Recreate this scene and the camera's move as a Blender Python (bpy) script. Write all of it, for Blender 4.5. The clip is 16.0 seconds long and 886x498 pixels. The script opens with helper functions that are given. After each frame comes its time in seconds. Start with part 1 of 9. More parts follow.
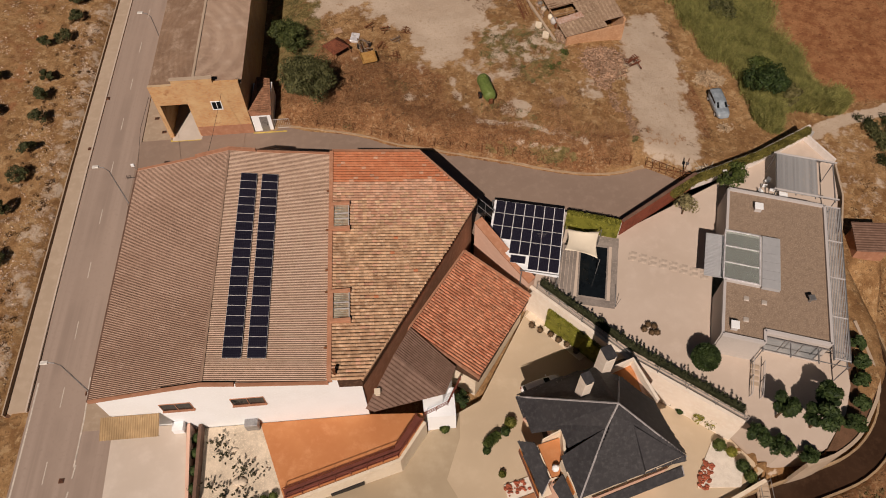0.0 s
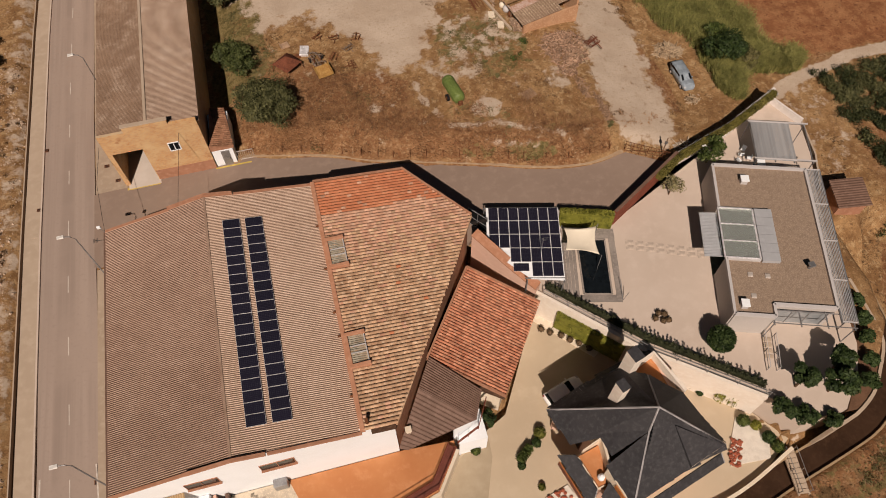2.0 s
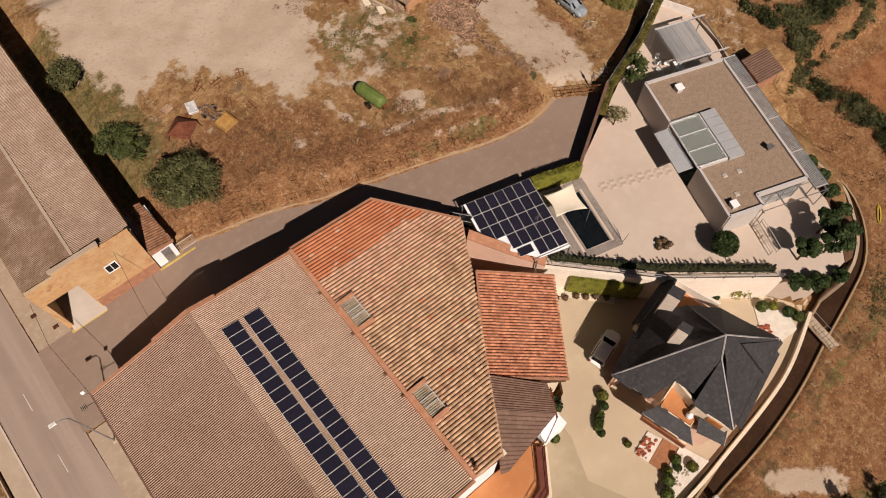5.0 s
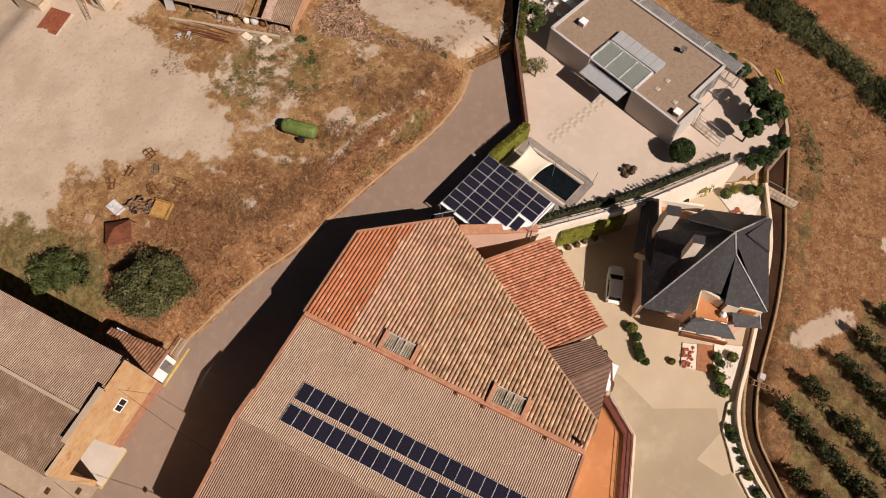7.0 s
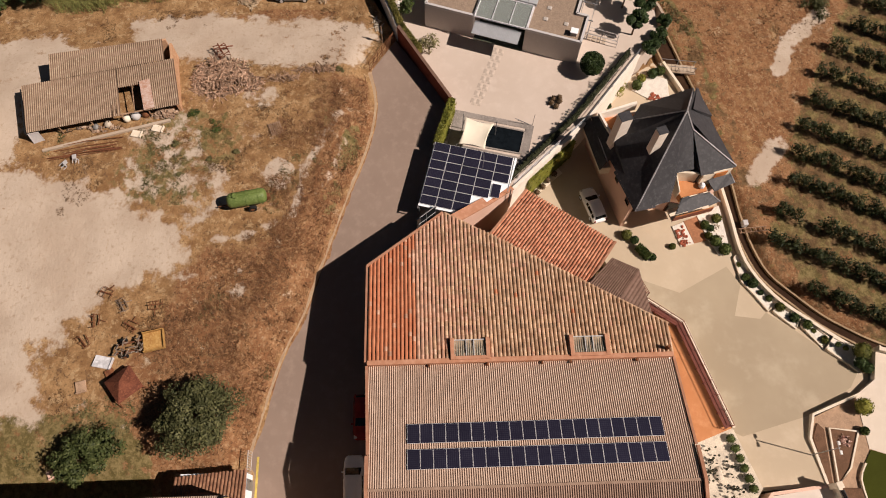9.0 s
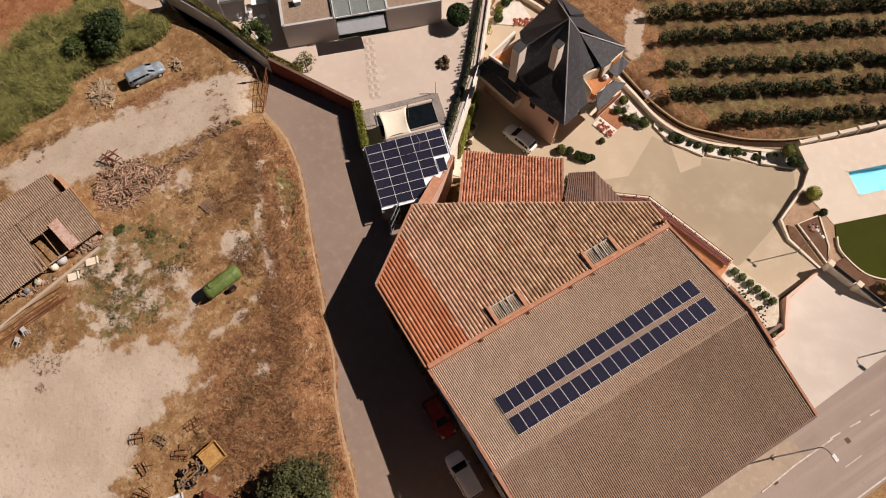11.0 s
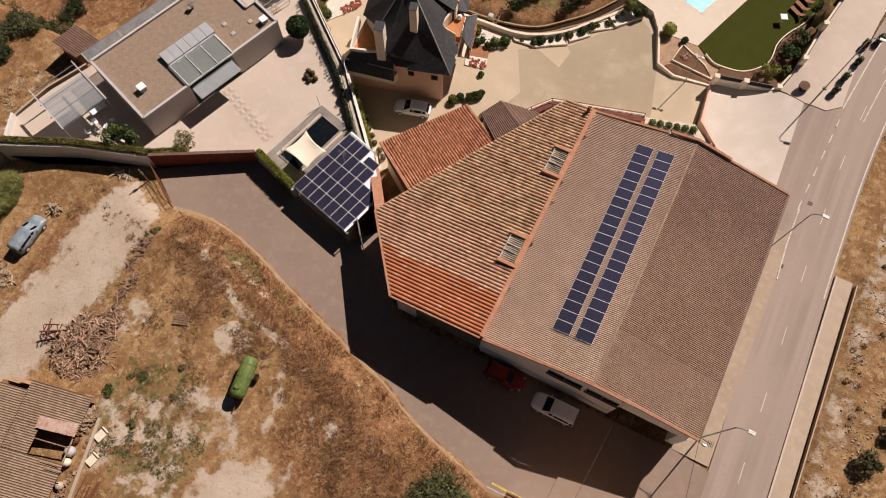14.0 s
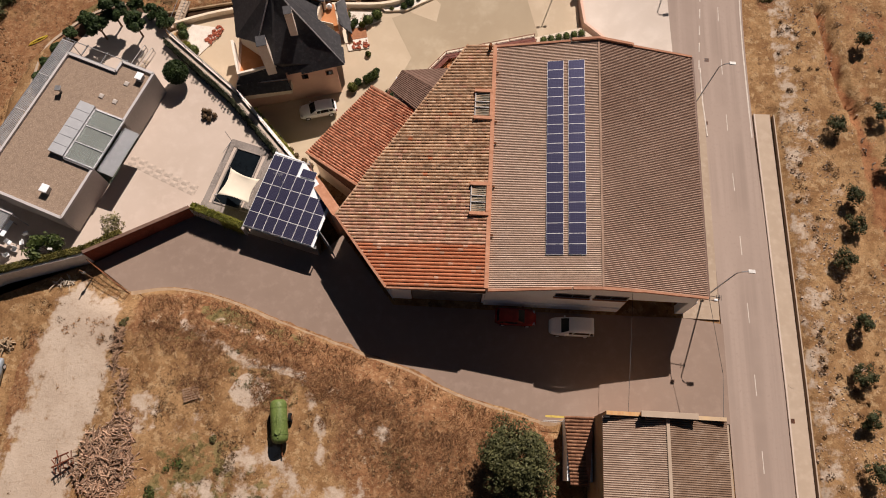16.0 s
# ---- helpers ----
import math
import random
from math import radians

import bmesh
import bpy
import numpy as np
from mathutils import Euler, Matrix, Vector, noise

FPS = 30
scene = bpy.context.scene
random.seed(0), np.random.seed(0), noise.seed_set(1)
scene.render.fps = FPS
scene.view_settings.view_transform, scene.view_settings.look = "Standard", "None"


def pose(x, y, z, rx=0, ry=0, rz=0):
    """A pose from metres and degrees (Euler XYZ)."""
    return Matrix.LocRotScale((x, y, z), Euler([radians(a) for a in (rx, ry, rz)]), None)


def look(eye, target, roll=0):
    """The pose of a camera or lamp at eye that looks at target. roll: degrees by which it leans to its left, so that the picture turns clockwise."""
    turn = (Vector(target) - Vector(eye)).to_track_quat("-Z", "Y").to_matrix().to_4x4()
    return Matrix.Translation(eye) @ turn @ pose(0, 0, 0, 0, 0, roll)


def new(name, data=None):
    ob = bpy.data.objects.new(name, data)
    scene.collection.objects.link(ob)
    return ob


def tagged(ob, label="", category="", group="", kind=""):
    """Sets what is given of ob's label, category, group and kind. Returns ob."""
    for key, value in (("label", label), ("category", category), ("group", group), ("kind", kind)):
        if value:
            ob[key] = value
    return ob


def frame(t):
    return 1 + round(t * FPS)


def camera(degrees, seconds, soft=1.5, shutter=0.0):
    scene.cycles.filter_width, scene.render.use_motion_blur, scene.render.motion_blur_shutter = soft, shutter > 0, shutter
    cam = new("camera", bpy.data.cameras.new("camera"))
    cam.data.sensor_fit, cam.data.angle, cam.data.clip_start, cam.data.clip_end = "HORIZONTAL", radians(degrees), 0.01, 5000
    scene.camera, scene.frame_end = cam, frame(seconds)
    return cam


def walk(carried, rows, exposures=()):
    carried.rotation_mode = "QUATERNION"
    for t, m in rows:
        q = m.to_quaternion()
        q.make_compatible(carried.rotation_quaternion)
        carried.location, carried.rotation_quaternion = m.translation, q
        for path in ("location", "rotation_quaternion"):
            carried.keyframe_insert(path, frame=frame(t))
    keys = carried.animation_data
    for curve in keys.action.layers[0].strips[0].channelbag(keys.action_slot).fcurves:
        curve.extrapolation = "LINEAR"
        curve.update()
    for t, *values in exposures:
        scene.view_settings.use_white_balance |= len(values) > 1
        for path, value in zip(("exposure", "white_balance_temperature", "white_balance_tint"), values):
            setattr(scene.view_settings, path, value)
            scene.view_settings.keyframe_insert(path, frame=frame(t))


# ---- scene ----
cam = camera(64.6, 16.0, soft=1.0)
# seconds, eye, a point ahead, roll (degrees)
PATH = [
    (0, (13.459, -27.026, 61.549), (13.531, -25.899, 59.898), -1.2),
    (0.5, (11.901, -25.588, 61.89), (12.02, -24.486, 60.225), -1.0),
    (1, (10.52, -24.115, 62.128), (10.681, -23.037, 60.452), -1.0),
    (1.5, (9.058, -22.405, 62.378), (9.263, -21.355, 60.689), -1.0),
    (2, (7.525, -20.46, 62.584), (7.779, -19.443, 60.881), -0.8),
    (2.5, (6.149, -18.801, 62.665), (6.447, -17.807, 60.955), -1.1),
    (3, (4.666, -16.453, 62.932), (5.011, -15.508, 61.204), -1.1),
    (3.5, (2.978, -14.041, 63.219), (3.376, -13.153, 61.471), -0.8),
    (4, (1.372, -11.776, 63.431), (1.819, -10.945, 61.667), -0.8),
    (4.5, (-0.242, -9.618, 63.543), (0.26, -8.848, 61.767), -0.9),
    (5, (-1.818, -7.383, 63.604), (-1.258, -6.681, 61.817), -1.0),
    (5.5, (-3.308, -4.887, 63.66), (-2.691, -4.261, 61.864), -0.9),
    (6, (-4.664, -1.947, 63.76), (-3.996, -1.405, 61.955), -0.5),
    (6.5, (-6.039, 1.075, 63.909), (-5.327, 1.525, 62.095), 0.0),
    (7, (-7.212, 4.5, 64.034), (-6.473, 4.861, 62.211), 0.7),
    (7.5, (-8.064, 7.959, 64.159), (-7.306, 8.226, 62.328), 1.1),
    (8, (-8.672, 11.761, 64.147), (-7.899, 11.919, 62.309), 2.0),
    (8.5, (-9.126, 15.195, 64.239), (-8.339, 15.25, 62.4), 1.9),
    (9, (-9.279, 18.373, 64.443), (-8.491, 18.329, 62.605), 1.4),
    (9.5, (-9.228, 21.529, 64.714), (-8.458, 21.386, 62.874), 1.0),
    (10, (-8.599, 24.381, 65.156), (-7.865, 24.147, 63.311), 0.6),
    (10.5, (-7.585, 26.921, 65.661), (-6.899, 26.608, 63.809), 0.2),
    (11, (-6.384, 29.14, 66.118), (-5.749, 28.76, 64.259), -0.0),
    (11.5, (-5.189, 31.03, 66.416), (-4.602, 30.592, 64.555), -0.1),
    (12, (-4.028, 32.79, 66.632), (-3.492, 32.299, 64.769), 0.0),
    (12.5, (-2.936, 34.477, 66.781), (-2.446, 33.938, 64.918), -0.0),
    (13, (-1.487, 35.921, 66.881), (-1.053, 35.343, 65.016), 0.3),
    (13.5, (0.441, 37.17, 67.02), (0.808, 36.563, 65.15), 0.9),
    (14, (2.117, 38.139, 67.133), (2.422, 37.51, 65.259), 1.1),
    (14.5, (3.745, 39.104, 67.271), (3.981, 38.463, 65.392), 1.2),
    (15, (5.015, 39.779, 67.389), (5.186, 39.135, 65.503), 0.7),
    (15.5, (6.843, 40.437, 67.507), (6.939, 39.787, 65.618), 1.0),
    (16, (8.524, 41.142, 67.512), (8.548, 40.488, 65.622), 1.2),
]
walk(cam, [(t, look(eye, target, roll)) for t, eye, target, roll in PATH],
     [(0.0, -0.27, 6600, 11), (3.5, -0.04, 6550, 10), (9.0, 0.23, 6250, 10), (12.0, 0.21, 6100, 10), (16.0, 0.26, 6150, 10)])

# ---- light ----
world = bpy.data.worlds.new("world")
scene.world = world
world.use_nodes = True
SUN_DIR = Vector((-0.30, -0.95, 1.03)).normalized()
_n = world.node_tree.nodes
_sky = _n.new("ShaderNodeTexSky")
_sky.sky_type, _sky.sun_disc = "NISHITA", False
_sky.sun_elevation = math.asin(SUN_DIR.z)
_sky.sun_rotation = math.atan2(SUN_DIR.x, SUN_DIR.y)
_sky.altitude, _sky.dust_density = 300, 2.0
_n["Background"].inputs["Strength"].default_value = 0.0094
world.node_tree.links.new(_sky.outputs[0], _n["Background"].inputs["Color"])
sun = new("sun", bpy.data.lights.new("sun", "SUN"))
sun.data.energy, sun.data.angle, sun.data.color = 4.86, radians(0.5), (1.0, 0.83, 0.705)
sun.matrix_world = look(SUN_DIR * 200, (0, 0, 0))

# ---- materials ----
def ramp_mix(nt, fac, a, b):
    m = nt.nodes.new("ShaderNodeMix")
    m.data_type = "RGBA"
    for sock, val in ((m.inputs[0], fac), (m.inputs[6], a), (m.inputs[7], b)):
        if hasattr(val, "links"):
            nt.links.new(val, sock)
        elif isinstance(val, (int, float)):
            sock.default_value = val
        else:
            sock.default_value = (*val, 1) if len(val) == 3 else val
    return m.outputs[2]


def noise_fac(nt, vec, scale, lo, hi, detail=4.0, rough=0.6):
    t = nt.nodes.new("ShaderNodeTexNoise")
    t.inputs["Scale"].default_value, t.inputs["Detail"].default_value, t.inputs["Roughness"].default_value = scale, detail, rough
    nt.links.new(vec, t.inputs["Vector"])
    r = nt.nodes.new("ShaderNodeMapRange")
    r.interpolation_type = "SMOOTHSTEP"
    r.inputs[1].default_value, r.inputs[2].default_value = lo, hi
    nt.links.new(t.outputs[0], r.inputs[0])
    return r.outputs[0]


def stretched(nt, vec, sx, sy, sz, rz=0.0):
    m = nt.nodes.new("ShaderNodeMapping")
    m.inputs["Scale"].default_value = (sx, sy, sz)
    m.inputs["Rotation"].default_value = (0, 0, rz)
    nt.links.new(vec, m.inputs["Vector"])
    return m.outputs[0]


def base_mat(name):
    m = bpy.data.materials.new(name)
    m.use_nodes = True
    nt = m.node_tree
    return m, nt, nt.nodes["Principled BSDF"], nt.nodes.new("ShaderNodeTexCoord").outputs["Object"]


def surface(name, col, dark=None, light=None, rough=0.85, big=0.25, fine=6.0, bump=0.15, metal=0.0, island=0.0, obj=0.0, spread=0.35):
    """A weathered surface: two scales of noise between a darker and a lighter tone, fine bump, and a random tone for each island or object."""
    m, nt, p, vec = base_mat(name)
    dark = dark or tuple(c * 0.72 for c in col)
    light = light or tuple(min(1, c * 1.18) for c in col)
    c = ramp_mix(nt, noise_fac(nt, vec, big, 0.5 - spread / 2, 0.5 + spread / 2), dark, col)
    c = ramp_mix(nt, noise_fac(nt, vec, fine, 0.45, 0.75), c, light)
    if island or obj:
        src = nt.nodes.new("ShaderNodeNewGeometry").outputs["Random Per Island"] if island else nt.nodes.new("ShaderNodeObjectInfo").outputs["Random"]
        r = nt.nodes.new("ShaderNodeMapRange")
        r.inputs[3].default_value, r.inputs[4].default_value = 1 - (island or obj), 1 + (island or obj) * 0.6
        nt.links.new(src, r.inputs[0])
        h = nt.nodes.new("ShaderNodeHueSaturation")
        nt.links.new(r.outputs[0], h.inputs["Value"])
        nt.links.new(c, h.inputs["Color"])
        c = h.outputs[0]
    nt.links.new(c, p.inputs["Base Color"])
    p.inputs["Roughness"].default_value, p.inputs["Metallic"].default_value = rough, metal
    p.inputs["Specular IOR Level"].default_value = 0.12 if rough > 0.75 else 0.3
    if bump:
        b = nt.nodes.new("ShaderNodeBump")
        b.inputs["Strength"].default_value, b.inputs["Distance"].default_value = bump, 0.03
        t = nt.nodes.new("ShaderNodeTexNoise")
        t.inputs["Scale"].default_value, t.inputs["Detail"].default_value = fine * 2, 5
        nt.links.new(vec, t.inputs["Vector"])
        nt.links.new(t.outputs[0], b.inputs["Height"])
        nt.links.new(b.outputs[0], p.inputs["Normal"])
    return m


def leaf_mat(name, a, b, dry=None):
    m, nt, p, vec = base_mat(name)
    rnd = nt.nodes.new("ShaderNodeNewGeometry").outputs["Random Per Island"]
    c = ramp_mix(nt, rnd, a, b)
    c = ramp_mix(nt, noise_fac(nt, vec, 1.2, 0.4, 0.7), c, dry or tuple(x * 0.6 for x in a))
    nt.links.new(c, p.inputs["Base Color"])
    p.inputs["Roughness"].default_value = 0.6
    p.inputs["Specular IOR Level"].default_value = 0.18
    return m

def brick_mat():
    """Yellow-orange bricks laid on upright faces along x."""
    m, nt, p, vec = base_mat("orange_brick_wall")
    mp = nt.nodes.new("ShaderNodeMapping")
    mp.inputs["Rotation"].default_value = (radians(-90), 0, 0)
    nt.links.new(vec, mp.inputs["Vector"])
    b = nt.nodes.new("ShaderNodeTexBrick")
    b.inputs["Color1"].default_value, b.inputs["Color2"].default_value, b.inputs["Mortar"].default_value = (0.60, 0.36, 0.16, 1), (0.50, 0.25, 0.10, 1), (0.50, 0.38, 0.25, 1)
    b.inputs["Scale"].default_value, b.inputs["Brick Width"].default_value, b.inputs["Row Height"].default_value = 1.0, 0.3, 0.12
    b.inputs["Mortar Size"].default_value = 0.012
    nt.links.new(mp.outputs[0], b.inputs["Vector"])
    c = ramp_mix(nt, noise_fac(nt, vec, 0.5, 0.4, 0.75), b.outputs[0], (0.62, 0.44, 0.24))
    c = ramp_mix(nt, noise_fac(nt, vec, 1.6, 0.58, 0.75), c, (0.40, 0.20, 0.09))
    nt.links.new(c, p.inputs["Base Color"])
    p.inputs["Roughness"].default_value = 0.9
    return m


def asphalt_mat():
    """Worn asphalt with paler and darker strips along the lanes."""
    m, nt, p, vec = base_mat("asphalt")
    c = ramp_mix(nt, noise_fac(nt, stretched(nt, vec, 1.0, 0.02, 1), 0.9, 0.35, 0.65, 3), (0.29, 0.228, 0.192), (0.37, 0.295, 0.25))
    c = ramp_mix(nt, noise_fac(nt, vec, 0.12, 0.4, 0.7), c, (0.35, 0.277, 0.233))
    c = ramp_mix(nt, noise_fac(nt, vec, 3.0, 0.5, 0.8), c, (0.305, 0.24, 0.205))
    nt.links.new(c, p.inputs["Base Color"])
    p.inputs["Roughness"].default_value = 0.9
    p.inputs["Specular IOR Level"].default_value = 0.3
    return m


ASPHALT = asphalt_mat()
LANE = surface("lane_asphalt", (0.285, 0.215, 0.172), (0.25, 0.187, 0.15), (0.305, 0.232, 0.188), 0.9, 0.12, 1.0, 0.06, spread=0.5)
KERB = surface("kerb_concrete", (0.46, 0.37, 0.285), (0.42, 0.335, 0.255), (0.48, 0.39, 0.305), rough=0.9, big=0.3, fine=1.2, bump=0.08)
VERGE = surface("worn_footway", (0.40, 0.318, 0.242), (0.335, 0.262, 0.195), (0.435, 0.352, 0.272), 0.9, 0.35, 1.6, 0.08, spread=0.5)
EARTH_KERB = surface("sandy_concrete_edge", (0.43, 0.31, 0.20), (0.35, 0.24, 0.15), (0.49, 0.37, 0.255), rough=0.95, big=0.5, fine=2.5, bump=0.15, spread=0.5)
PALE = surface("pale_concrete", (0.565, 0.478, 0.408), (0.525, 0.438, 0.368), (0.585, 0.498, 0.428), 0.85, 0.12, 0.8, 0.04)
DRIVE = surface("white_concrete", (0.60, 0.53, 0.465), (0.55, 0.48, 0.415), (0.63, 0.56, 0.495), 0.85, 0.12, 0.5, 0.05)
COURT = surface("tan_concrete", (0.43, 0.355, 0.252), (0.375, 0.305, 0.215), (0.465, 0.39, 0.285), 0.85, 0.11, 0.35, 0.04, spread=0.4)
COURT_LIGHT = surface("cream_concrete", (0.53, 0.437, 0.318), (0.485, 0.395, 0.285), (0.555, 0.463, 0.342), 0.85, 0.12, 0.5, 0.04, spread=0.4)
POOL_STONE = surface("pale_pool_paving", (0.68, 0.59, 0.49), (0.64, 0.55, 0.45), (0.71, 0.62, 0.52), 0.8, 0.2, 1.0, 0.04)
TERRACOTTA = surface("terracotta_paving", (0.52, 0.235, 0.10), (0.46, 0.19, 0.078), (0.55, 0.26, 0.12), 0.8, 0.2, 1.0, 0.05)
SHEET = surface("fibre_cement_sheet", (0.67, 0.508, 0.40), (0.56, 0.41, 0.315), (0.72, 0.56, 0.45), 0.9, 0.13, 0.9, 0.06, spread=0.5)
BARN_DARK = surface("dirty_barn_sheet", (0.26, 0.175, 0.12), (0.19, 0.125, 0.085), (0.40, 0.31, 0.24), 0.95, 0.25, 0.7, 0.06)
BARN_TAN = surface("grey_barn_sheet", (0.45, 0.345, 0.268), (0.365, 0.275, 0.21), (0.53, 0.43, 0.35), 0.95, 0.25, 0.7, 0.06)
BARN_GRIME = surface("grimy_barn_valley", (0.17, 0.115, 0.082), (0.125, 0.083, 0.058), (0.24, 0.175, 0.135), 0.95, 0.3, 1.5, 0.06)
# valley tones: dirt, darkened further to paint in the shade between ridges
SHEET_DIRT_SHADE = surface("dirty_shaded_sheet_valley", (0.105, 0.063, 0.046), (0.075, 0.046, 0.033), (0.14, 0.09, 0.066), 0.95, 0.3, 2, 0.06)
SHEET_GRIME_SHADE = surface("grimy_shaded_sheet_valley", (0.22, 0.147, 0.107), (0.165, 0.108, 0.078), (0.28, 0.195, 0.147), 0.95, 0.3, 2, 0.06)
# deck seen between the barrel tiles, much darker than the tiles
TILE_CHANNEL = surface("dark_tile_channel", (0.10, 0.056, 0.036), (0.07, 0.04, 0.027), (0.14, 0.082, 0.054), 0.95, 0.4, 3, 0.1)
# same sheet for the west slope, corrugation shade painted in as a darker tone
SHEET_SHADED = surface("fibre_cement_shaded", (0.46, 0.324, 0.25), (0.38, 0.258, 0.196), (0.505, 0.364, 0.287), 0.9, 0.13, 0.9, 0.06, spread=0.5)
RIDGE = surface("dull_ridge_sheet", (0.33, 0.23, 0.172), (0.26, 0.175, 0.13), (0.38, 0.275, 0.21), 0.9, 0.4, 2, 0.06)
SHED_SHEET = surface("old_fibre_cement", (0.37, 0.275, 0.19), (0.275, 0.20, 0.135), (0.46, 0.37, 0.27), 0.95, 0.5, 2.5, 0.15)
TILE_OLD = surface("aged_clay_tile", (0.55, 0.365, 0.232), (0.37, 0.222, 0.135), (0.65, 0.48, 0.335), 0.9, 0.9, 3.0, 0.14, island=0.26)
TILE_NEW = surface("new_clay_tile", (0.50, 0.195, 0.10), (0.44, 0.165, 0.085), (0.54, 0.25, 0.14), 0.85, 0.4, 1.5, 0.1, island=0.1)
HUT_TILE = surface("brown_clay_tile", (0.27, 0.14, 0.085), (0.20, 0.10, 0.06), (0.36, 0.21, 0.13), 0.9, 0.6, 3, 0.1, island=0.25)
TILE_MID = surface("pinkish_clay_tile", (0.54, 0.325, 0.225), (0.43, 0.235, 0.155), (0.62, 0.43, 0.315), 0.9, 0.5, 2.2, 0.12, island=0.22)
TILE_RED = surface("red_clay_tile", (0.52, 0.235, 0.14), (0.40, 0.155, 0.09), (0.62, 0.34, 0.225), 0.88, 0.7, 3, 0.12, island=0.3)
TILE_TRIM = surface("terracotta_trim", (0.40, 0.205, 0.13), (0.34, 0.17, 0.105), (0.45, 0.25, 0.165), rough=0.85, big=0.6, fine=2)
TRIM_ORANGE = surface("orange_painted_kerb", (0.49, 0.252, 0.158), (0.42, 0.205, 0.122), (0.53, 0.295, 0.195), rough=0.8, big=0.5, fine=2, bump=0.05)
BROWN_SHEET = surface("brown_metal_sheet", (0.165, 0.098, 0.072), (0.135, 0.08, 0.058), (0.20, 0.125, 0.095), 0.6, 0.5, 2, 0.05)
WHITE = surface("white_render", (0.86, 0.90, 0.94), (0.82, 0.855, 0.885), (0.88, 0.92, 0.96), 0.85, 0.3, 5, 0.06)
GREY_WALL = surface("grey_render", (0.50, 0.465, 0.44), (0.46, 0.43, 0.405), (0.52, 0.485, 0.46), rough=0.85, big=0.3, fine=5, bump=0.06)
CREAM = surface("cream_render", (0.755, 0.665, 0.535), (0.69, 0.595, 0.465), (0.78, 0.70, 0.58), 0.85, 0.35, 3, 0.05)
CREAM_LIGHT = surface("pale_cream_render", (0.80, 0.73, 0.64), (0.75, 0.67, 0.575), (0.82, 0.76, 0.68), 0.85, 0.5, 2, 0.05)
PEACH = surface("peach_render", (0.68, 0.46, 0.36), (0.64, 0.425, 0.33), (0.70, 0.48, 0.38), rough=0.85, big=0.4, fine=1.5, bump=0.04)
BRICK = brick_mat()
RED_WALL = surface("red_wall", (0.22, 0.068, 0.043), rough=0.85, big=0.5, fine=4, bump=0.08)
SLATE = surface("roof_slate", (0.045, 0.0445, 0.049), (0.036, 0.0355, 0.040), (0.068, 0.067, 0.071), 0.58, 0.5, 3, 0.06, island=0.16)
ZINC = surface("zinc_ridge", (0.40, 0.39, 0.40), rough=0.6, big=0.8, fine=5, bump=0.03, metal=0.1)
STEEL = surface("galvanised_steel", (0.38, 0.38, 0.39), rough=0.45, big=0.8, fine=5, bump=0.02, metal=0.7)
GRAVEL = surface("roof_gravel", (0.30, 0.225, 0.165), (0.235, 0.175, 0.13), (0.42, 0.33, 0.26), 0.95, 2.0, 9, 0.4)
PARAPET = surface("pale_grey_coping", (0.52, 0.50, 0.50), (0.49, 0.475, 0.475), (0.54, 0.52, 0.52), rough=0.7, big=0.4, fine=4, bump=0.04)
LOUVRE = surface("grey_louvre", (0.40, 0.41, 0.425), rough=0.5, big=0.6, fine=2, bump=0.02, metal=0.2)
CANOPY = surface("pale_metal_canopy", (0.47, 0.485, 0.51), (0.44, 0.455, 0.48), (0.49, 0.505, 0.53), 0.5, 0.5, 2, 0.02, metal=0.2)
def cell_mat():
    """Dark solar glass: a faint grid of cells; a bluish specular tint stands in for reflected sky."""
    m, nt, p, vec = base_mat("solar_cells")
    sep = nt.nodes.new("ShaderNodeSeparateXYZ")
    nt.links.new(vec, sep.inputs[0])
    line = None
    for k in (0, 1):
        q = nt.nodes.new("ShaderNodeMath")
        q.operation, q.inputs[1].default_value = "PINGPONG", 0.08
        nt.links.new(sep.outputs[k], q.inputs[0])
        r = nt.nodes.new("ShaderNodeMapRange")
        r.inputs[1].default_value, r.inputs[2].default_value, r.inputs[3].default_value, r.inputs[4].default_value = 0.0, 0.012, 1.0, 0.0
        nt.links.new(q.outputs[0], r.inputs[0])
        if line is None:
            line = r.outputs[0]
        else:
            mx = nt.nodes.new("ShaderNodeMath")
            mx.operation = "MAXIMUM"
            nt.links.new(line, mx.inputs[0])
            nt.links.new(r.outputs[0], mx.inputs[1])
            line = mx.outputs[0]
    rnd = nt.nodes.new("ShaderNodeObjectInfo").outputs["Random"]
    c = ramp_mix(nt, rnd, (0.009, 0.008, 0.014), (0.013, 0.0115, 0.021))
    nt.links.new(ramp_mix(nt, line, c, (0.062, 0.062, 0.088)), p.inputs["Base Color"])
    p.inputs["Roughness"].default_value = 0.36
    p.inputs["Specular IOR Level"].default_value = 1.0
    # blue of the sky's reflection, put into the specular colour
    p.inputs["Specular Tint"].default_value = (0.46, 0.47, 0.95, 1)
    return m


CELL = cell_mat()
ALU = surface("aluminium_frame", (0.78, 0.78, 0.81), rough=0.45, big=1, fine=4, bump=0.0, metal=0.25)
BLACK = surface("black_plastic", (0.02, 0.02, 0.022), rough=0.5, big=1, fine=4, bump=0.0)
DARK_GLASS = surface("dark_glass", (0.012, 0.014, 0.016), rough=0.06, big=1, fine=2, bump=0.0)
WATER_DARK = surface("dark_pool_lining", (0.008, 0.011, 0.014), rough=0.05, big=1, fine=2, bump=0.0)
SAIL = surface("cream_canvas", (0.78, 0.71, 0.58), (0.75, 0.68, 0.55), (0.80, 0.73, 0.60), rough=0.9, big=0.6, fine=1.5, bump=0.02)
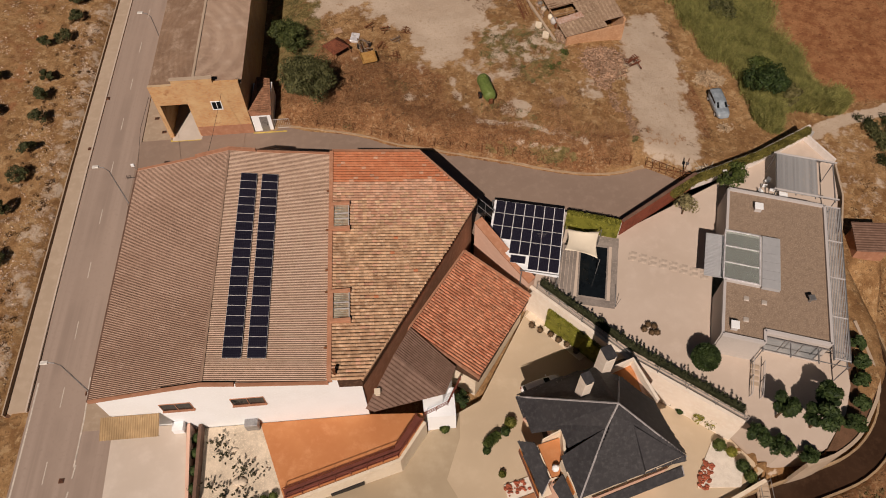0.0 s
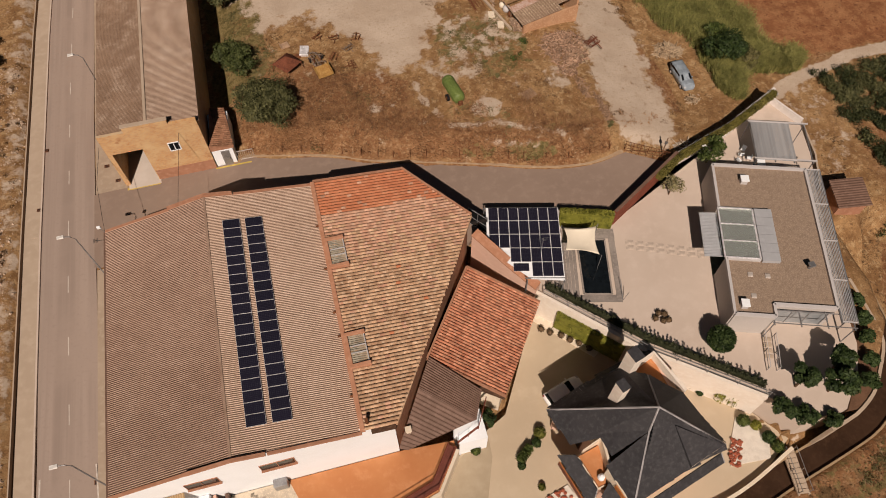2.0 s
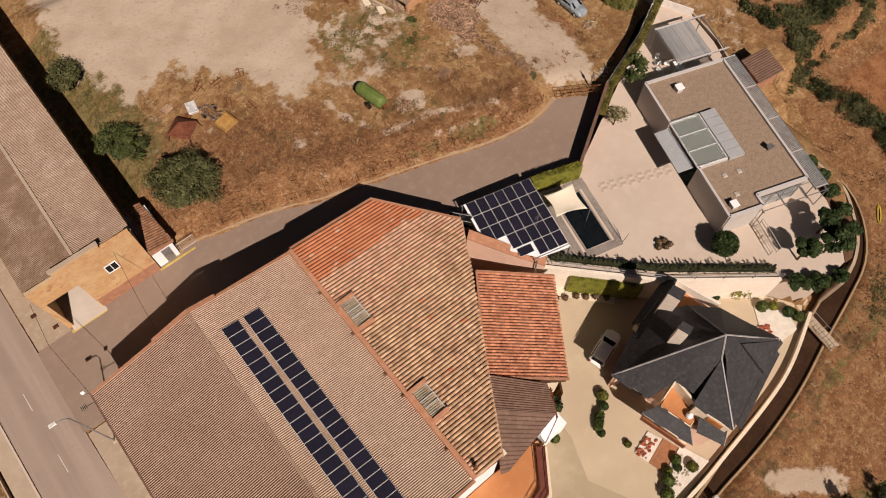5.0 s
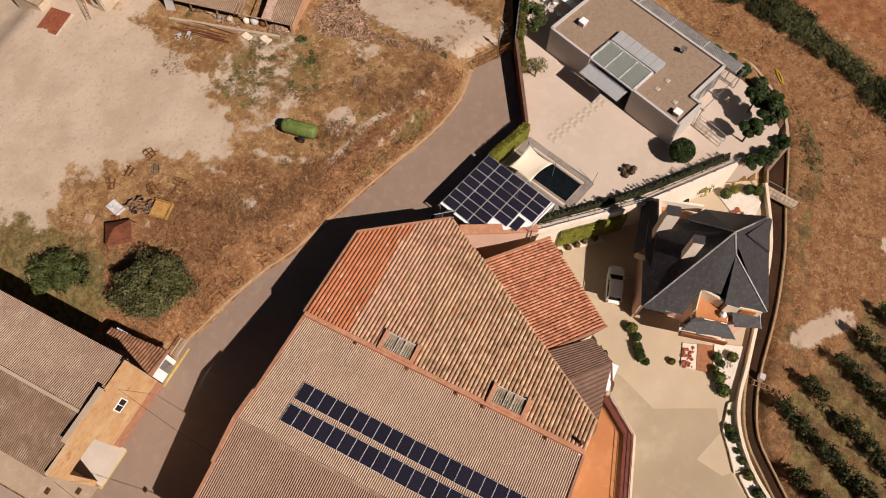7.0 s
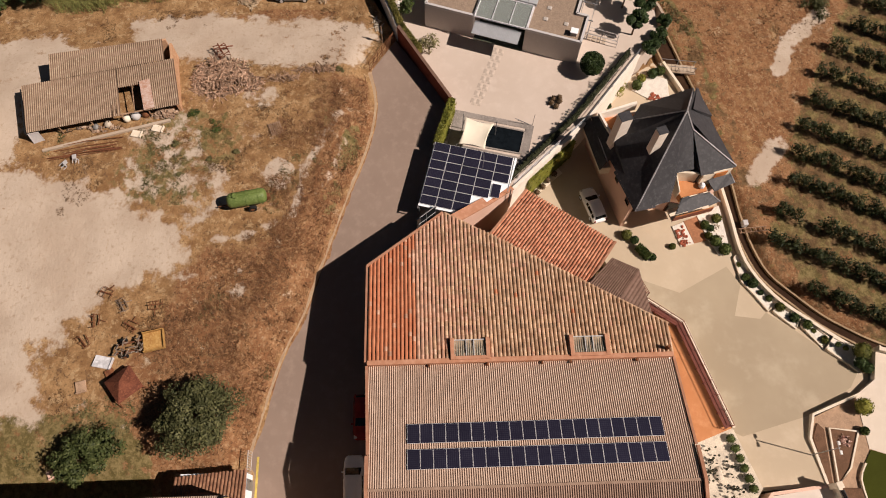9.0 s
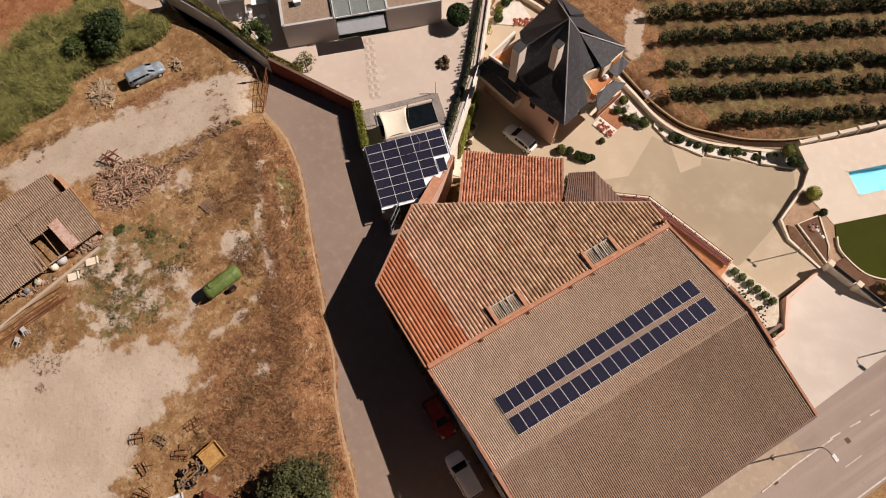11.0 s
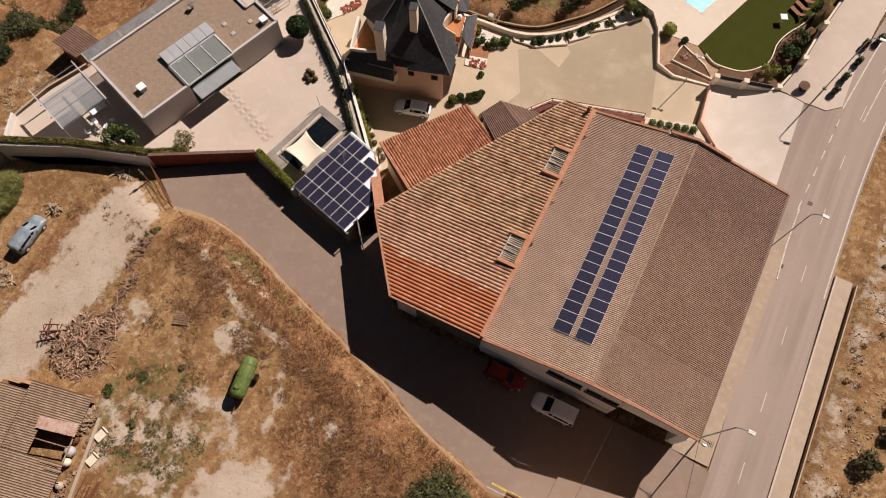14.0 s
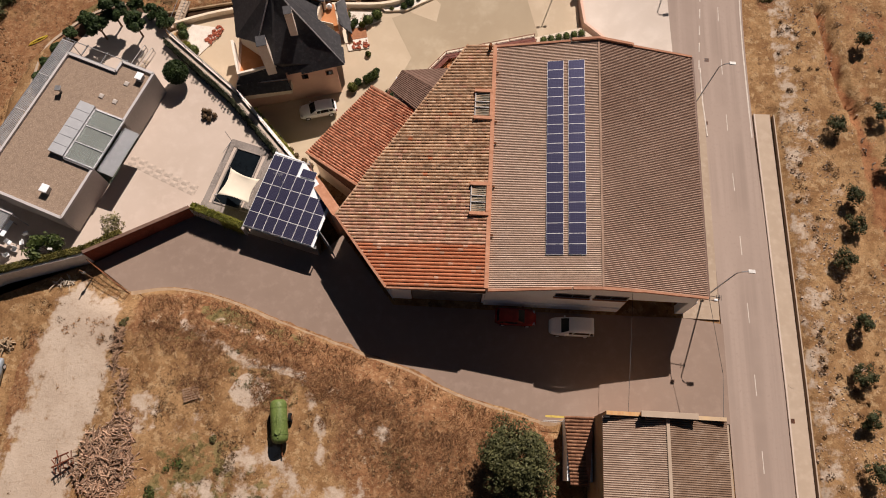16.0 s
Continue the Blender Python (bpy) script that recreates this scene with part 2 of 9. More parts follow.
DECK = surface("grey_deck_board", (0.30, 0.265, 0.24), rough=0.8, big=0.5, fine=5, bump=0.08, obj=0.12)
RAIL_RED = surface("red_brown_railing", (0.20, 0.055, 0.035), rough=0.6, big=1, fine=4, bump=0.0)
RUST = surface("rusty_iron", (0.19, 0.075, 0.035), (0.11, 0.045, 0.025), (0.28, 0.13, 0.06), 0.9, 1.5, 8, 0.2)
WOOD = surface("weathered_wood", (0.33, 0.21, 0.135), (0.22, 0.135, 0.085), (0.44, 0.31, 0.215), 0.9, 1.2, 8, 0.2, island=0.35)
BARK = surface("bark", (0.13, 0.085, 0.055), rough=0.95, big=2, fine=9, bump=0.4)
STONE = surface("pale_stone", (0.58, 0.50, 0.40), rough=0.9, big=1, fine=5, bump=0.2, island=0.3)
WHITE_PEBBLE = surface("white_pebbles", (0.74, 0.69, 0.61), (0.62, 0.57, 0.5), (0.8, 0.76, 0.7), 0.9, 1.5, 12, 0.3)
RED_MULCH = surface("red_rock", (0.36, 0.11, 0.065), rough=0.9, big=1.5, fine=9, bump=0.3, island=0.3)
SOIL = surface("brown_soil", (0.16, 0.09, 0.055), rough=0.95, big=1.2, fine=8, bump=0.3)
BEDS = surface("pink_gravel", (0.42, 0.285, 0.19), rough=0.95, big=1.2, fine=10, bump=0.3)
CACTUS_BED = surface("cream_gravel", (0.66, 0.57, 0.45), rough=0.95, big=0.8, fine=10, bump=0.25)
MARK = surface("road_paint", (0.62, 0.56, 0.50), rough=0.8, big=1.5, fine=7, bump=0.05)
YELLOW = surface("yellow_paint", (0.62, 0.47, 0.12), rough=0.8, big=1.5, fine=7, bump=0.05)
CANAL_BANK = surface("canal_bank_concrete", (0.36, 0.26, 0.16), rough=0.9, big=0.6, fine=5, bump=0.12)
LEAF_OLIVE = leaf_mat("olive_leaves", (0.058, 0.064, 0.024), (0.145, 0.142, 0.06))
LEAF_DARK = leaf_mat("dark_leaves", (0.022, 0.042, 0.014), (0.06, 0.088, 0.026))
LEAF_MID = leaf_mat("green_leaves", (0.042, 0.065, 0.016), (0.10, 0.125, 0.032))
LEAF_LIME = leaf_mat("lime_leaves", (0.15, 0.16, 0.024), (0.28, 0.265, 0.05))
LEAF_DRY = leaf_mat("dry_grass", (0.28, 0.145, 0.065), (0.44, 0.27, 0.13), (0.22, 0.11, 0.05))
LEAF_HEDGE = leaf_mat("hedge_leaves", (0.026, 0.032, 0.015), (0.058, 0.062, 0.03))
CACTUS = leaf_mat("cactus_pads", (0.035, 0.036, 0.02), (0.07, 0.064, 0.034))
REED = leaf_mat("reeds", (0.165, 0.178, 0.048), (0.37, 0.34, 0.125), (0.12, 0.125, 0.04))
CAR_WHITE = surface("white_car_paint", (0.90, 0.90, 0.90), (0.88, 0.88, 0.88), (0.92, 0.92, 0.92), rough=0.2, big=1, fine=2, bump=0.0)
CAR_RED = surface("red_car_paint", (0.28, 0.025, 0.02), rough=0.22, big=1, fine=2, bump=0.0)
CAR_BLUE = surface("blue_grey_car_paint", (0.27, 0.32, 0.37), rough=0.35, big=1, fine=2, bump=0.0)
RUBBER = surface("tyre_rubber", (0.018, 0.018, 0.018), rough=0.9, big=2, fine=8, bump=0.1)
TANK_GREEN = surface("green_tank_paint", (0.145, 0.20, 0.05), (0.105, 0.15, 0.038), (0.19, 0.24, 0.08), 0.55, 0.8, 5, 0.05)
TRUCK_YELLOW = surface("faded_yellow_paint", (0.46, 0.27, 0.085), (0.36, 0.19, 0.06), (0.52, 0.34, 0.13), 0.8, 1.5, 6, 0.1)
LAMP_HEAD = surface("white_lamp_housing", (0.78, 0.77, 0.74), rough=0.5, big=1, fine=3, bump=0.0)
TURF = surface("artificial_turf", (0.046, 0.052, 0.0065), (0.040, 0.045, 0.0055), (0.053, 0.060, 0.0085), 0.95, 0.6, 14, 0.3)
POOL_TILE = surface("pool_tiles", (0.155, 0.40, 0.49), (0.13, 0.36, 0.45), (0.20, 0.44, 0.53), 0.3, 0.6, 8, 0.0)


def glass_mat(name, tint=(0.8, 0.85, 0.85), rough=0.03):
    m, nt, p, vec = base_mat(name)
    p.inputs["Base Color"].default_value = (*tint, 1)
    p.inputs["Roughness"].default_value = rough
    p.inputs["Transmission Weight"].default_value = 1.0
    p.inputs["IOR"].default_value = 1.33
    return m


WATER = glass_mat("pool_water", (0.75, 0.93, 0.97))
SKYGLASS = glass_mat("court_glass", (0.46, 0.50, 0.48), 0.12)
SKYGLASS.node_tree.nodes["Principled BSDF"].inputs["Transmission Weight"].default_value = 0.72


def ground_mat():
    """Open soil: dry grass, dust and green weeds by painted-in shares, broken up by noise."""
    m, nt, p, vec = base_mat("open_ground")
    at = {}
    for k in ("dust", "green", "dark", "red", "till"):
        a = nt.nodes.new("ShaderNodeAttribute")
        a.attribute_name = k
        at[k] = a.outputs["Fac"]

    def patch(fac, scale, softness):
        n1 = nt.nodes.new("ShaderNodeTexNoise")
        n1.inputs["Scale"].default_value, n1.inputs["Detail"].default_value, n1.inputs["Roughness"].default_value = scale, 7, 0.68
        nt.links.new(vec, n1.inputs["Vector"])
        ad = nt.nodes.new("ShaderNodeMath")
        ad.operation = "ADD"
        nt.links.new(fac, ad.inputs[0])
        nt.links.new(n1.outputs[0], ad.inputs[1])
        r = nt.nodes.new("ShaderNodeMapRange")
        r.interpolation_type = "SMOOTHSTEP"
        r.inputs[1].default_value, r.inputs[2].default_value = 1.0 - softness, 1.0 + softness
        nt.links.new(ad.outputs[0], r.inputs[0])
        return r.outputs[0]
    # bare earth with straw-coloured and brown tufts
    c = ramp_mix(nt, noise_fac(nt, vec, 0.4, 0.38, 0.62, 9, 0.72), (0.222, 0.121, 0.053), (0.32, 0.197, 0.094))
    c = ramp_mix(nt, noise_fac(nt, vec, 1.1, 0.53, 0.58, 9, 0.75), c, (0.375, 0.253, 0.134))
    c = ramp_mix(nt, noise_fac(nt, vec, 1.9, 0.565, 0.61, 8, 0.75), c, (0.159, 0.0929, 0.0473))
    c = ramp_mix(nt, noise_fac(nt, stretched(nt, vec, 1, 1, 1, 0.7), 4.2, 0.58, 0.64, 6, 0.75), c, (0.138, 0.0774, 0.0396))
    # pale dust, with faint cart tracks and a few weeds
    d = ramp_mix(nt, noise_fac(nt, vec, 0.22, 0.35, 0.65, 7, 0.6), (0.445, 0.355, 0.274), (0.52, 0.43, 0.343))
    d = ramp_mix(nt, noise_fac(nt, vec, 2.2, 0.52, 0.68, 7, 0.7), d, (0.405, 0.315, 0.232))
    d = ramp_mix(nt, noise_fac(nt, vec, 0.9, 0.655, 0.69, 9, 0.78), d, (0.25, 0.17, 0.098))
    # rust-brown standing grass
    k = ramp_mix(nt, noise_fac(nt, vec, 0.55, 0.38, 0.62, 9, 0.75), (0.18, 0.083, 0.0375), (0.27, 0.143, 0.069))
    k = ramp_mix(nt, noise_fac(nt, vec, 2.6, 0.5, 0.6, 8, 0.78), k, (0.327, 0.205, 0.11))
    k = ramp_mix(nt, noise_fac(nt, vec, 3.3, 0.55, 0.61, 8, 0.78), k, (0.0817, 0.043, 0.0215))
    k = ramp_mix(nt, noise_fac(nt, vec, 0.5, 0.60, 0.64, 9, 0.78), k, (0.378, 0.275, 0.172))
    c = ramp_mix(nt, patch(at["dark"], 0.45, 0.09), c, k)
    g = ramp_mix(nt, noise_fac(nt, vec, 1.5, 0.40, 0.60, 7, 0.75), (0.107, 0.0843, 0.031), (0.211, 0.163, 0.0731))
    c = ramp_mix(nt, patch(at["green"], 0.8, 0.05), c, g)
    tl = ramp_mix(nt, noise_fac(nt, vec, 0.9, 0.38, 0.62, 9, 0.75), (0.085, 0.052, 0.024), (0.17, 0.108, 0.055))
    c = ramp_mix(nt, patch(at["till"], 0.6, 0.08), c, tl)
    rd = ramp_mix(nt, noise_fac(nt, vec, 0.6, 0.38, 0.62, 9, 0.75), (0.206, 0.086, 0.0387), (0.327, 0.163, 0.0774))
    rd = ramp_mix(nt, noise_fac(nt, vec, 1.6, 0.56, 0.62, 9, 0.75), rd, (0.129, 0.0516, 0.0258))
    c = ramp_mix(nt, patch(at["red"], 0.35, 0.08), c, rd)
    for sc, lo, hi in ((0.8, 0.86, 1.14), (5.5, 0.78, 1.22)):
        n2 = nt.nodes.new("ShaderNodeTexNoise")
        n2.inputs["Scale"].default_value, n2.inputs["Detail"].default_value, n2.inputs["Roughness"].default_value = sc, 9, 0.72
        nt.links.new(vec, n2.inputs["Vector"])
        r2 = nt.nodes.new("ShaderNodeMapRange")
        r2.inputs[1].default_value, r2.inputs[2].default_value, r2.inputs[3].default_value, r2.inputs[4].default_value = 0.32, 0.68, lo, hi
        nt.links.new(n2.outputs[0], r2.inputs[0])
        hs = nt.nodes.new("ShaderNodeHueSaturation")
        nt.links.new(r2.outputs[0], hs.inputs["Value"])
        nt.links.new(c, hs.inputs["Color"])
        c = hs.outputs[0]
    c = ramp_mix(nt, patch(at["dust"], 0.5, 0.07), c, d)
    nt.links.new(c, p.inputs["Base Color"])
    p.inputs["Roughness"].default_value = 0.95
    p.inputs["Specular IOR Level"].default_value = 0.15
    b = nt.nodes.new("ShaderNodeBump")
    b.inputs["Strength"].default_value, b.inputs["Distance"].default_value = 0.6, 0.12
    t = nt.nodes.new("ShaderNodeTexNoise")
    t.inputs["Scale"].default_value, t.inputs["Detail"].default_value, t.inputs["Roughness"].default_value = 3.0, 8, 0.7
    nt.links.new(vec, t.inputs["Vector"])
    nt.links.new(t.outputs[0], b.inputs["Height"])
    nt.links.new(b.outputs[0], p.inputs["Normal"])
    return m


GROUND = ground_mat()

# ---- mesh helpers ----
def link_mesh(name, verts, faces, mat, parent=None, label="", smooth=False):
    me = bpy.data.meshes.new(name)
    me.from_pydata([tuple(v) for v in verts], [], faces)
    me.materials.append(mat)
    me.update()
    if smooth:
        me.shade_smooth()
    ob = new(name, me)
    ob.parent = parent
    if label:
        tagged(ob, label)
    return ob


def part(name, bm, material, parent, label="", smooth=False):
    """Links a bmesh as one mesh object under a thing or a part."""
    me = bpy.data.meshes.new(name)
    bmesh.ops.recalc_face_normals(bm, faces=bm.faces)
    bm.to_mesh(me)
    bm.free()
    for m in (material if isinstance(material, (list, tuple)) else [material]):
        me.materials.append(m)
    if smooth:
        me.shade_smooth()
    ob = new(name, me)
    ob.parent = parent
    if label:
        tagged(ob, label)
    return ob


def thing(name, label, category, m=None, group="", kind=""):
    ob = new(name)
    ob.empty_display_size = 0.3
    if m is not None:
        ob.matrix_basis = m
    return tagged(ob, label, category, group, kind)


def box(bm, x0, y0, z0, x1, y1, z1, bevel=0.0, m=None, mat=0):
    vs = [bm.verts.new(p) for p in ((x0, y0, z0), (x1, y0, z0), (x1, y1, z0), (x0, y1, z0), (x0, y0, z1), (x1, y0, z1), (x1, y1, z1), (x0, y1, z1))]
    fs = [bm.faces.new([vs[i] for i in f]) for f in ((3, 2, 1, 0), (4, 5, 6, 7), (0, 1, 5, 4), (1, 2, 6, 5), (2, 3, 7, 6), (3, 0, 4, 7))]
    for f in fs:
        f.material_index = mat
    if bevel:
        es = list({e for f in fs for e in f.edges})
        r = bmesh.ops.bevel(bm, geom=es, offset=bevel, segments=1, affect="EDGES")
        vs = list({v for f in r["faces"] for v in f.verts} | {v for v in vs if v.is_valid})
        for f in {f for v in vs for f in v.link_faces}:
            f.material_index = mat
    if m is not None:
        bmesh.ops.transform(bm, matrix=m, verts=vs)
    return vs


def boxed(*a, **k):
    bm = bmesh.new()
    box(bm, *a, **k)
    return bm


def prism(bm, poly, z0, z1, mat=0):
    """An upright prism over a polygon; z1 may be a number or a function of x, y."""
    top = z1 if callable(z1) else (lambda x, y: z1)
    a = sum(poly[i][0] * poly[(i + 1) % len(poly)][1] - poly[(i + 1) % len(poly)][0] * poly[i][1] for i in range(len(poly)))
    poly = list(poly) if a > 0 else list(poly)[::-1]
    lo = [bm.verts.new((x, y, z0)) for x, y in poly]
    hi = [bm.verts.new((x, y, top(x, y))) for x, y in poly]
    n = len(poly)
    fs = [bm.faces.new(hi), bm.faces.new(lo[::-1])]
    fs += [bm.faces.new((lo[i], lo[(i + 1) % n], hi[(i + 1) % n], hi[i])) for i in range(n)]
    for f in fs:
        f.material_index = mat
    return fs


def slab(name, poly, z0, z1, mat, parent=None, label="", category="", kind="structure"):
    bm = bmesh.new()
    prism(bm, poly, z0, z1)
    bmesh.ops.triangulate(bm, faces=[f for f in bm.faces if len(f.verts) > 4])
    ob = part(name, bm, mat, parent, label)
    if not parent:
        tagged(ob, label, category, "", kind)
    return ob


def tube(bm, pts, r, n=6, mat=0):
    """A round bar along points; r may be a list."""
    pts = [Vector(p) for p in pts]
    rr = r if isinstance(r, (list, tuple)) else [r] * len(pts)
    rings = []
    for i, p in enumerate(pts):
        d = (pts[min(i + 1, len(pts) - 1)] - pts[max(i - 1, 0)]).normalized()
        u = d.orthogonal().normalized()
        v = d.cross(u)
        rings.append([bm.verts.new(p + rr[i] * (math.cos(2 * math.pi * k / n) * u + math.sin(2 * math.pi * k / n) * v)) for k in range(n)])
    for a, b in zip(rings, rings[1:]):
        for k in range(n):
            bm.faces.new((a[k], a[(k + 1) % n], b[(k + 1) % n], b[k])).material_index = mat
    bm.faces.new(rings[0][::-1]).material_index = mat
    bm.faces.new(rings[-1]).material_index = mat


def tubed(pts, r, n=6):
    bm = bmesh.new()
    tube(bm, pts, r, n)
    return bm


def offset_line(pts, d):
    """A polyline moved sideways by d (to its left)."""
    out = []
    for i, p in enumerate(pts):
        a, b = Vector(pts[max(i - 1, 0)]), Vector(pts[min(i + 1, len(pts) - 1)])
        t = (b - a).normalized()
        out.append((p[0] - t.y * d, p[1] + t.x * d))
    return out


def band(bm, pts, w, z0, z1, mat=0):
    """A wall or strip of width w along a polyline; z1 may be a list."""
    a, b = offset_line(pts, w / 2), offset_line(pts, -w / 2)
    zt = z1 if isinstance(z1, (list, tuple)) else [z1] * len(pts)
    zb = z0 if isinstance(z0, (list, tuple)) else [z0] * len(pts)
    rows = []
    for i in range(len(pts)):
        rows.append([bm.verts.new((*a[i], zb[i])), bm.verts.new((*b[i], zb[i])), bm.verts.new((*b[i], zt[i])), bm.verts.new((*a[i], zt[i]))])
    for p, q in zip(rows, rows[1:]):
        for k in range(4):
            bm.faces.new((p[k], p[(k + 1) % 4], q[(k + 1) % 4], q[k])).material_index = mat
    bm.faces.new(rows[0]).material_index = mat
    bm.faces.new(rows[-1][::-1]).material_index = mat


def banded(*a, **k):
    bm = bmesh.new()
    band(bm, *a, **k)
    return bm


def smooth_line(pts, step=1.0):
    """A Catmull-Rom curve through points."""
    pts = [Vector(p) for p in pts]
    out = []
    for i in range(len(pts) - 1):
        p0, p1, p2, p3 = pts[max(i - 1, 0)], pts[i], pts[i + 1], pts[min(i + 2, len(pts) - 1)]
        n = max(2, int((p2 - p1).length / step))
        for k in range(n):
            t = k / n
            out.append(tuple(0.5 * (2 * p1 + (p2 - p0) * t + (2 * p0 - 5 * p1 + 4 * p2 - p3) * t * t + (3 * p1 - p0 - 3 * p2 + p3) * t ** 3)))
    return out + [tuple(pts[-1])]


def inside(poly, x, y):
    c = False
    for (x0, y0), (x1, y1) in zip(poly, poly[1:] + poly[:1]):
        if (y0 > y) != (y1 > y) and x < (x1 - x0) * (y - y0) / (y1 - y0) + x0:
            c = not c
    return c


def clip_span(poly, y):
    """The stretches of x in which the line at y lies inside a polygon."""
    xs = []
    for (x0, y0), (x1, y1) in zip(poly, poly[1:] + poly[:1]):
        if (y0 > y) != (y1 > y):
            xs.append(x0 + (x1 - x0) * (y - y0) / (y1 - y0))
    xs.sort()
    return list(zip(xs[::2], xs[1::2]))


def corrugated(name, poly, zf, period, amp, mat, parent, label="", m=None, dirt=None):
    """Corrugated sheet over a polygon: ridges run along x, the wave goes along y; zf gives the height. Given a dirt
    material, the valleys take it; the warehouse's holds painted valley shade too.
    """
    ys = [p[1] for p in poly]
    y0, y1 = min(ys), max(ys)
    n = int(round((y1 - y0) / period * 8))
    verts, faces, last, low = [], [], None, []
    for i in range(n + 1):
        y = y0 + 1e-3 + (y1 - y0 - 2e-3) * i / n
        sp = clip_span(poly, y)
        if not sp:
            last = None
            continue
        a, b = sp[0][0], sp[-1][1]
        k = 4
        w = amp * math.cos(2 * math.pi * (y - y0) / period)
        row = []
        for j in range(k + 1):
            x = a + (b - a) * j / k
            row.append(len(verts))
            verts.append((x, y, zf(x, y) + w))
        if last:
            for j in range(k):
                faces.append((last[j], last[j + 1], row[j + 1], row[j]))
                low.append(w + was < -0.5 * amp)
        last, was = row, w
    ob = link_mesh(name, verts, faces, mat, parent, label, True)
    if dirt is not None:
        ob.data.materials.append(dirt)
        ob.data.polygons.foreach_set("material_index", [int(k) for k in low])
    if m is not None:
        ob.matrix_basis = m
    return ob


def tiles(name, poly, zf, pitch, course, mat, parent, label="", seed=1, wild=0.02, pick=None):
    """Barrel tiles over a polygon: columns step along y, courses run down along x. Each tile is a bowed piece of its own."""
    rnd = random.Random(seed)
    ys = [p[1] for p in poly]
    verts, faces = [], []
    y = min(ys) + pitch / 2
    while y < max(ys):
        for a, b in clip_span(poly, y):
            x = a - rnd.random() * 0.05
            while x < b - 0.12:
                e = min(x + course * 1.1, b + 0.03)
                s = x
                dz, dy, luck = rnd.uniform(-wild, wild), rnd.uniform(-wild, wild), rnd.random()
                if pick and not pick(x, y, luck):
                    x += course
                    continue
                base = len(verts)
                for q, lift in ((s, -0.015), (e, 0.028)):
                    for ang in (-1.5, -0.75, 0.0, 0.75, 1.5):
                        verts.append((q, y + dy + 0.41 * pitch * math.sin(ang), zf(q, y) + dz + lift + 0.15 * math.cos(ang) - 0.05))
                for k in range(4):
                    faces.append((base + k, base + 5 + k, base + 6 + k, base + 1 + k))
                faces.append((base + 5, base + 6, base + 7, base + 8, base + 9))
                x += course
        y += pitch
    return tagged(link_mesh(name, verts, faces, mat, parent, label), kind="stuff")


def leaf_cloud(verts, faces, rnd, centre, r, count, size, squash=0.8):
    cx, cy, cz = centre
    for _ in range(count):
        u = Vector((rnd.gauss(0, 1), rnd.gauss(0, 1), rnd.gauss(0, 1))).normalized()
        q = r * (0.55 + 0.45 * rnd.random())
        c = Vector((cx + u.x * q, cy + u.y * q, cz + u.z * q * squash))
        nrm = (u + Vector((rnd.uniform(-.8, .8), rnd.uniform(-.8, .8), rnd.uniform(-.3, .9)))).normalized()
        a = nrm.orthogonal().normalized()
        a = (a * math.cos(rnd.random() * 6.28) + nrm.cross(a) * math.sin(rnd.random() * 6.28)).normalized()
        b = nrm.cross(a)
        s = size * rnd.uniform(0.6, 1.3)
        k = len(verts)
        verts += [tuple(c - a * s), tuple(c + b * s * 0.45), tuple(c + a * s), tuple(c - b * s * 0.45)]
        faces.append((k, k + 1, k + 2, k + 3))


def tree(name, label, x, y, z, h, r, mat, leaves=1500, size=0.22, seed=1, trunk=0.16, stem=0.35, squash=0.75, category="tree", group="", lobes=0, wide=(1, 1, 0)):
    """A tapered trunk with limbs and a crown of many leaf clumps with gaps between them."""
    rnd = random.Random(seed)
    ob = thing(name, label, category, pose(x, y, z), group)
    top = h * stem
    bm = bmesh.new()
    tube(bm, [(0, 0, -0.2), (0.04 * h * rnd.uniform(-1, 1) * .3, 0, top * 0.6), (0, 0, top)], [trunk * 1.3, trunk, trunk * 0.8], 7)
    clumps = []
    n = lobes or max(7, int(8 + r * 4))
    turn = Matrix.Rotation(radians(wide[2]), 4, "Z")
    cz = top + (h - top) * 0.5
    for i in range(n):
        a = i * 2.4 + rnd.random()
        el = math.asin(rnd.uniform(-0.45, 0.95))
        q = rnd.uniform(0.4, 0.82)
        p = (r * q * math.cos(a) * math.cos(el), r * q * math.sin(a) * math.cos(el), cz + (h - top) * 0.5 * 0.8 * math.sin(el))
        p = tuple(turn @ Vector((p[0] * wide[0], p[1] * wide[1], p[2])))
        clumps.append((p, r * (rnd.uniform(0.17, 0.34) if lobes else rnd.uniform(0.32, 0.52))))
        if i < 7:
            tube(bm, [(0, 0, top * 0.8), tuple(0.5 * Vector(p) + Vector((0, 0, top * 0.4))), p], [trunk * 0.5, trunk * 0.32, trunk * 0.12], 5)
    part("trunk", bm, BARK, ob)
    verts, faces = [], []
    for p, q in clumps:
        leaf_cloud(verts, faces, rnd, p, q, max(14, leaves // n), size, squash)
    link_mesh("crown", verts, faces, mat, ob)
    return ob


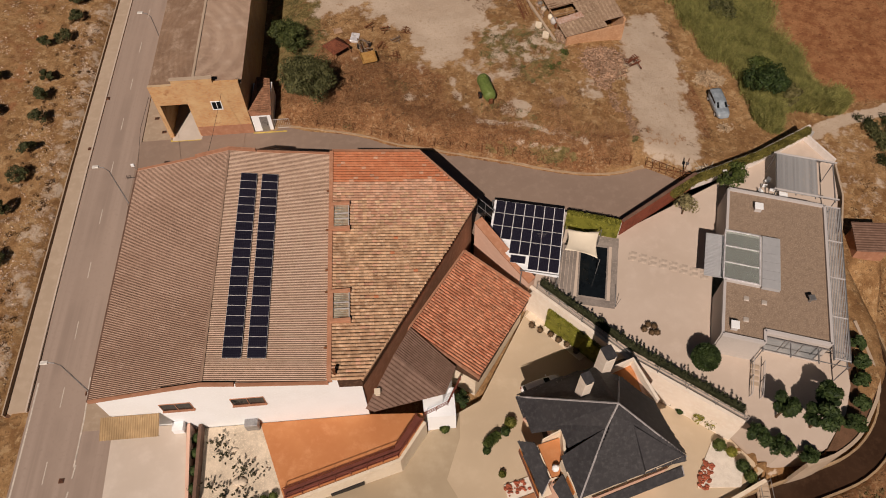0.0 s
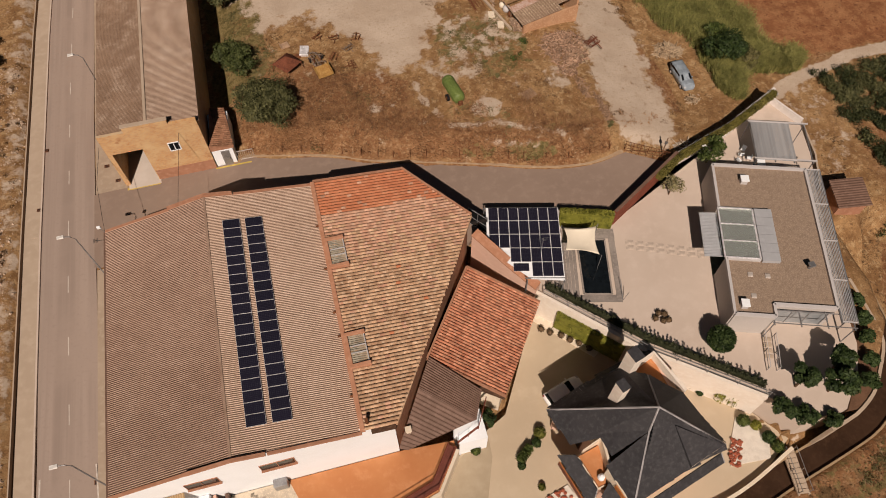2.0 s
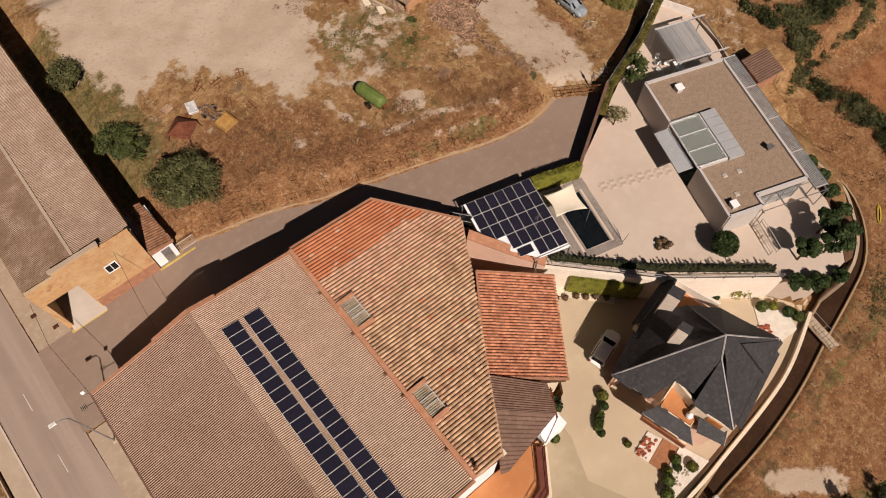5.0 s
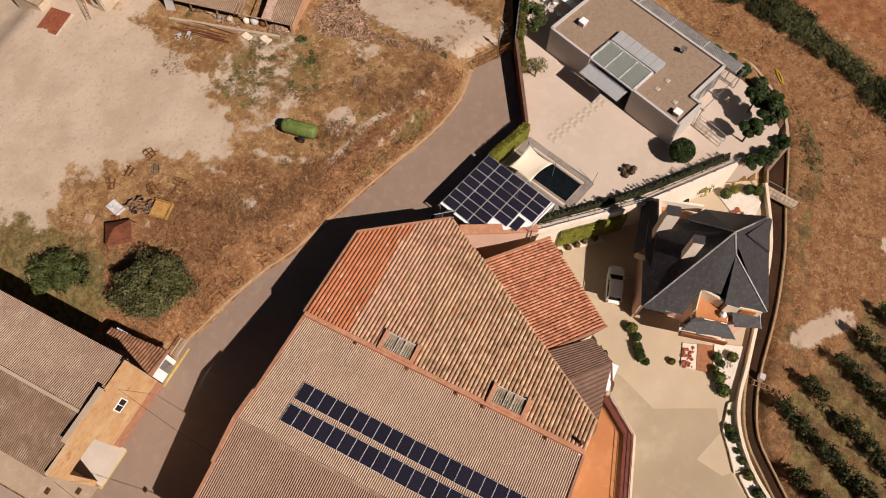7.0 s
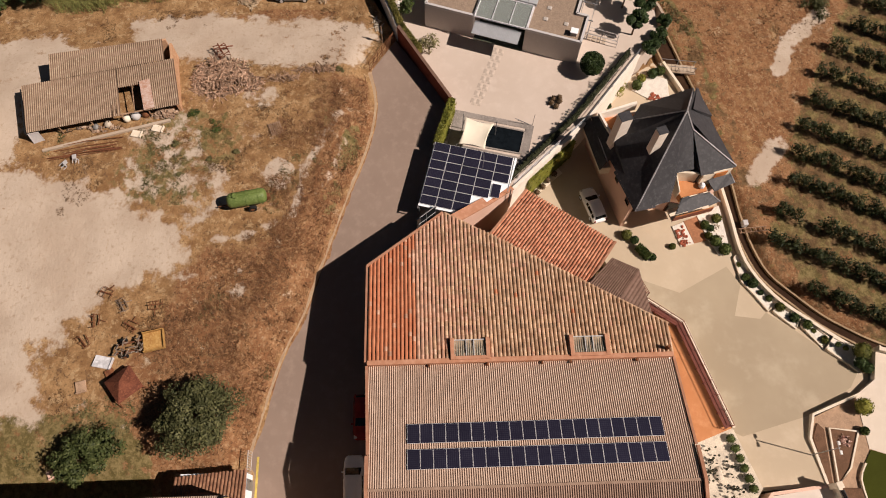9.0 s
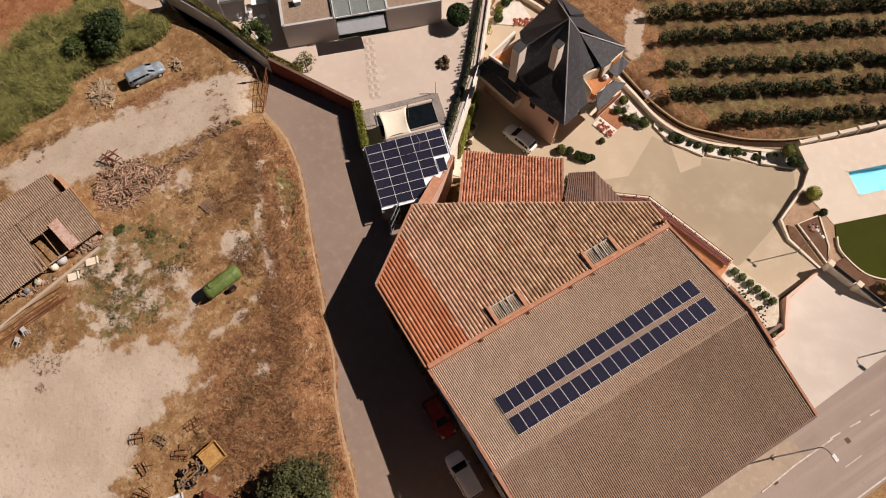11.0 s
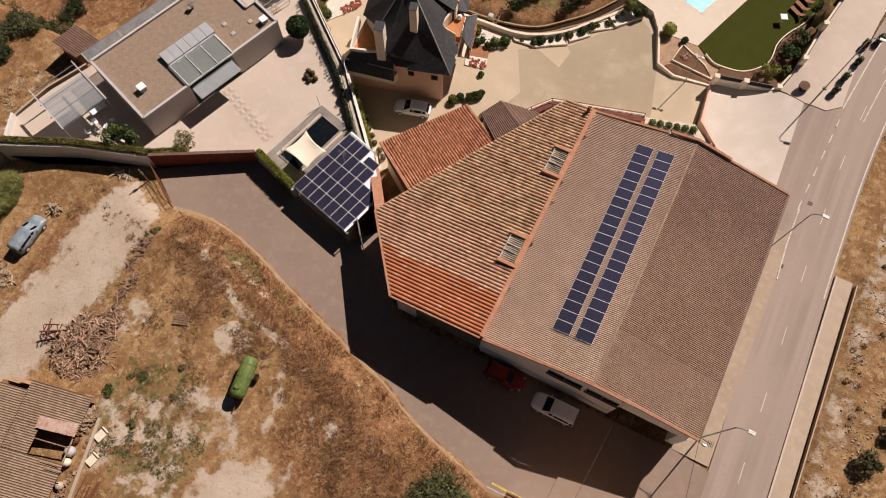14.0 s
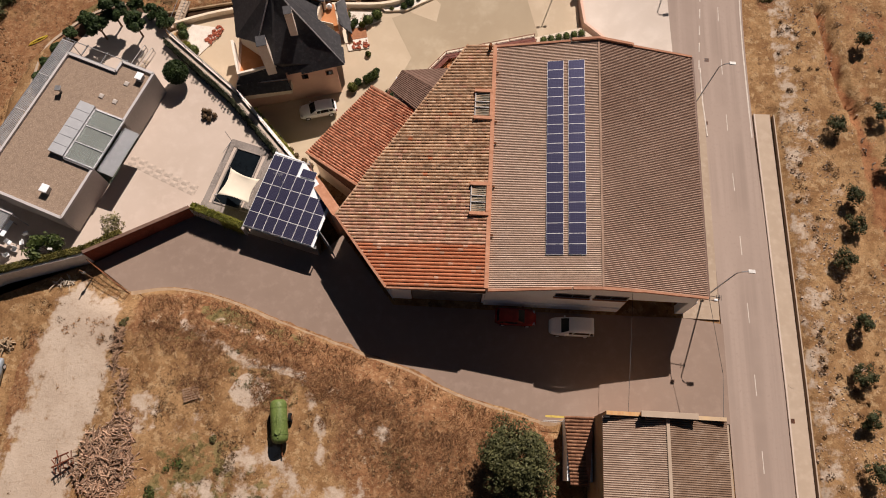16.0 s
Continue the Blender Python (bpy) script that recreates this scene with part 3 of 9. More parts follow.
def ball_bush(name, label, x, y, z, r, mat, count=260, size=0.1, seed=1, squash=0.95, category="bush", group=""):
    """A clipped shrub: a dense shell of leaves round a dark core on a short stem."""
    rnd = random.Random(seed)
    ob = thing(name, label, category, pose(x, y, z), group)
    verts, faces = [], []
    for k in range(count):
        u = Vector((rnd.gauss(0, 1), rnd.gauss(0, 1), rnd.gauss(0, 1))).normalized()
        q = r * rnd.uniform(0.82, 1.04)
        leaf_cloud(verts, faces, rnd, (u.x * q, u.y * q, r * squash * 0.95 + u.z * q * squash), 0.02, 1, size)
    link_mesh("foliage", verts, faces, mat, ob)
    bm = bmesh.new()
    bmesh.ops.create_icosphere(bm, subdivisions=2, radius=r * 0.84, matrix=Matrix.Translation((0, 0, r * squash * 0.95)) @ Matrix.Diagonal((1, 1, squash, 1)))
    for v in bm.verts:
        v.co += v.normal * r * 0.06 * noise.noise(v.co * 3 + Vector((x, y, 0)))
    part("core", bm, mat, ob, smooth=True)
    return ob

# ---- ground ----
FIELD_EDGE = smooth_line([(-2.6, 34.4), (-0.9, 34.6), (7.8, 32.3), (11.9, 30.5), (16.7, 29.0), (23.5, 26.9), (30.6, 24.5), (35.8, 23.7), (40.0, 24.3)], 1.2)
P_FIELD = offset_line(FIELD_EDGE, 0.3) + [(46, 23.5), (59.5, 29.0), (64, 40), (64, 75), (-2.4, 75)]
P_YARD = [(24.9, 10.0), (22.0, 19.3), (29.3, 17.4), (35.2, 15.6), (60.2, 27.3), (62.0, 23.0), (60.8, 18.5), (58.8, 14.0), (54.0, 0.2), (53.0, -3.6), (51.5, -6.2), (48.5, -9.2), (44.5, -9.3), (42.0, -6.1), (33.0, 1.2)]
P_TERRACE = [(-2.4, -2.1), (8.0, -2.1), (12.8, -2.4), (12.9, -3.2), (10.4, -6.5), (0.2, -9.5)]
P_CACTUS = [(-7.7, -2.1), (-2.4, -2.1), (0.2, -9.5), (-5.2, -11.2), (-7.9, -9.0)]
P_DRIVE = [(-15.4, -2.1), (-8.9, -2.1), (-8.4, -9.0), (-5.9, -11.8), (-5.2, -17.8), (-11.9, -19.2), (-14.9, -18.2), (-14.95, -16.0), (-15.2, -8.0)]
P_GAP = [(-9.5, -8.0), (-7.0, -8.0), (-4.2, -11.0), (-4.4, -18.6), (-6.5, -18.6), (-7.0, -12.0)]
P_PAVE = [(-18.8, -19.5), (-17.3, -18.2), (-14.9, -18.2), (-12.2, -19.3), (-13.4, -23.7), (-14.1, -29), (-15.2, -35), (-17.5, -45), (-21.5, -45), (-19.6, -33), (-18.8, -25)]
P_COURT = [(-5.4, -11.2), (0.2, -9.6), (10.4, -6.6), (12.9, -3.3), (14.8, -2.2), (18.6, -0.4), (24.1, 8.4), (24.9, 9.8), (33.0, 1.0), (42.0, -6.3), (44.2, -9.6), (41.0, -11.6), (36.0, -13.2), (24.0, -14.3), (19.0, -14.7), (15.9, -15.8), (13.2, -17.8), (11.4, -19.8), (9.4, -22.2), (7.3, -25.5), (4.6, -24.8), (3.0, -22.6), (1.3, -18.0), (-0.6, -17.2), (-5.0, -17.6)]
P_POOLSIDE = [(3.1, -22.8), (4.6, -25.2), (7.6, -26.0), (4.6, -34), (1.6, -46), (-6, -52), (-15, -44), (-13.6, -30), (-13.2, -23.6), (-11.6, -19.3), (-5.1, -18.0), (-0.8, -17.4), (1.2, -18.2)]
P_PIT = [(-9.2, -2.0), (-7.4, -2.0), (-7.4, -9.3), (-8.7, -9.3)]
P_BUILT = [(-14.4, -1.9), (-14.4, 16.5), (-8.5, 16.8), (-8.5, 21.5), (14.0, 22.2), (22.0, 19.0), (24.9, 9.9), (18.6, -0.4), (14.8, -2.2), (12.9, -3.2), (8.0, -2.0)]
P_LOW = [(13.8, -19.9), (16.4, -17.6), (19.7, -16.4), (24.0, -15.8), (36.5, -14.4), (42.5, -12.6), (46, -11.4), (51.0, -10.9), (56.6, -8.2), (60.6, -4), (62.5, 2), (66, 8), (120, 5), (120, -150), (-10, -150), (-9, -64), (-1, -48.5), (5.4, -34.5), (8.2, -27.6), (9.7, -24.9), (11.4, -22.4)]


CANAL = smooth_line([(60.2, 9), (60.3, 3), (59.9, -1), (58.9, -4.6), (56.6, -7.6), (53.4, -9.8), (49, -11.1), (43, -12.5), (36.5, -14.1), (28, -15.3), (23.5, -15.8), (19.7, -16.4), (16.4, -17.6), (13.8, -19.9), (11.4, -22.4), (9.7, -24.9), (8.2, -27.6), (5.4, -34.5), (2, -42.5), (-1, -48.5), (-9, -64), (-24, -92)], 1.0)
VSTART = [(54.5, -36.5), (50.8, -34.0), (46.9, -31.6), (43.0, -29.4), (39.2, -27.2), (35.6, -24.8), (32.0, -23.4), (28.1, -23.0), (24.3, -20.2), (21.0, -18.9), (15.0, -21.8), (12.2, -27.6)]


GULLY = [(-32.6, -14), (-32.8, -11.3), (-33.3, -6.5), (-34.0, -2.2), (-34.7, -0.6), (-35.2, 6), (-36.4, 14)]


def court_z(x, y):
    t = min(1, max(0, (x + 5) / 18))
    return -3.0 - 1.6 * t * t * (3 - 2 * t)


def sd_poly(poly, X, Y):
    d = np.full(X.shape, 1e18)
    ins = np.zeros(X.shape, bool)
    for (x0, y0), (x1, y1) in zip(poly, poly[1:] + poly[:1]):
        ex, ey = x1 - x0, y1 - y0
        t = np.clip(((X - x0) * ex + (Y - y0) * ey) / (ex * ex + ey * ey + 1e-12), 0, 1)
        d = np.minimum(d, (X - x0 - t * ex) ** 2 + (Y - y0 - t * ey) ** 2)
        if y0 != y1:
            ins ^= ((y0 > Y) != (y1 > Y)) & (X < ex * (Y - y0) / ey + x0)
    return np.where(ins, -1, 1) * np.sqrt(d)


def line_distance(pts, X, Y):
    d = np.full(X.shape, 1e18)
    for (x0, y0), (x1, y1) in zip(pts, pts[1:]):
        ex, ey = x1 - x0, y1 - y0
        t = np.clip(((X - x0) * ex + (Y - y0) * ey) / (ex * ex + ey * ey + 1e-12), 0, 1)
        d = np.minimum(d, (X - x0 - t * ex) ** 2 + (Y - y0 - t * ey) ** 2)
    return np.sqrt(d)


def smooth01(t):
    t = np.clip(t, 0, 1)
    return t * t * (3 - 2 * t)


def ground_z(X, Y):
    Z = np.zeros(X.shape) - 0.12
    Z += smooth01((-26.2 - X) / 3) * 0.5 + smooth01((-33 - X) / 12) * 1.2
    Z += (-1.9) * smooth01((X - 54) / 9) * smooth01((Y + 6) / 6)

    def lay(poly, z, w):
        nonlocal Z
        s = sd_poly(poly, X, Y)
        k = 1 - smooth01(s / w)
        Z = Z * (1 - k) + z * k
        return s
    fz = 1.75 - 2.4 * smooth01((X - 35) / 17)
    s = sd_poly(P_FIELD, X, Y)
    k = smooth01(-s / 4.5 + 0.3)
    Z = Z * (1 - k) + fz * k
    k = 1 - smooth01((sd_poly(P_YARD, X, Y) - 0.3) / 1.2)
    Z = Z * (1 - k) + np.minimum(Z, -0.7) * k
    # a washed-out gully beyond the road, and the slot of the gutter beside the footway
    Z -= 1.1 * (1 - smooth01((line_distance(GULLY, X, Y) - 0.15) / 0.7)) * smooth01((2 - Y) / 3) + 0.3 * (1 - smooth01(line_distance(GULLY, X, Y) / 0.6))
    Z -= 0.7 * (1 - smooth01((np.abs(X + 25.75 + 0.01 * Y) - 0.3) / 0.4)) * (Y > -0.5)
    # the low land with the vines, and the bed of the canal cut into it
    k = 1 - smooth01((sd_poly(P_LOW, X, Y) - 1.8) / 2.2)
    Z = Z * (1 - k) - 5.6 * k
    k = 1 - smooth01((line_distance(CANAL, X, Y) - 1.05) / 0.5)
    Z = Z * (1 - k) - 6.4 * k
    # the soil lies deep under the paved terraces
    def built(x, y):
        return np.minimum.reduce([sd_poly(p, x, y) for p in (P_YARD, P_TERRACE, P_CACTUS, P_DRIVE, P_PAVE, P_GAP, P_POOLSIDE, P_COURT, P_BUILT, P_PIT)])
    s = built(X, Y)
    for a in range(10):
        s = np.maximum(s, built(X + 0.9 * math.cos(a * 0.628), Y + 0.9 * math.sin(a * 0.628)))
    k = smooth01((0.45 - s) / 0.5)
    return Z * (1 - k) + np.minimum(Z, -5.8) * k


def zg(x, y):
    return float(ground_z(np.array([[x]]), np.array([[y]]))[0, 0])


def axis(lo, hi, step, far):
    core = list(np.arange(lo, hi + step / 2, step))
    left, right, d = [], [], step
    a, b = lo, core[-1]
    while b < far:
        d *= 1.35
        b += d
        right.append(b)
    d = step
    while a > -far:
        d *= 1.35
        a -= d
        left.append(a)
    return np.array(left[::-1] + core + right)


def build_ground():
    xs, ys = axis(-46, 74, 0.55, 1600), axis(-52, 72, 0.55, 1600)
    X, Y = np.meshgrid(xs, ys)
    Z = ground_z(X, Y)
    rough = np.array([noise.noise((x * 0.35, y * 0.35, 0)) * 0.10 + noise.noise((x * 1.1, y * 1.1, 5)) * 0.05 for x, y in zip(X.ravel(), Y.ravel())]).reshape(X.shape)
    open_land = np.minimum.reduce([sd_poly(p, X, Y) for p in (P_YARD, P_TERRACE, P_CACTUS, P_DRIVE, P_COURT, P_POOLSIDE)])
    Z += rough * smooth01(open_land / 1.5) * np.where((X < -26) | (Y > 26) | (X > 40) | (Y < -16), 1, 0)
    far = np.maximum(np.abs(X - 10), np.abs(Y - 10))
    Z += smooth01((far - 250) / 900) * 14 * np.array([noise.noise((x * 0.003, y * 0.003, 2)) for x, y in zip(X.ravel(), Y.ravel())]).reshape(X.shape)
    nx, ny = len(xs), len(ys)
    verts = np.stack([X.ravel(), Y.ravel(), Z.ravel()], 1).tolist()
    faces = [(j * nx + i, j * nx + i + 1, (j + 1) * nx + i + 1, (j + 1) * nx + i) for j in range(ny - 1) for i in range(nx - 1)]
    ob = link_mesh("ground", verts, faces, GROUND, smooth=True)
    tagged(ob, "dry brown open ground with dust and weeds", "ground", "", "structure")

    def blob(x, y, rx, ry, a=0.0):
        c, s = math.cos(a), math.sin(a)
        u, v = (X - x) * c + (Y - y) * s, -(X - x) * s + (Y - y) * c
        return np.clip(2.1 * (1.3 - np.sqrt((u / rx) ** 2 + (v / ry) ** 2)), 0, 1)
    mx = np.maximum.reduce

    def area(poly, w=2.5, top=0.75):
        """A share that is one half on a polygon's edge and grows inwards over w metres."""
        return np.clip(0.5 - sd_poly(poly, X, Y) / (2 * w), 0, top)

    def trail(pts, r, w=0.8, top=0.7):
        return np.clip(0.5 + (r - line_distance(pts, X, Y)) / (2 * w), 0, top)
    inner = smooth01(-sd_poly(P_FIELD, X, Y) / 1.0)
    dust = mx([area([(27.8, 61.6), (26.3, 54), (22.9, 46.7), (19.6, 41.5), (16.6, 41.2), (15.6, 44.1), (14.5, 48.3), (11.8, 50.5), (9.7, 52.2), (8.7, 54.5), (2.6, 53.3), (2.2, 56.2), (-1, 62), (2, 85), (34, 85), (30, 68)], 5.0, 0.72),
               area([(45.5, 23.5), (41, 26), (40.6, 31), (40, 36), (41.5, 38), (41.5, 44), (44, 50), (48, 52), (49.4, 42), (47.6, 35), (48.4, 29)], 3.2, 0.66),
               area([(27.8, 61.6), (31, 60.5), (36, 61), (42, 55), (46, 60), (45, 70), (30, 72)], 2.5, 0.66),
               blob(26.4, 33.3, 2.0, 1.6) * 0.7, trail([(33.7, 27.4), (26.9, 30.7), (21.8, 31.6), (19.8, 35.9), (19.2, 39)], 0.25, 1.3, 0.62), blob(14.6, 36.6, 2.0, 1.2) * 0.48, trail([(23.5, 29.5), (30.5, 26.6)], 0.1, 1.2, 0.55),
               blob(36.0, 35.8, 1.8, 2.4) * 0.48, blob(24.5, 40.5, 4, 3) * 0.5, blob(29, 45, 6, 5) * 0.47, blob(31, 37.3, 2.5, 1.6) * 0.42,
               trail([(61.5, 28.5), (64.8, 30.4), (67.4, 31.3), (71.2, 32.1), (75.9, 33.2), (83, 33.2), (95, 31)], 0.9, 0.9, 0.8), area([(62.6, 28.0), (67.9, 29.6), (69.0, 21.7), (66.3, 19), (64.4, 14), (62.8, 20)], 2.2, 0.42),
               trail([(28.4, -19.2), (31, -21), (33, -23)], 1.1, 1.3, 0.66), trail([(43.6, -25.4), (47.3, -27.2), (52.6, -33)], 1.0, 1.6, 0.7), trail(offset_line(CANAL[8:60], -2.3), 0.1, 0.5, 0.56) * (X > 20),
               (0.37 + 0.1 * smooth01((X + 29.5) / 1.5)) * smooth01((-25.8 - X) / 0.8) * smooth01((X + 36) / 5)])
    dust = np.maximum(dust, 0.31 * inner)
    rim = smooth01((sd_poly(P_FIELD, X, Y) + 6.5) / 3) * smooth01((X - 2) / 3) * smooth01((42 - X) / 4) * smooth01((Y - 22) / 3)
    vy = np.interp(X, [p[0] for p in VSTART[::-1]], [p[1] for p in VSTART[::-1]])
    vines = smooth01((vy + 2.5 - Y) / 4) * smooth01((60 - X) / 4)
    low = (sd_poly(P_LOW, X, Y) < 0)
    bank = smooth01((7 - line_distance(CANAL, X, Y)) / 3) * smooth01((60 - X) / 8) * low
    west = smooth01((-33.5 - X) / 1.5)
    green = mx([area([(34, 44), (33, 38.5), (29, 38.2), (24.5, 41.5), (23.5, 45.5), (26, 50), (30, 48)], 5.0, 0.5), area([(3, 57.5), (2.6, 53), (2.6, 46), (-1, 43), (-4.5, 43), (-4.6, 70), (1, 70)], 1.6, 0.6), blob(30, 26.3, 2.8, 1.1, -0.3) * 0.6, blob(24, 28, 2.4, 0.9, -0.3) * 0.52, blob(33.5, 28.5, 2, 1) * 0.45,
                trail([(55.5, -12.9), (51.2, -15.6), (47, -16.4), (43.7, -16.2), (38.1, -16.7)], 0.35, 0.9, 0.62), vines * 0.58, bank * 0.40, blob(45, 30, 3, 6) * 0.32])
    dark = mx([area([(37.3, 26.2), (33.6, 23.5), (18.7, 28.9), (9.1, 31.6), (0, 34.6), (-2.5, 36), (-2.5, 46), (5, 47.5), (9, 45), (11.5, 43.2), (15.5, 42.2), (18.8, 39.8), (17.5, 36.5), (19.6, 33.5), (26.9, 30.0), (35.1, 28.4)], 2.2, 0.8),
               rim * 0.55, blob(48.9, 34, 1.0, 6.5) * 0.6, blob(42.8, 27.8, 1.3, 2.6) * 0.56, blob(38.4, 41, 2.4, 3) * 0.5, low * 0.62, bank * 0.5, west * 0.42, trail([(-26.3, -14.5), (-27.6, -20), (-29, -26), (-32, -36)], 0.9, 0.8, 0.75), blob(72, 44, 10, 14) * 0.5, blob(85, 15, 18, 16) * 0.6])
    red = np.maximum(smooth01((X - 65.0) / 3) * smooth01((Y - 33.2) / 1.5), smooth01((X - 69.5) / 2.5) * smooth01((8 - Y) / 3) + smooth01((X - 62) / 4) * smooth01((-17 - Y) / 4)) * 0.68
    red = mx([red, 0.42 * west, trail(GULLY, 0.5, 0.8, 0.7)])
    till = mx([vines * 0.50, bank * 0.44, low * 0.36])
    for key, val in (("dust", dust), ("green", green), ("dark", dark), ("red", red), ("till", till)):
        a = ob.data.attributes.new(key, "FLOAT", "POINT")
        a.data.foreach_set("value", val.ravel().astype(np.float32))
    return ob


build_ground()

# road, footway, lane
ROAD_C = smooth_line([(-40, -120), (-33, -75), (-26.6, -50), (-22.6, -32), (-20.9, -16), (-20.7, 0), (-21.05, 15), (-21.3, 30), (-21.4, 62), (-20.6, 120), (-17, 260), (10, 600)], 3.0)
tagged(part("road", banded(ROAD_C, 5.6, -0.6, 0.0), ASPHALT, None), "grey two-lane asphalt road with worn dashes", "road", "", "structure")
slab("verge", [(-18.3, 23.6), (-18.3, -2.15), (-14.7, -2.15), (-14.7, 23.6)], -0.6, 0.05, VERGE, label="worn concrete footway between warehouse and road", category="pavement")
tagged(part("verge", banded([(-16.7, 33.7), (-16.85, 50), (-16.9, 75), (-16.2, 120)], 3.4, -0.6, 0.05), VERGE, None), "worn concrete footway between barn and road", "pavement", "", "structure")
tagged(part("footway", banded([(-24.55, 0.2), (-24.75, 15), (-24.95, 30), (-25.05, 62), (-24.3, 120), (-21, 260)], 1.7, -0.5, 0.12), KERB, None), "pale concrete footway along the road", "pavement", "", "structure")
tagged(part("kerb", banded([(-23.72, 0.2), (-23.95, 15), (-24.15, 30), (-24.25, 62), (-23.5, 120)], 0.16, -0.5, 0.15), PALE, None), "pale concrete kerb of the footway", "kerb", "", "structure")
tagged(part("ditch_edge", banded([(-25.65, 0.1), (-25.8, 15), (-25.95, 30), (-26.05, 62), (-25.3, 120)], 0.5, -1.0, -0.5), SOIL, None), "dark drainage gutter behind the footway", "gutter", "", "structure")
tagged(part("gutter_lip", banded([(-25.93, 0.1), (-26.08, 15), (-26.23, 30), (-26.33, 62), (-25.6, 120)], 0.12, -1.0, -0.02), KERB, None), "thin concrete lip of the gutter", "gutter", "", "structure")

P_LANE = [(-18.6, 24.0), (-14.9, 23.6), (5.2, 23.9), (14.0, 23.9), (19.7, 16.9), (22.0, 19.2), (29.3, 17.3), (35.2, 15.4), (44.4, 21.4), (40.0, 24.3)] + FIELD_EDGE[::-1][1:] + [(-3.0, 34.2), (-15.2, 33.9), (-18.6, 33.6)]
slab("lane", P_LANE, -0.6, 0.02, LANE, label="brown-grey asphalt lane behind the warehouse", category="road")
tagged(part("lane_kerb", banded(FIELD_EDGE, 0.42, -0.5, 0.16), EARTH_KERB, None), "low tan concrete edge along the lane", "kerb", "", "structure")


def road_marks():
    ob = thing("road_markings", "worn white dashes and edge lines on asphalt", "road marking", kind="structure")
    # dashes of the middle line
    n = 0
    y = -58.0
    pts = [Vector(p) for p in ROAD_C]
    def at(yy):
        for a, b in zip(pts, pts[1:]):
            if a.y <= yy <= b.y:
                return a + (b - a) * ((yy - a.y) / (b.y - a.y))
        return pts[0]
    y = 0.4 - 7.1 * 8
    while y < 75:
        bm = banded([tuple(at(y)), tuple(at(y + 2.0))], 0.08, -0.05, 0.006)
        part("dash", bm, MARK, ob)
        y += 7.1
    left = [(p.x - 2.55, p.y) for p in pts if -60 < p.y < 4]
    part("edge_line", banded(left, 0.15, -0.05, 0.006), MARK, ob)
    part("edge_line", banded([(-18.95, -19.4), (-19.45, -23.0), (-20.3, -29.0), (-22.2, -38.0)], 0.16, -0.05, 0.03), MARK, ob)
    part("centre_line", banded([(-21.45, -18.8), (-22.2, -24.8), (-23.2, -31.0), (-25.2, -40.0)], 0.12, -0.05, 0.01), MARK, ob)
    y = -17.9
    while y < -5:
        part("dash", banded([(-18.05 + 0.075 * (y + 5), y), (-18.05 + 0.075 * (y + 6.2), y + 1.2)], 0.13, -0.05, 0.05), MARK, ob)
        y += 2.3
    part("edge_line", banded([(-18.2, -5.4), (-18.2, -1.0), (-18.45, 3.2)], 0.13, -0.05, 0.06), MARK, ob)


road_marks()


def drive_z(x, y):
    """The drive falls from the road towards the garden wall."""
    return 0.05 - float(smooth01((x + 16.0) / 9.0)) * (0.5 + 2.1 * min(1.0, max(0.0, (-2.1 - y) / 17.0)))


def court_slab(name, poly, lift, mat, label, fall=None, kind="courtyard"):
    """A floor that follows the fall of the court, built in strips across x, with upright edges."""
    fall = fall or court_z
    turned = [(y, x) for x, y in poly]
    xs = [p[0] for p in poly]
    knots = sorted({round(x, 4) for x in xs} | {-22 + 0.5 * k for k in range(80) if min(xs) < -22 + 0.5 * k < max(xs)})
    bm = bmesh.new()
    top = lambda x, y: bm.verts.new((x, y, fall(x, y) + lift))
    for a, b in zip(knots, knots[1:]):
        if b - a < 2e-3:
            continue
        for (p0, p1), (q0, q1) in zip(clip_span(turned, a + 5e-4), clip_span(turned, b - 5e-4)):
            m = 12 if fall is drive_z else 1
            for k in range(m):
                f, g = k / m, (k + 1) / m
                bm.faces.new((top(a, p0 + (p1 - p0) * f), top(b, q0 + (q1 - q0) * f), top(b, q0 + (q1 - q0) * g), top(a, p0 + (p1 - p0) * g)))
    if fall is drive_z:
        bmesh.ops.remove_doubles(bm, verts=bm.verts, dist=2e-3)
        for f in bm.faces:
            f.smooth = True
    for (x0, y0), (x1, y1) in zip(poly, poly[1:] + poly[:1]):
        n = max(1, int(abs(x1 - x0) / 0.5))
        for k in range(n):
            p, q = (x0 + (x1 - x0) * k / n, y0 + (y1 - y0) * k / n), (x0 + (x1 - x0) * (k + 1) / n, y0 + (y1 - y0) * (k + 1) / n)
            bm.faces.new((top(*p), top(*q), bm.verts.new((*q, -6.5 if lift < 0.001 or fall is drive_z else fall(*q) - 0.02)), bm.verts.new((*p, -6.5 if lift < 0.001 or fall is drive_z else fall(*p) - 0.02))))
    ob = part(name, bm, mat, None)
    tagged(ob, label, kind, "", "structure")


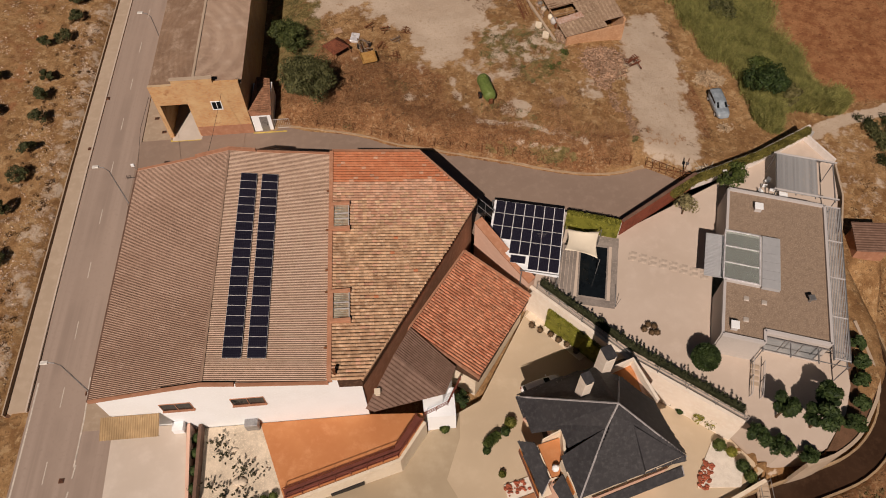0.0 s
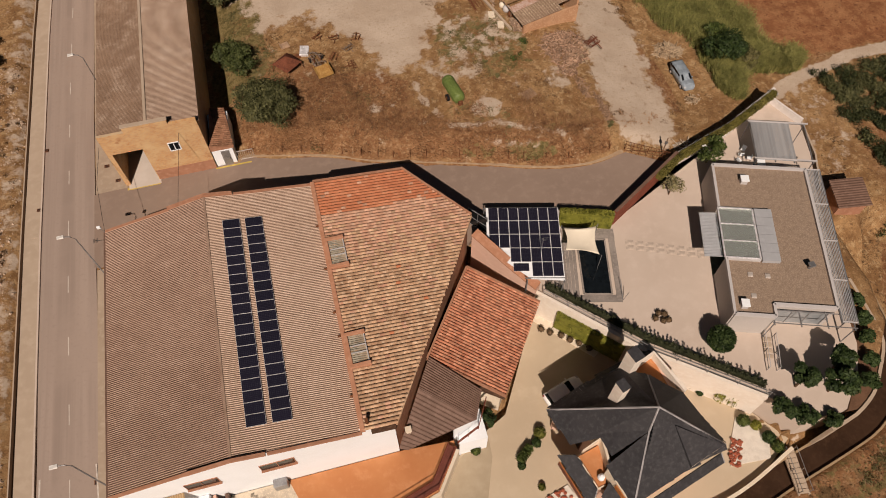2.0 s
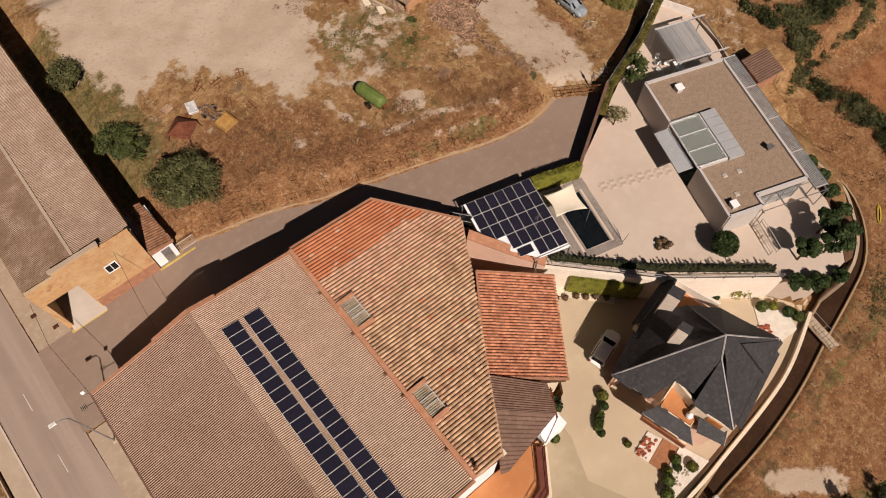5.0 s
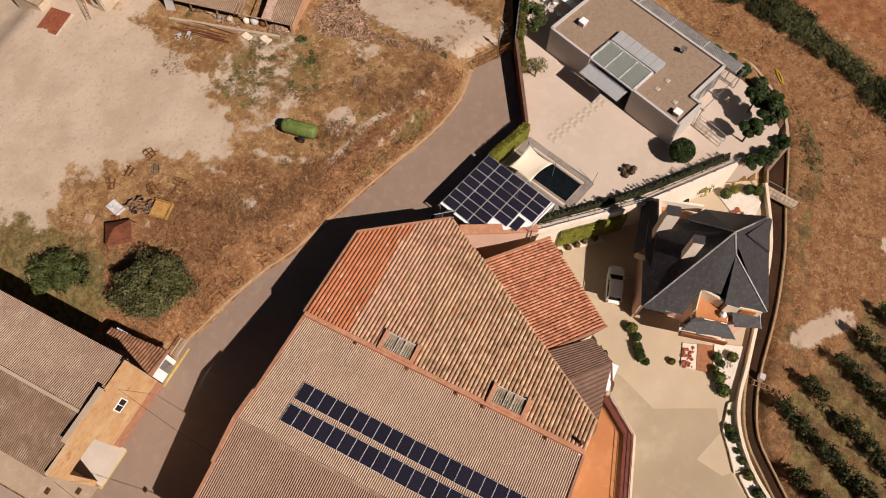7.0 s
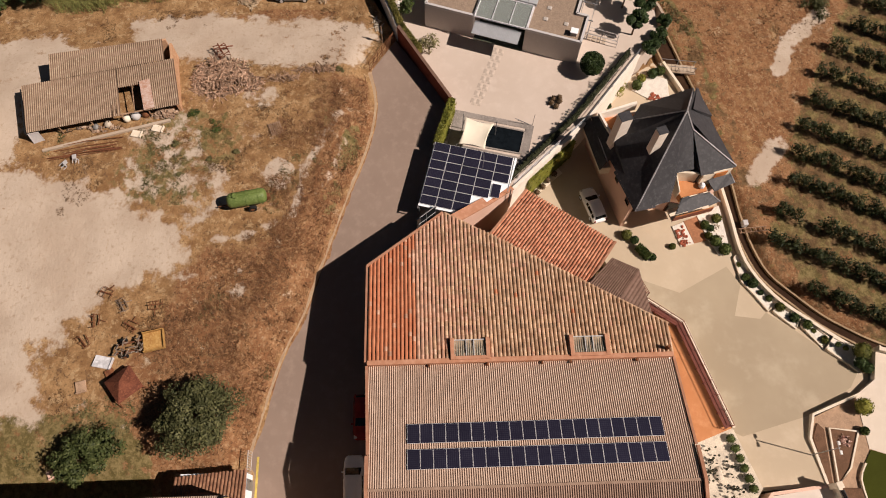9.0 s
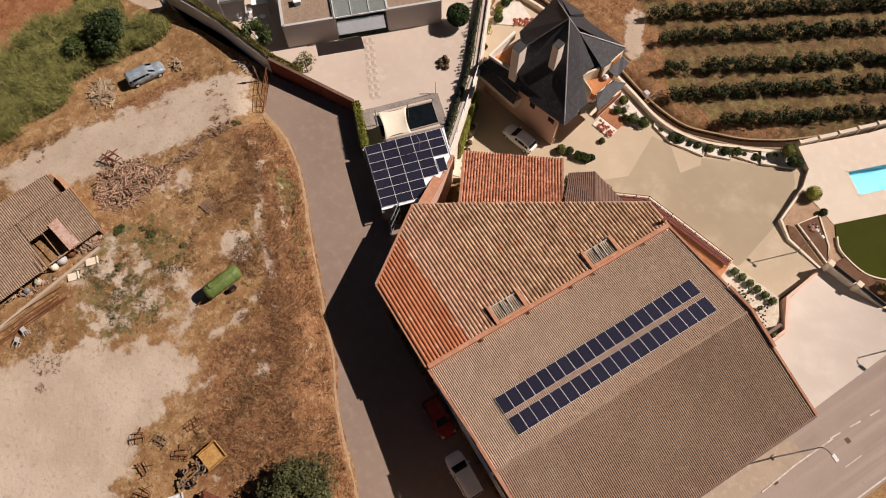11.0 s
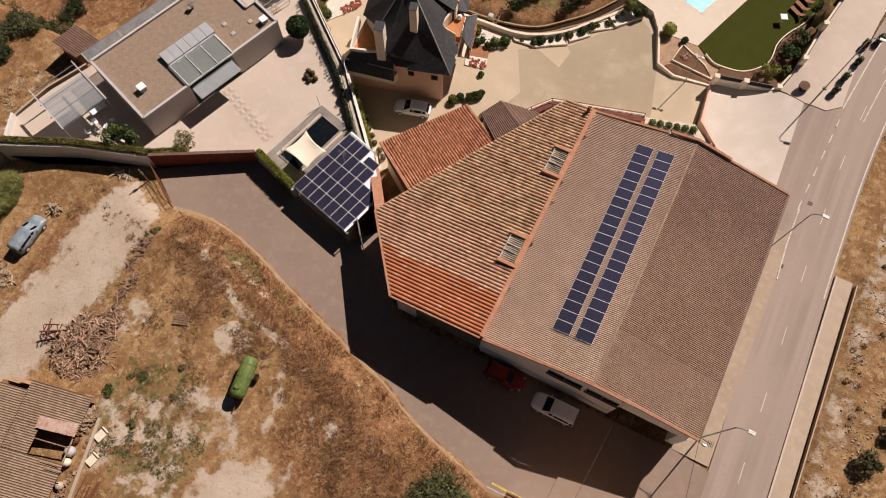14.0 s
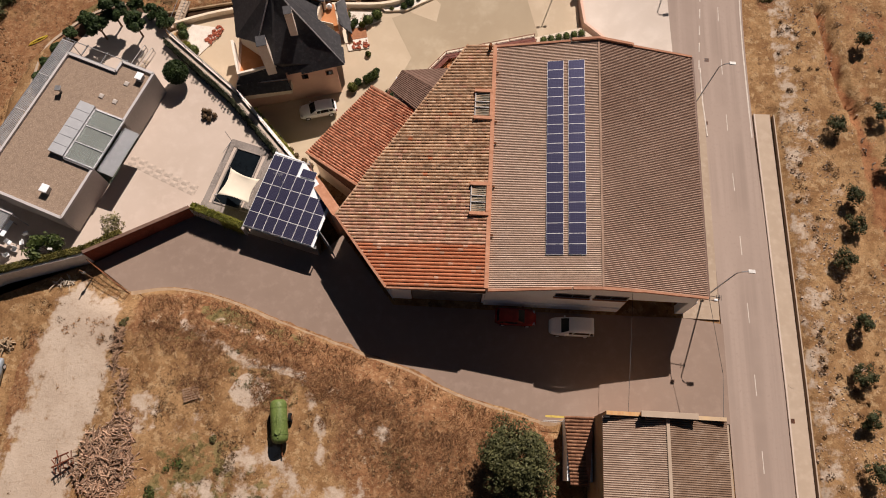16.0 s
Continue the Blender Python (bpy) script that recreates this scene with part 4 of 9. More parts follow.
court_slab("drive", P_DRIVE, 0.0, DRIVE, "pale concrete driveway sloping to the garden wall", drive_z, "driveway")
court_slab("drive_apron", [(-18.6, -2.1), (-15.41, -2.1), (-15.21, -8.0), (-14.96, -16.0), (-14.91, -18.19), (-17.3, -18.19), (-18.8, -19.49), (-18.9, -10)], -0.02, ASPHALT, "worn asphalt apron between road and drive", drive_z, "pavement")
court_slab("road_pavement", P_PAVE, 0.06, PALE, "pale pavement in front of the garden wall", drive_z, "pavement")
court_slab("court_floor", P_COURT, 0.0, COURT_LIGHT, "cream concrete courtyard floor")
court_slab("court_floor", [(12.75, -3.6), (14.8, -2.45), (16.4, -1.7), (16.2, -4.0), (14.6, -7.9), (17.4, -13.4), (15.5, -14.4), (12.1, -16.6), (10.2, -19.0), (8.0, -21.3), (5.5, -24.0), (4.0, -22.8), (1.5, -18.3), (-0.4, -11.0), (0.3, -9.8), (10.3, -6.8)], 0.006, COURT, "greyish tan stained concrete courtyard floor")
court_slab("court_patch", [(15.3, -14.45), (11.9, -13.2), (11.5, -15.8), (12.2, -16.5)], 0.012, COURT_LIGHT, "newer cream concrete patch in the courtyard")

slab("yard_floor", P_YARD, -5.8, -0.4, PALE, label="pale pinkish concrete yard floor", category="yard")
slab("terrace_floor", P_TERRACE, -5.0, -1.6, TERRACOTTA, label="orange terracotta terrace floor", category="terrace")
slab("pit_floor", [(-8.6, -2.1), (-7.75, -2.1), (-7.6, -9.1), (-8.2, -9.2)], -5.0, -1.75, SOIL, label="brown soil of the planting pit", category="garden bed")
slab("cactus_bed", P_CACTUS, -5.0, -1.65, CACTUS_BED, label="cream gravel garden bed with cactus", category="garden bed")


LAWN_EDGE = smooth_line([(-13.4, -36.1), (-13.1, -33.7), (-12.2, -31.2), (-11.1, -29.3), (-10.4, -27.2), (-10.4, -25.2), (-10.1, -23.8), (-8.7, -22.1), (-7.2, -21.3), (-4.6, -21.1), (-3.2, -21.9)], 0.5)


POOL = [(2.25, -28.4), (-0.45, -36.3), (-3.5, -35.35), (-0.8, -27.4)]


def poolside():
    bm = bmesh.new()
    # pieces that leave the pool open between them
    a, b, c, d = POOL
    for q in ([(-1.9, -22.7), (3.1, -22.7), a, d], [(3.1, -22.7), (4.6, -25.0), a], [(4.6, -25.0), (7.4, -25.9), (4.6, -34.0), a], [a, (4.6, -34.0), (1.6, -46), b], [b, (1.6, -46), (-9.5, -44.6), c], [(-1.9, -22.7), d, c, (-9.5, -44.6)]):
        prism(bm, q, -5.5, -3.2)
    bmesh.ops.remove_doubles(bm, verts=bm.verts, dist=1e-4)
    bmesh.ops.triangulate(bm, faces=[f for f in bm.faces if len(f.verts) > 4])
    tagged(part("pool_terrace", bm, POOL_STONE, None), "pale stone paving round the swimming pool", "paving", "", "structure")
    slab("lawn", [(-2.0, -22.8), (-9.5, -44.6), (-15.2, -43)] + LAWN_EDGE, -5.5, -3.16, TURF, label="dark green artificial lawn", category="lawn")
    slab("garden_bed", [(-12.5, -31.1), (-14.6, -40), (-15.6, -38), (-13.9, -29), (-13.4, -23.6), (-11.7, -19.4), (-5.1, -18.0), (-0.8, -17.4), (1.2, -18.2), (3.0, -22.8), (-4.1, -25.6), (-5.6, -23.9), (-7.0, -22.7), (-8.2, -22.4), (-9.6, -23.7), (-10.3, -25.6), (-10.9, -28.5)], -5.5, -3.25, BEDS, label="pink gravel garden bed with shrubs", category="garden bed")


poolside()

# ---- buildings ----
def plate(bm, pts, thick=0.08, mat=0):
    """A flat thick plate under a polygon in space."""
    pts = [Vector(p) for p in pts]
    n = (pts[1] - pts[0]).cross(pts[2] - pts[0]).normalized()
    if n.z < 0:
        pts.reverse()
        n = -n
    a = [bm.verts.new(p) for p in pts]
    b = [bm.verts.new(p - n * thick) for p in pts]
    k = len(pts)
    fs = [bm.faces.new(a), bm.faces.new(b[::-1])] + [bm.faces.new((b[i], b[(i + 1) % k], a[(i + 1) % k], a[i])) for i in range(k)]
    for f in fs:
        f.material_index = mat


def plated(pts, thick=0.08):
    bm = bmesh.new()
    plate(bm, pts, thick)
    return bm


def lerp2(a, b, n):
    return [(a[0] + (b[0] - a[0]) * i / n, a[1] + (b[1] - a[1]) * i / n) for i in range(n + 1)]


def main_roof(x, y):
    return 8.35 - 0.193 * (-5 - x) if x < -5 else 8.35 - 0.187 * (x + 5)


def tile_z(x, y):
    return 6.88 - 0.100 * (x - 5.1)


def window_in(ob, x0, z0, x1, z1, y, out, frame_mat=STEEL, deep=0.12):
    """A glazed window in a wall that faces along y: pane, frame and sill, set into the wall's face."""
    w = part("window", boxed(x0, y - 0.02 * out, z0, x1, y + 0.03 * out, z1), DARK_GLASS, ob, "dark glazed strip window")
    bm = bmesh.new()
    for a, b, c, d in ((x0 - .06, z0 - .06, x1 + .06, z0), (x0 - .06, z1, x1 + .06, z1 + .06), (x0 - .06, z0, x0, z1), (x1, z0, x1 + .06, z1), ((x0 + x1) / 2 - .03, z0, (x0 + x1) / 2 + .03, z1)):
        box(bm, a, y - 0.03 * out, b, c, y + 0.06 * out, d)
    part("window_frame", bm, frame_mat, w)
    part("sill", boxed(x0 - 0.12, y - 0.02 * out, z0 - 0.14, x1 + 0.12, y + 0.2 * out, z0 - 0.065, 0.01), TILE_TRIM, w)
    return w


def warehouse():
    ob = thing("warehouse", "white-walled warehouse with corrugated and clay tile roofs", "warehouse")

    def top(x, y):
        return (main_roof(x, y) if x < 5.1 else tile_z(x, y)) - 0.12

    def wall(a, b, zb, mat, label=""):
        pts = lerp2(a, b, 8)
        return part("wall", banded(pts, 0.25, zb, [top(*p) for p in pts]), mat, ob, label)
    wall((-14.6, -1.9), (-14.6, 22.95), -0.5, WHITE)
    wall((-5.0, -1.9), (-14.47, -1.9), -2.5, WHITE)
    wall((7.8, -1.9), (-5.0, -1.9), -2.5, WHITE)
    # rear wall with the open porch at the corner and the wide door
    def rear(x0, x1, z0, z1=None, mat=WHITE, y=23.05):
        pts = lerp2((x0, y), (x1, y), 4)
        part("wall", banded(pts, 0.25, z0, [z1 if z1 is not None else top(*p) for p in pts]), mat, ob)
    rear(5.05, -5.0, -0.3)
    rear(-5.0, -8.3, -0.3)
    rear(-8.3, -14.47, 4.0)
    rear(14.0, 12.2, -0.3)
    rear(12.2, 5.3, 3.2)
    rear(5.3, 5.1, -0.3)
    part("porch_wall", banded([(-8.3, 22.9), (-8.3, 17.0), (-14.4, 17.0)], 0.2, -0.3, 4.6), GREY_WALL, ob, "grey inner wall of the open porch")
    part("corner_pier", boxed(-14.75, 22.35, -0.4, -13.9, 23.17, 4.05, 0.03), WHITE, ob)
    corr_door(ob, 5.4, 12.1, -0.1, 3.15, 23.09)
    part("plinth", boxed(-8.2, 23.18, -0.3, 5.1, 23.34, 1.0, 0.02), WHITE, ob, "white painted wall base")
    for x0, x1 in ((-4.6, -1.4), (-8.1, -5.1)):
        window_in(ob, x0, 3.9, x1, 4.9, 23.18, 1)
    part("wall", banded(lerp2((14.0, 23.2), (19.2, 16.5), 8), 0.25, -0.3, [top(*p) for p in lerp2((14.0, 23.2), (19.2, 16.5), 8)]), WHITE, ob)
    part("wall", banded(lerp2((19.2, 16.5), (7.7, -1.8), 8), 0.25, -5.0, [top(*p) for p in lerp2((19.2, 16.5), (7.7, -1.8), 8)]), TILE_TRIM, ob, "terracotta-coloured gable wall")
    for x0, x1 in ((-9.8, -7.2), (-3.7, -0.9)):
        window_in(ob, x0, 3.0, x1, 4.3, -2.03, -1, TILE_TRIM)
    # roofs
    # west slope is coloured darker to carry its shade
    corrugated("roof_slope", [(-14.9, -2.15), (-5.0, -2.3), (-5.0, 23.45), (-14.9, 23.25)], main_roof, 0.177, 0.037, SHEET_SHADED, ob, dirt=SHEET_DIRT_SHADE, label="corrugated fibre-cement roof slope with shade painted into its brown")
    corrugated("roof_slope", [(-5.0, -2.3), (5.15, -2.15), (5.15, 23.7), (-5.0, 23.45)], main_roof, 0.177, 0.034, SHEET, ob, dirt=SHEET_GRIME_SHADE, label="tan corrugated fibre-cement roof slope")
    P = [(5.35, -2.1), (8.0, -2.2), (17.1, 12.2), (19.7, 16.8), (14.25, 23.8), (5.35, 23.8)]

    def age(x, y, luck):
        """0 for old tan tiles, 1 for the pinkish ones between, 2 for the new red ones towards the rear gable."""
        w = 0.5 * noise.noise((x * 0.25, y * 0.4, 4))
        if y > 19.6 + w:
            return 2 if luck > 0.05 else 1
        if y > 13.2 + 2 * w:
            return 1 if luck < 0.25 + 0.12 * (y - 13.2) else 0
        return 2 if luck > 0.996 else 1 if luck < 0.05 else 0
    for nm, mt, lb, k in (("old_tile_field", TILE_OLD, "weathered tan clay barrel tiles", 0), ("faded_tile_field", TILE_MID, "faded pinkish clay barrel tiles", 1), ("new_tile_field", TILE_NEW, "bright orange-red clay barrel tiles", 2)):
        tiles(nm, P, tile_z, 0.345, 0.42, mt, ob, lb, 1, 0.007, lambda x, y, u, k=k: age(x, y, u) == k)
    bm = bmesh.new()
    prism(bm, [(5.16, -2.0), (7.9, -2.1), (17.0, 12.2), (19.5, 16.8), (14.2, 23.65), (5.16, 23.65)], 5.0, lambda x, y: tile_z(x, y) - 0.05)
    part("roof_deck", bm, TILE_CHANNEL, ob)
    part("ridge_cap", banded(lerp2((-5.0, -2.3), (-5.0, 23.45), 4), 0.2, 8.33, 8.42), RIDGE, ob, "dull brown fibre-cement ridge cap")
    part("step_flashing", boxed(5.02, -2.1, 6.3, 5.42, 23.7, 6.99, 0.02), TRIM_ORANGE, ob, "terracotta edge where the roofs meet")
    for y in (1.0, 6.6, 9.0, 13.6, 18.5):
        part("drain_spout", tubed([(5.0, y, 6.72), (4.75, y, 6.70)], 0.1, 8), RUST, ob)
    # verges along the two gables, stepped up round the ridge
    def verge(pts, zs, w=0.22):
        part("verge_tiles", banded(pts, w, [z - 0.16 for z in zs], [z + 0.13 for z in zs]), TILE_TRIM, ob, "terracotta verge tiles")
    for y0, ym, y1 in ((-2.2, -2.35, -2.2), (23.3, 23.5, 23.75)):
        s = -1 if y0 < 0 else 1
        verge(lerp2((-14.9, y0), (-8.5, y0 + s * .05), 3), [main_roof(p[0], 0) for p in lerp2((-14.9, 0), (-8.5, 0), 3)])
        verge([(-8.6, y0 + s * .12), (-5, ym + s * .05), (-2.4, ym + s * .05)], [main_roof(-8.6, 0) + .2, 8.55, main_roof(-2.4, 0) + .2], 0.26)
        verge(lerp2((-2.3, ym), (5.1, y1), 3), [main_roof(p[0], 0) for p in lerp2((-2.3, 0), (5.1, 0), 3)])
    part("eave_gutter", boxed(-15.08, -2.2, 6.28, -14.86, 23.3, 6.44, 0.03), BROWN_SHEET, ob, "brown eave gutter")
    ed = lerp2((19.75, 16.85), (14.3, 23.85), 6)
    verge(ed, [tile_z(*p) for p in ed], 0.22)
    ed = lerp2((8.0, -2.25), (19.75, 16.7), 12)
    part("verge_tiles", banded(ed, 0.14, [tile_z(*p) - 0.2 for p in ed], [tile_z(*p) + 0.03 for p in ed]), TILE_OLD, ob, "weathered verge under the tile ends")
    ed = lerp2((5.3, 23.85), (14.3, 23.85), 4)
    verge(ed, [tile_z(*p) - 0.06 for p in ed], 0.16)
    # skylights
    for y0 in (3.25, 13.35):
        x0, x1, y1 = 5.25, 7.0, y0 + 3.35
        s = part("skylight", boxed(x0 + 0.3, y0 + 0.3, 6.3, x1, y1 - 0.3, 6.86), SHED_SHEET, ob, "flat translucent ribbed skylight")
        bm = bmesh.new()
        for a, b, c, d in ((x0, y0, x1 + 0.1, y0 + 0.34), (x0, y1 - 0.34, x1 + 0.1, y1), (x0, y0 + 0.34, x0 + 0.3, y1 - 0.34)):
            box(bm, a, b, 6.3, c, d, 7.14, 0.02)
        part("kerb", bm, TRIM_ORANGE, s)
        corrugated("pane", [(x0 + 0.3, y0 + 0.35), (x1, y0 + 0.35), (x1, y1 - 0.35), (x0 + 0.3, y1 - 0.35)], lambda x, y: 6.97 - 0.1 * (x - 5.5), 0.19, 0.045, CLEAR_SHEET, s)
        for yb in (y0 + 1.35, y0 + 2.0):
            part("glazing_bar", boxed(x0 + 0.32, yb - 0.03, 6.9, x1 - 0.02, yb + 0.03, 7.03), PARAPET, s)
        part("glazing_bar", boxed(x1 - 0.08, y0 + 0.35, 6.84, x1, y1 - 0.35, 6.98), PARAPET, s)
    # awning over the office door, with its post
    a = part("awning", bmesh.new(), SHEET, ob)
    corrugated("awning_sheet", [(0, -0.1), (1.9, -0.1), (1.9, 5.0), (0, 5.0)], lambda x, y: -0.3 * x, 0.2, 0.03, AWNING, a, "tan ribbed awning sheet", m=pose(-15.3, -2.1, 2.7, 0, 0, -90))
    part("awning_frame", tubed([(-15.2, -3.9, 2.0), (-10.3, -3.9, 2.0)], 0.05), STEEL, a)
    part("wall_box", boxed(-9.9, -2.9, -1.6, -8.9, -2.05, 0.4, 0.03), WHITE, ob, "white wall annexe")
    part("air_conditioner", boxed(-3.6, -2.75, -1.6, -2.4, -2.06, -0.4, 0.04), STEEL, ob, "grey air-conditioning unit")
    part("vent_pipe", tubed([(5.7, -1.6, 6.8), (5.7, -1.6, 7.7)], 0.16, 8), RUST, ob)
    return ob


def corr_door(ob, x0, x1, z0, z1, y):
    d = part("roller_door", boxed(x0, y - 0.05, z0, x1, y - 0.01, z1), STEEL, ob, "grey ribbed roller door")
    for i in range(16):
        a = z0 + (z1 - z0) * i / 16
        part("slat", boxed(x0, y - 0.01, a, x1, y + (0.04 if i % 2 else 0.02), a + (z1 - z0) / 16 - 0.004), STEEL, d)


CLEAR_SHEET = surface("milky_sheet", (0.30, 0.27, 0.21), (0.18, 0.165, 0.13), (0.42, 0.38, 0.30), 0.5, 1.4, 5, 0.05)
AWNING = surface("tan_awning_sheet", (0.42, 0.30, 0.17), rough=0.8, big=0.3, fine=0.8, bump=0.08)
warehouse()


def panel_bm(w, d):
    bm = bmesh.new()
    box(bm, 0, 0, 0, w, d, 0.035, mat=1)
    box(bm, 0.022, 0.022, 0.01, w - 0.022, d - 0.022, 0.039, mat=0)
    return bm


def solar_rows():
    slope = math.degrees(math.atan(0.187))
    mesh = None
    for x0 in (-3.58, -1.57):
        ob = thing("solar_array", "row of dark blue solar panels on aluminium rails", "solar panels", group="solar rows on the warehouse roof")
        for k in range(20):
            if mesh is None:
                p = part("panel", panel_bm(1.575, 1.0), [CELL, ALU], ob)
                mesh = p.data
            else:
                p = new("panel", mesh)
                p.parent = ob
            p.matrix_basis = pose(x0, k * 1.02, main_roof(x0, 0) + 0.13, 0, slope, 0)
        for dx in (0.35, 1.3):
            z = main_roof(x0 + dx, 0)
            part("rail", boxed(x0 + dx, -0.06, z + 0.045, x0 + dx + 0.05, 20.45, z + 0.115), ALU, ob)


solar_rows()


def low_building():
    ob = thing("tiled_annexe", "low annexe with a red clay tile roof", "annexe")
    zf = lambda x, y: 2.85 - 0.275 * x
    m = pose(12.2, 4.45, 0, 0, 0, -36.0)
    t = tiles("roof_tiles", [(0.0, -0.3), (7.72, -0.35), (7.78, 10.15), (0.0, 10.2)], zf, 0.30, 0.38, TILE_RED, ob, "red clay barrel tiles", 8, 0.012)
    t.matrix_basis = m
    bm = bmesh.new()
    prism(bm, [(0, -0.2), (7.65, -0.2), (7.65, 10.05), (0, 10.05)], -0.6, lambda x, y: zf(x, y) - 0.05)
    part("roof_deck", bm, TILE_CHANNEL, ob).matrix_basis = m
    bm = bmesh.new()
    prism(bm, [(0.3, 0.1), (7.2, 0.1), (7.2, 9.8), (0.3, 9.8)], -5.0, -0.55)
    part("wall", bm, CREAM, ob, "cream rendered walls").matrix_basis = m
    bm = bmesh.new()
    for y in (-0.32, 10.12):
        band(bm, [(0, y), (7.8, y)], 0.2, [2.75, 0.6], [2.98, 0.84])
    band(bm, [(0.02, -0.2), (0.02, 10.1)], 0.2, 2.7, 2.98)
    part("verge_tiles", bm, TILE_TRIM, ob).matrix_basis = m
    # brown sheet roof between the annexe and the warehouse
    ob = thing("stair_porch", "stair porch with a brown ribbed metal roof", "porch")
    p1, p2, p3, p4, p5, p6 = (12.25, 4.3, 3.1), (16.2, 0.5, 1.75), (15.0, -2.0, 1.6), (10.6, 1.5, 3.3), (8.5, -3.0, 1.25), (7.75, -2.75, 1.5)
    part("roof_slope", ribbed([p1, p2, p3, p4]), BROWN_SHEET, ob)
    part("roof_slope", ribbed([p4, p3, p5, p6]), BROWN_SHEET, ob)
    part("ridge_cap", tubed([p4, p3], 0.06), BROWN_SHEET, ob)
    part("wall", banded([(12.6, 3.6), (15.7, 0.4), (14.7, -1.6), (12.9, -2.0)], 0.2, -5.0, [2.4, 1.5, 1.3, 1.3]), WHITE, ob)
    bm = bmesh.new()
    box(bm, -0.2, -0.2, 0, 0.2, 0.2, 0.75, 0.02)
    box(bm, -0.28, -0.28, 0.75, 0.28, 0.28, 0.85, 0.02)
    c = part("chimney", bm, CREAM, ob, "small cream chimney")
    c.matrix_basis = pose(8.9, -1.6, 1.7)
    # coping wall that runs from the warehouse to the yard
    line, tops = [(19.9, 15.9), (22.3, 12.6), (24.8, 9.7)], [3.4, 2.2, 0.8]
    w = tagged(part("wall_cream", banded(line, 0.9, -5.0, tops), PEACH, None), "pinkish rendered wall between annexe and carport", "wall", "", "structure")
    part("coping", banded(line, 1.02, [z + 0.003 for z in tops], [z + 0.2 for z in tops]), TRIM_ORANGE, w, "terracotta coping")


def ribbed(q, n=14):
    """A four-cornered sheet with raised ribs from edge 0-3 to edge 1-2."""
    bm = bmesh.new()
    a, b, c, d = (Vector(p) for p in q)
    rows = []
    for i in range(4 * n + 1):
        t = i / (4 * n)
        up = Vector((0, 0, 0.055 if i % 4 in (1, 2) else 0.0))
        p0, p1 = a.lerp(d, t), b.lerp(c, t)
        lo = Vector((0, 0, -0.05))
        rows.append([bm.verts.new(v) for v in (p0 + up, p1 + up, p1 + lo, p0 + lo)])
    for r, s in zip(rows, rows[1:]):
        for k in range(4):
            bm.faces.new((r[k], r[(k + 1) % 4], s[(k + 1) % 4], s[k]))
    bm.faces.new(rows[0])
    bm.faces.new(rows[-1][::-1])
    return bm


low_building()

# ---- carport with solar roof ----
def carport():
    ob = thing("solar_carport", "steel carport roofed with dark solar panels", "carport")
    m = Matrix.Translation((22.25, 19.05, 2.35)) @ Matrix(((0.969, 0.262, 0, 0), (-0.247, -0.965, 0, 0), (0, 0, 1, 0), (0, 0, 0, 1)))
    m = pose(22.3, 19.1, 2.4, 0, 0, -14.6) @ Matrix.Diagonal((1, -1, 1, 1))
    ang = -14.6
    rows = [(0, 7), (0, 7), (0, 7), (2, 7), (4, 7)]
    mesh = None
    F = pose(22.3, 19.1, 2.42, 0, 0, ang)
    for r, (a, b) in enumerate(rows):
        for c in range(a, b):
            bmx = None
            if mesh is None:
                p = part("panel", panel_bm(1.0, 1.6), [CELL, ALU], ob)
                mesh = p.data
            else:
                p = new("panel", mesh)
                p.parent = ob
            p.matrix_basis = F @ pose(c * 1.035 + 0.01, -(r + 1) * 1.635, 0.06 - r * 0.02)
    p = part("panel", panel_bm(1.55, 0.9), [CELL, ALU], ob)
    p.matrix_basis = F @ pose(2.3, -7.6, -0.02)
    part("roof_sheet", plated([(-0.22, 0.05, -0.02), (7.28, 0.05, -0.02), (7.3, -8.6, -0.12), (4.0, -8.4, -0.12), (-0.22, -4.95, -0.06)], 0.06), WHITE, ob, "white roof sheet under the panels").matrix_basis = F
    bm = bmesh.new()
    for x in (-0.4, 3.6, 7.2):
        for y in (-0.1, -4.0, -8.6):
            if (x, y) != (-0.4, -8.6):
                part("post", boxed(x - .06, y - .06, -2.8, x + .06, y + .06, -0.1), STEEL, ob).matrix_basis = F
    bm = bmesh.new()
    for y in (0.05, -4.1, -8.3):
        box(bm, -0.5 if y > -5 else 3.4, y - .05, -0.24, 7.3, y + .05, -0.1)
    part("beam", bm, STEEL, ob).matrix_basis = F
    # the gate-like frame and aerial at the corner
    g = thing("mesh_frame", "grey steel mesh frame beside the carport", "fence panel", pose(21.0, 18.4, 0, 0, 0, -52))
    bm = bmesh.new()
    for z in (0.3, 1.6, 2.9):
        tube(bm, [(-1.2, 0, z), (1.2, 0, z)], 0.05)
    for x in (-1.2, 0, 1.2):
        tube(bm, [(x, 0, 0), (x, 0, 2.95)], 0.05)
    part("frame", bm, STEEL, g)
    part("infill", boxed(-1.15, -0.01, 0.35, 1.15, 0.01, 2.85), DARK_GLASS, g)
    a = thing("aerial", "thin metal aerial mast on the carport roof", "aerial", pose(25.9, 12.6, 2.45))
    part("mast", tubed([(0, 0, -0.1), (0, 0, 2.6)], 0.03), STEEL, a)
    bm = bmesh.new()
    for k, w in enumerate((0.5, 0.42, 0.34)):
        tube(bm, [(-w, 0, 2.5 - k * 0.22), (w, 0, 2.5 - k * 0.22)], 0.015, 4)
    part("rods", bm, STEEL, a)


carport()


# ---- modern house ----


def mod(a, b, z=0.0):
    return (40.95 + 0.33 * a + 0.944 * b, 1.0 + 0.944 * a - 0.33 * b, z)


def modxy(a, b):
    return mod(a, b)[:2]


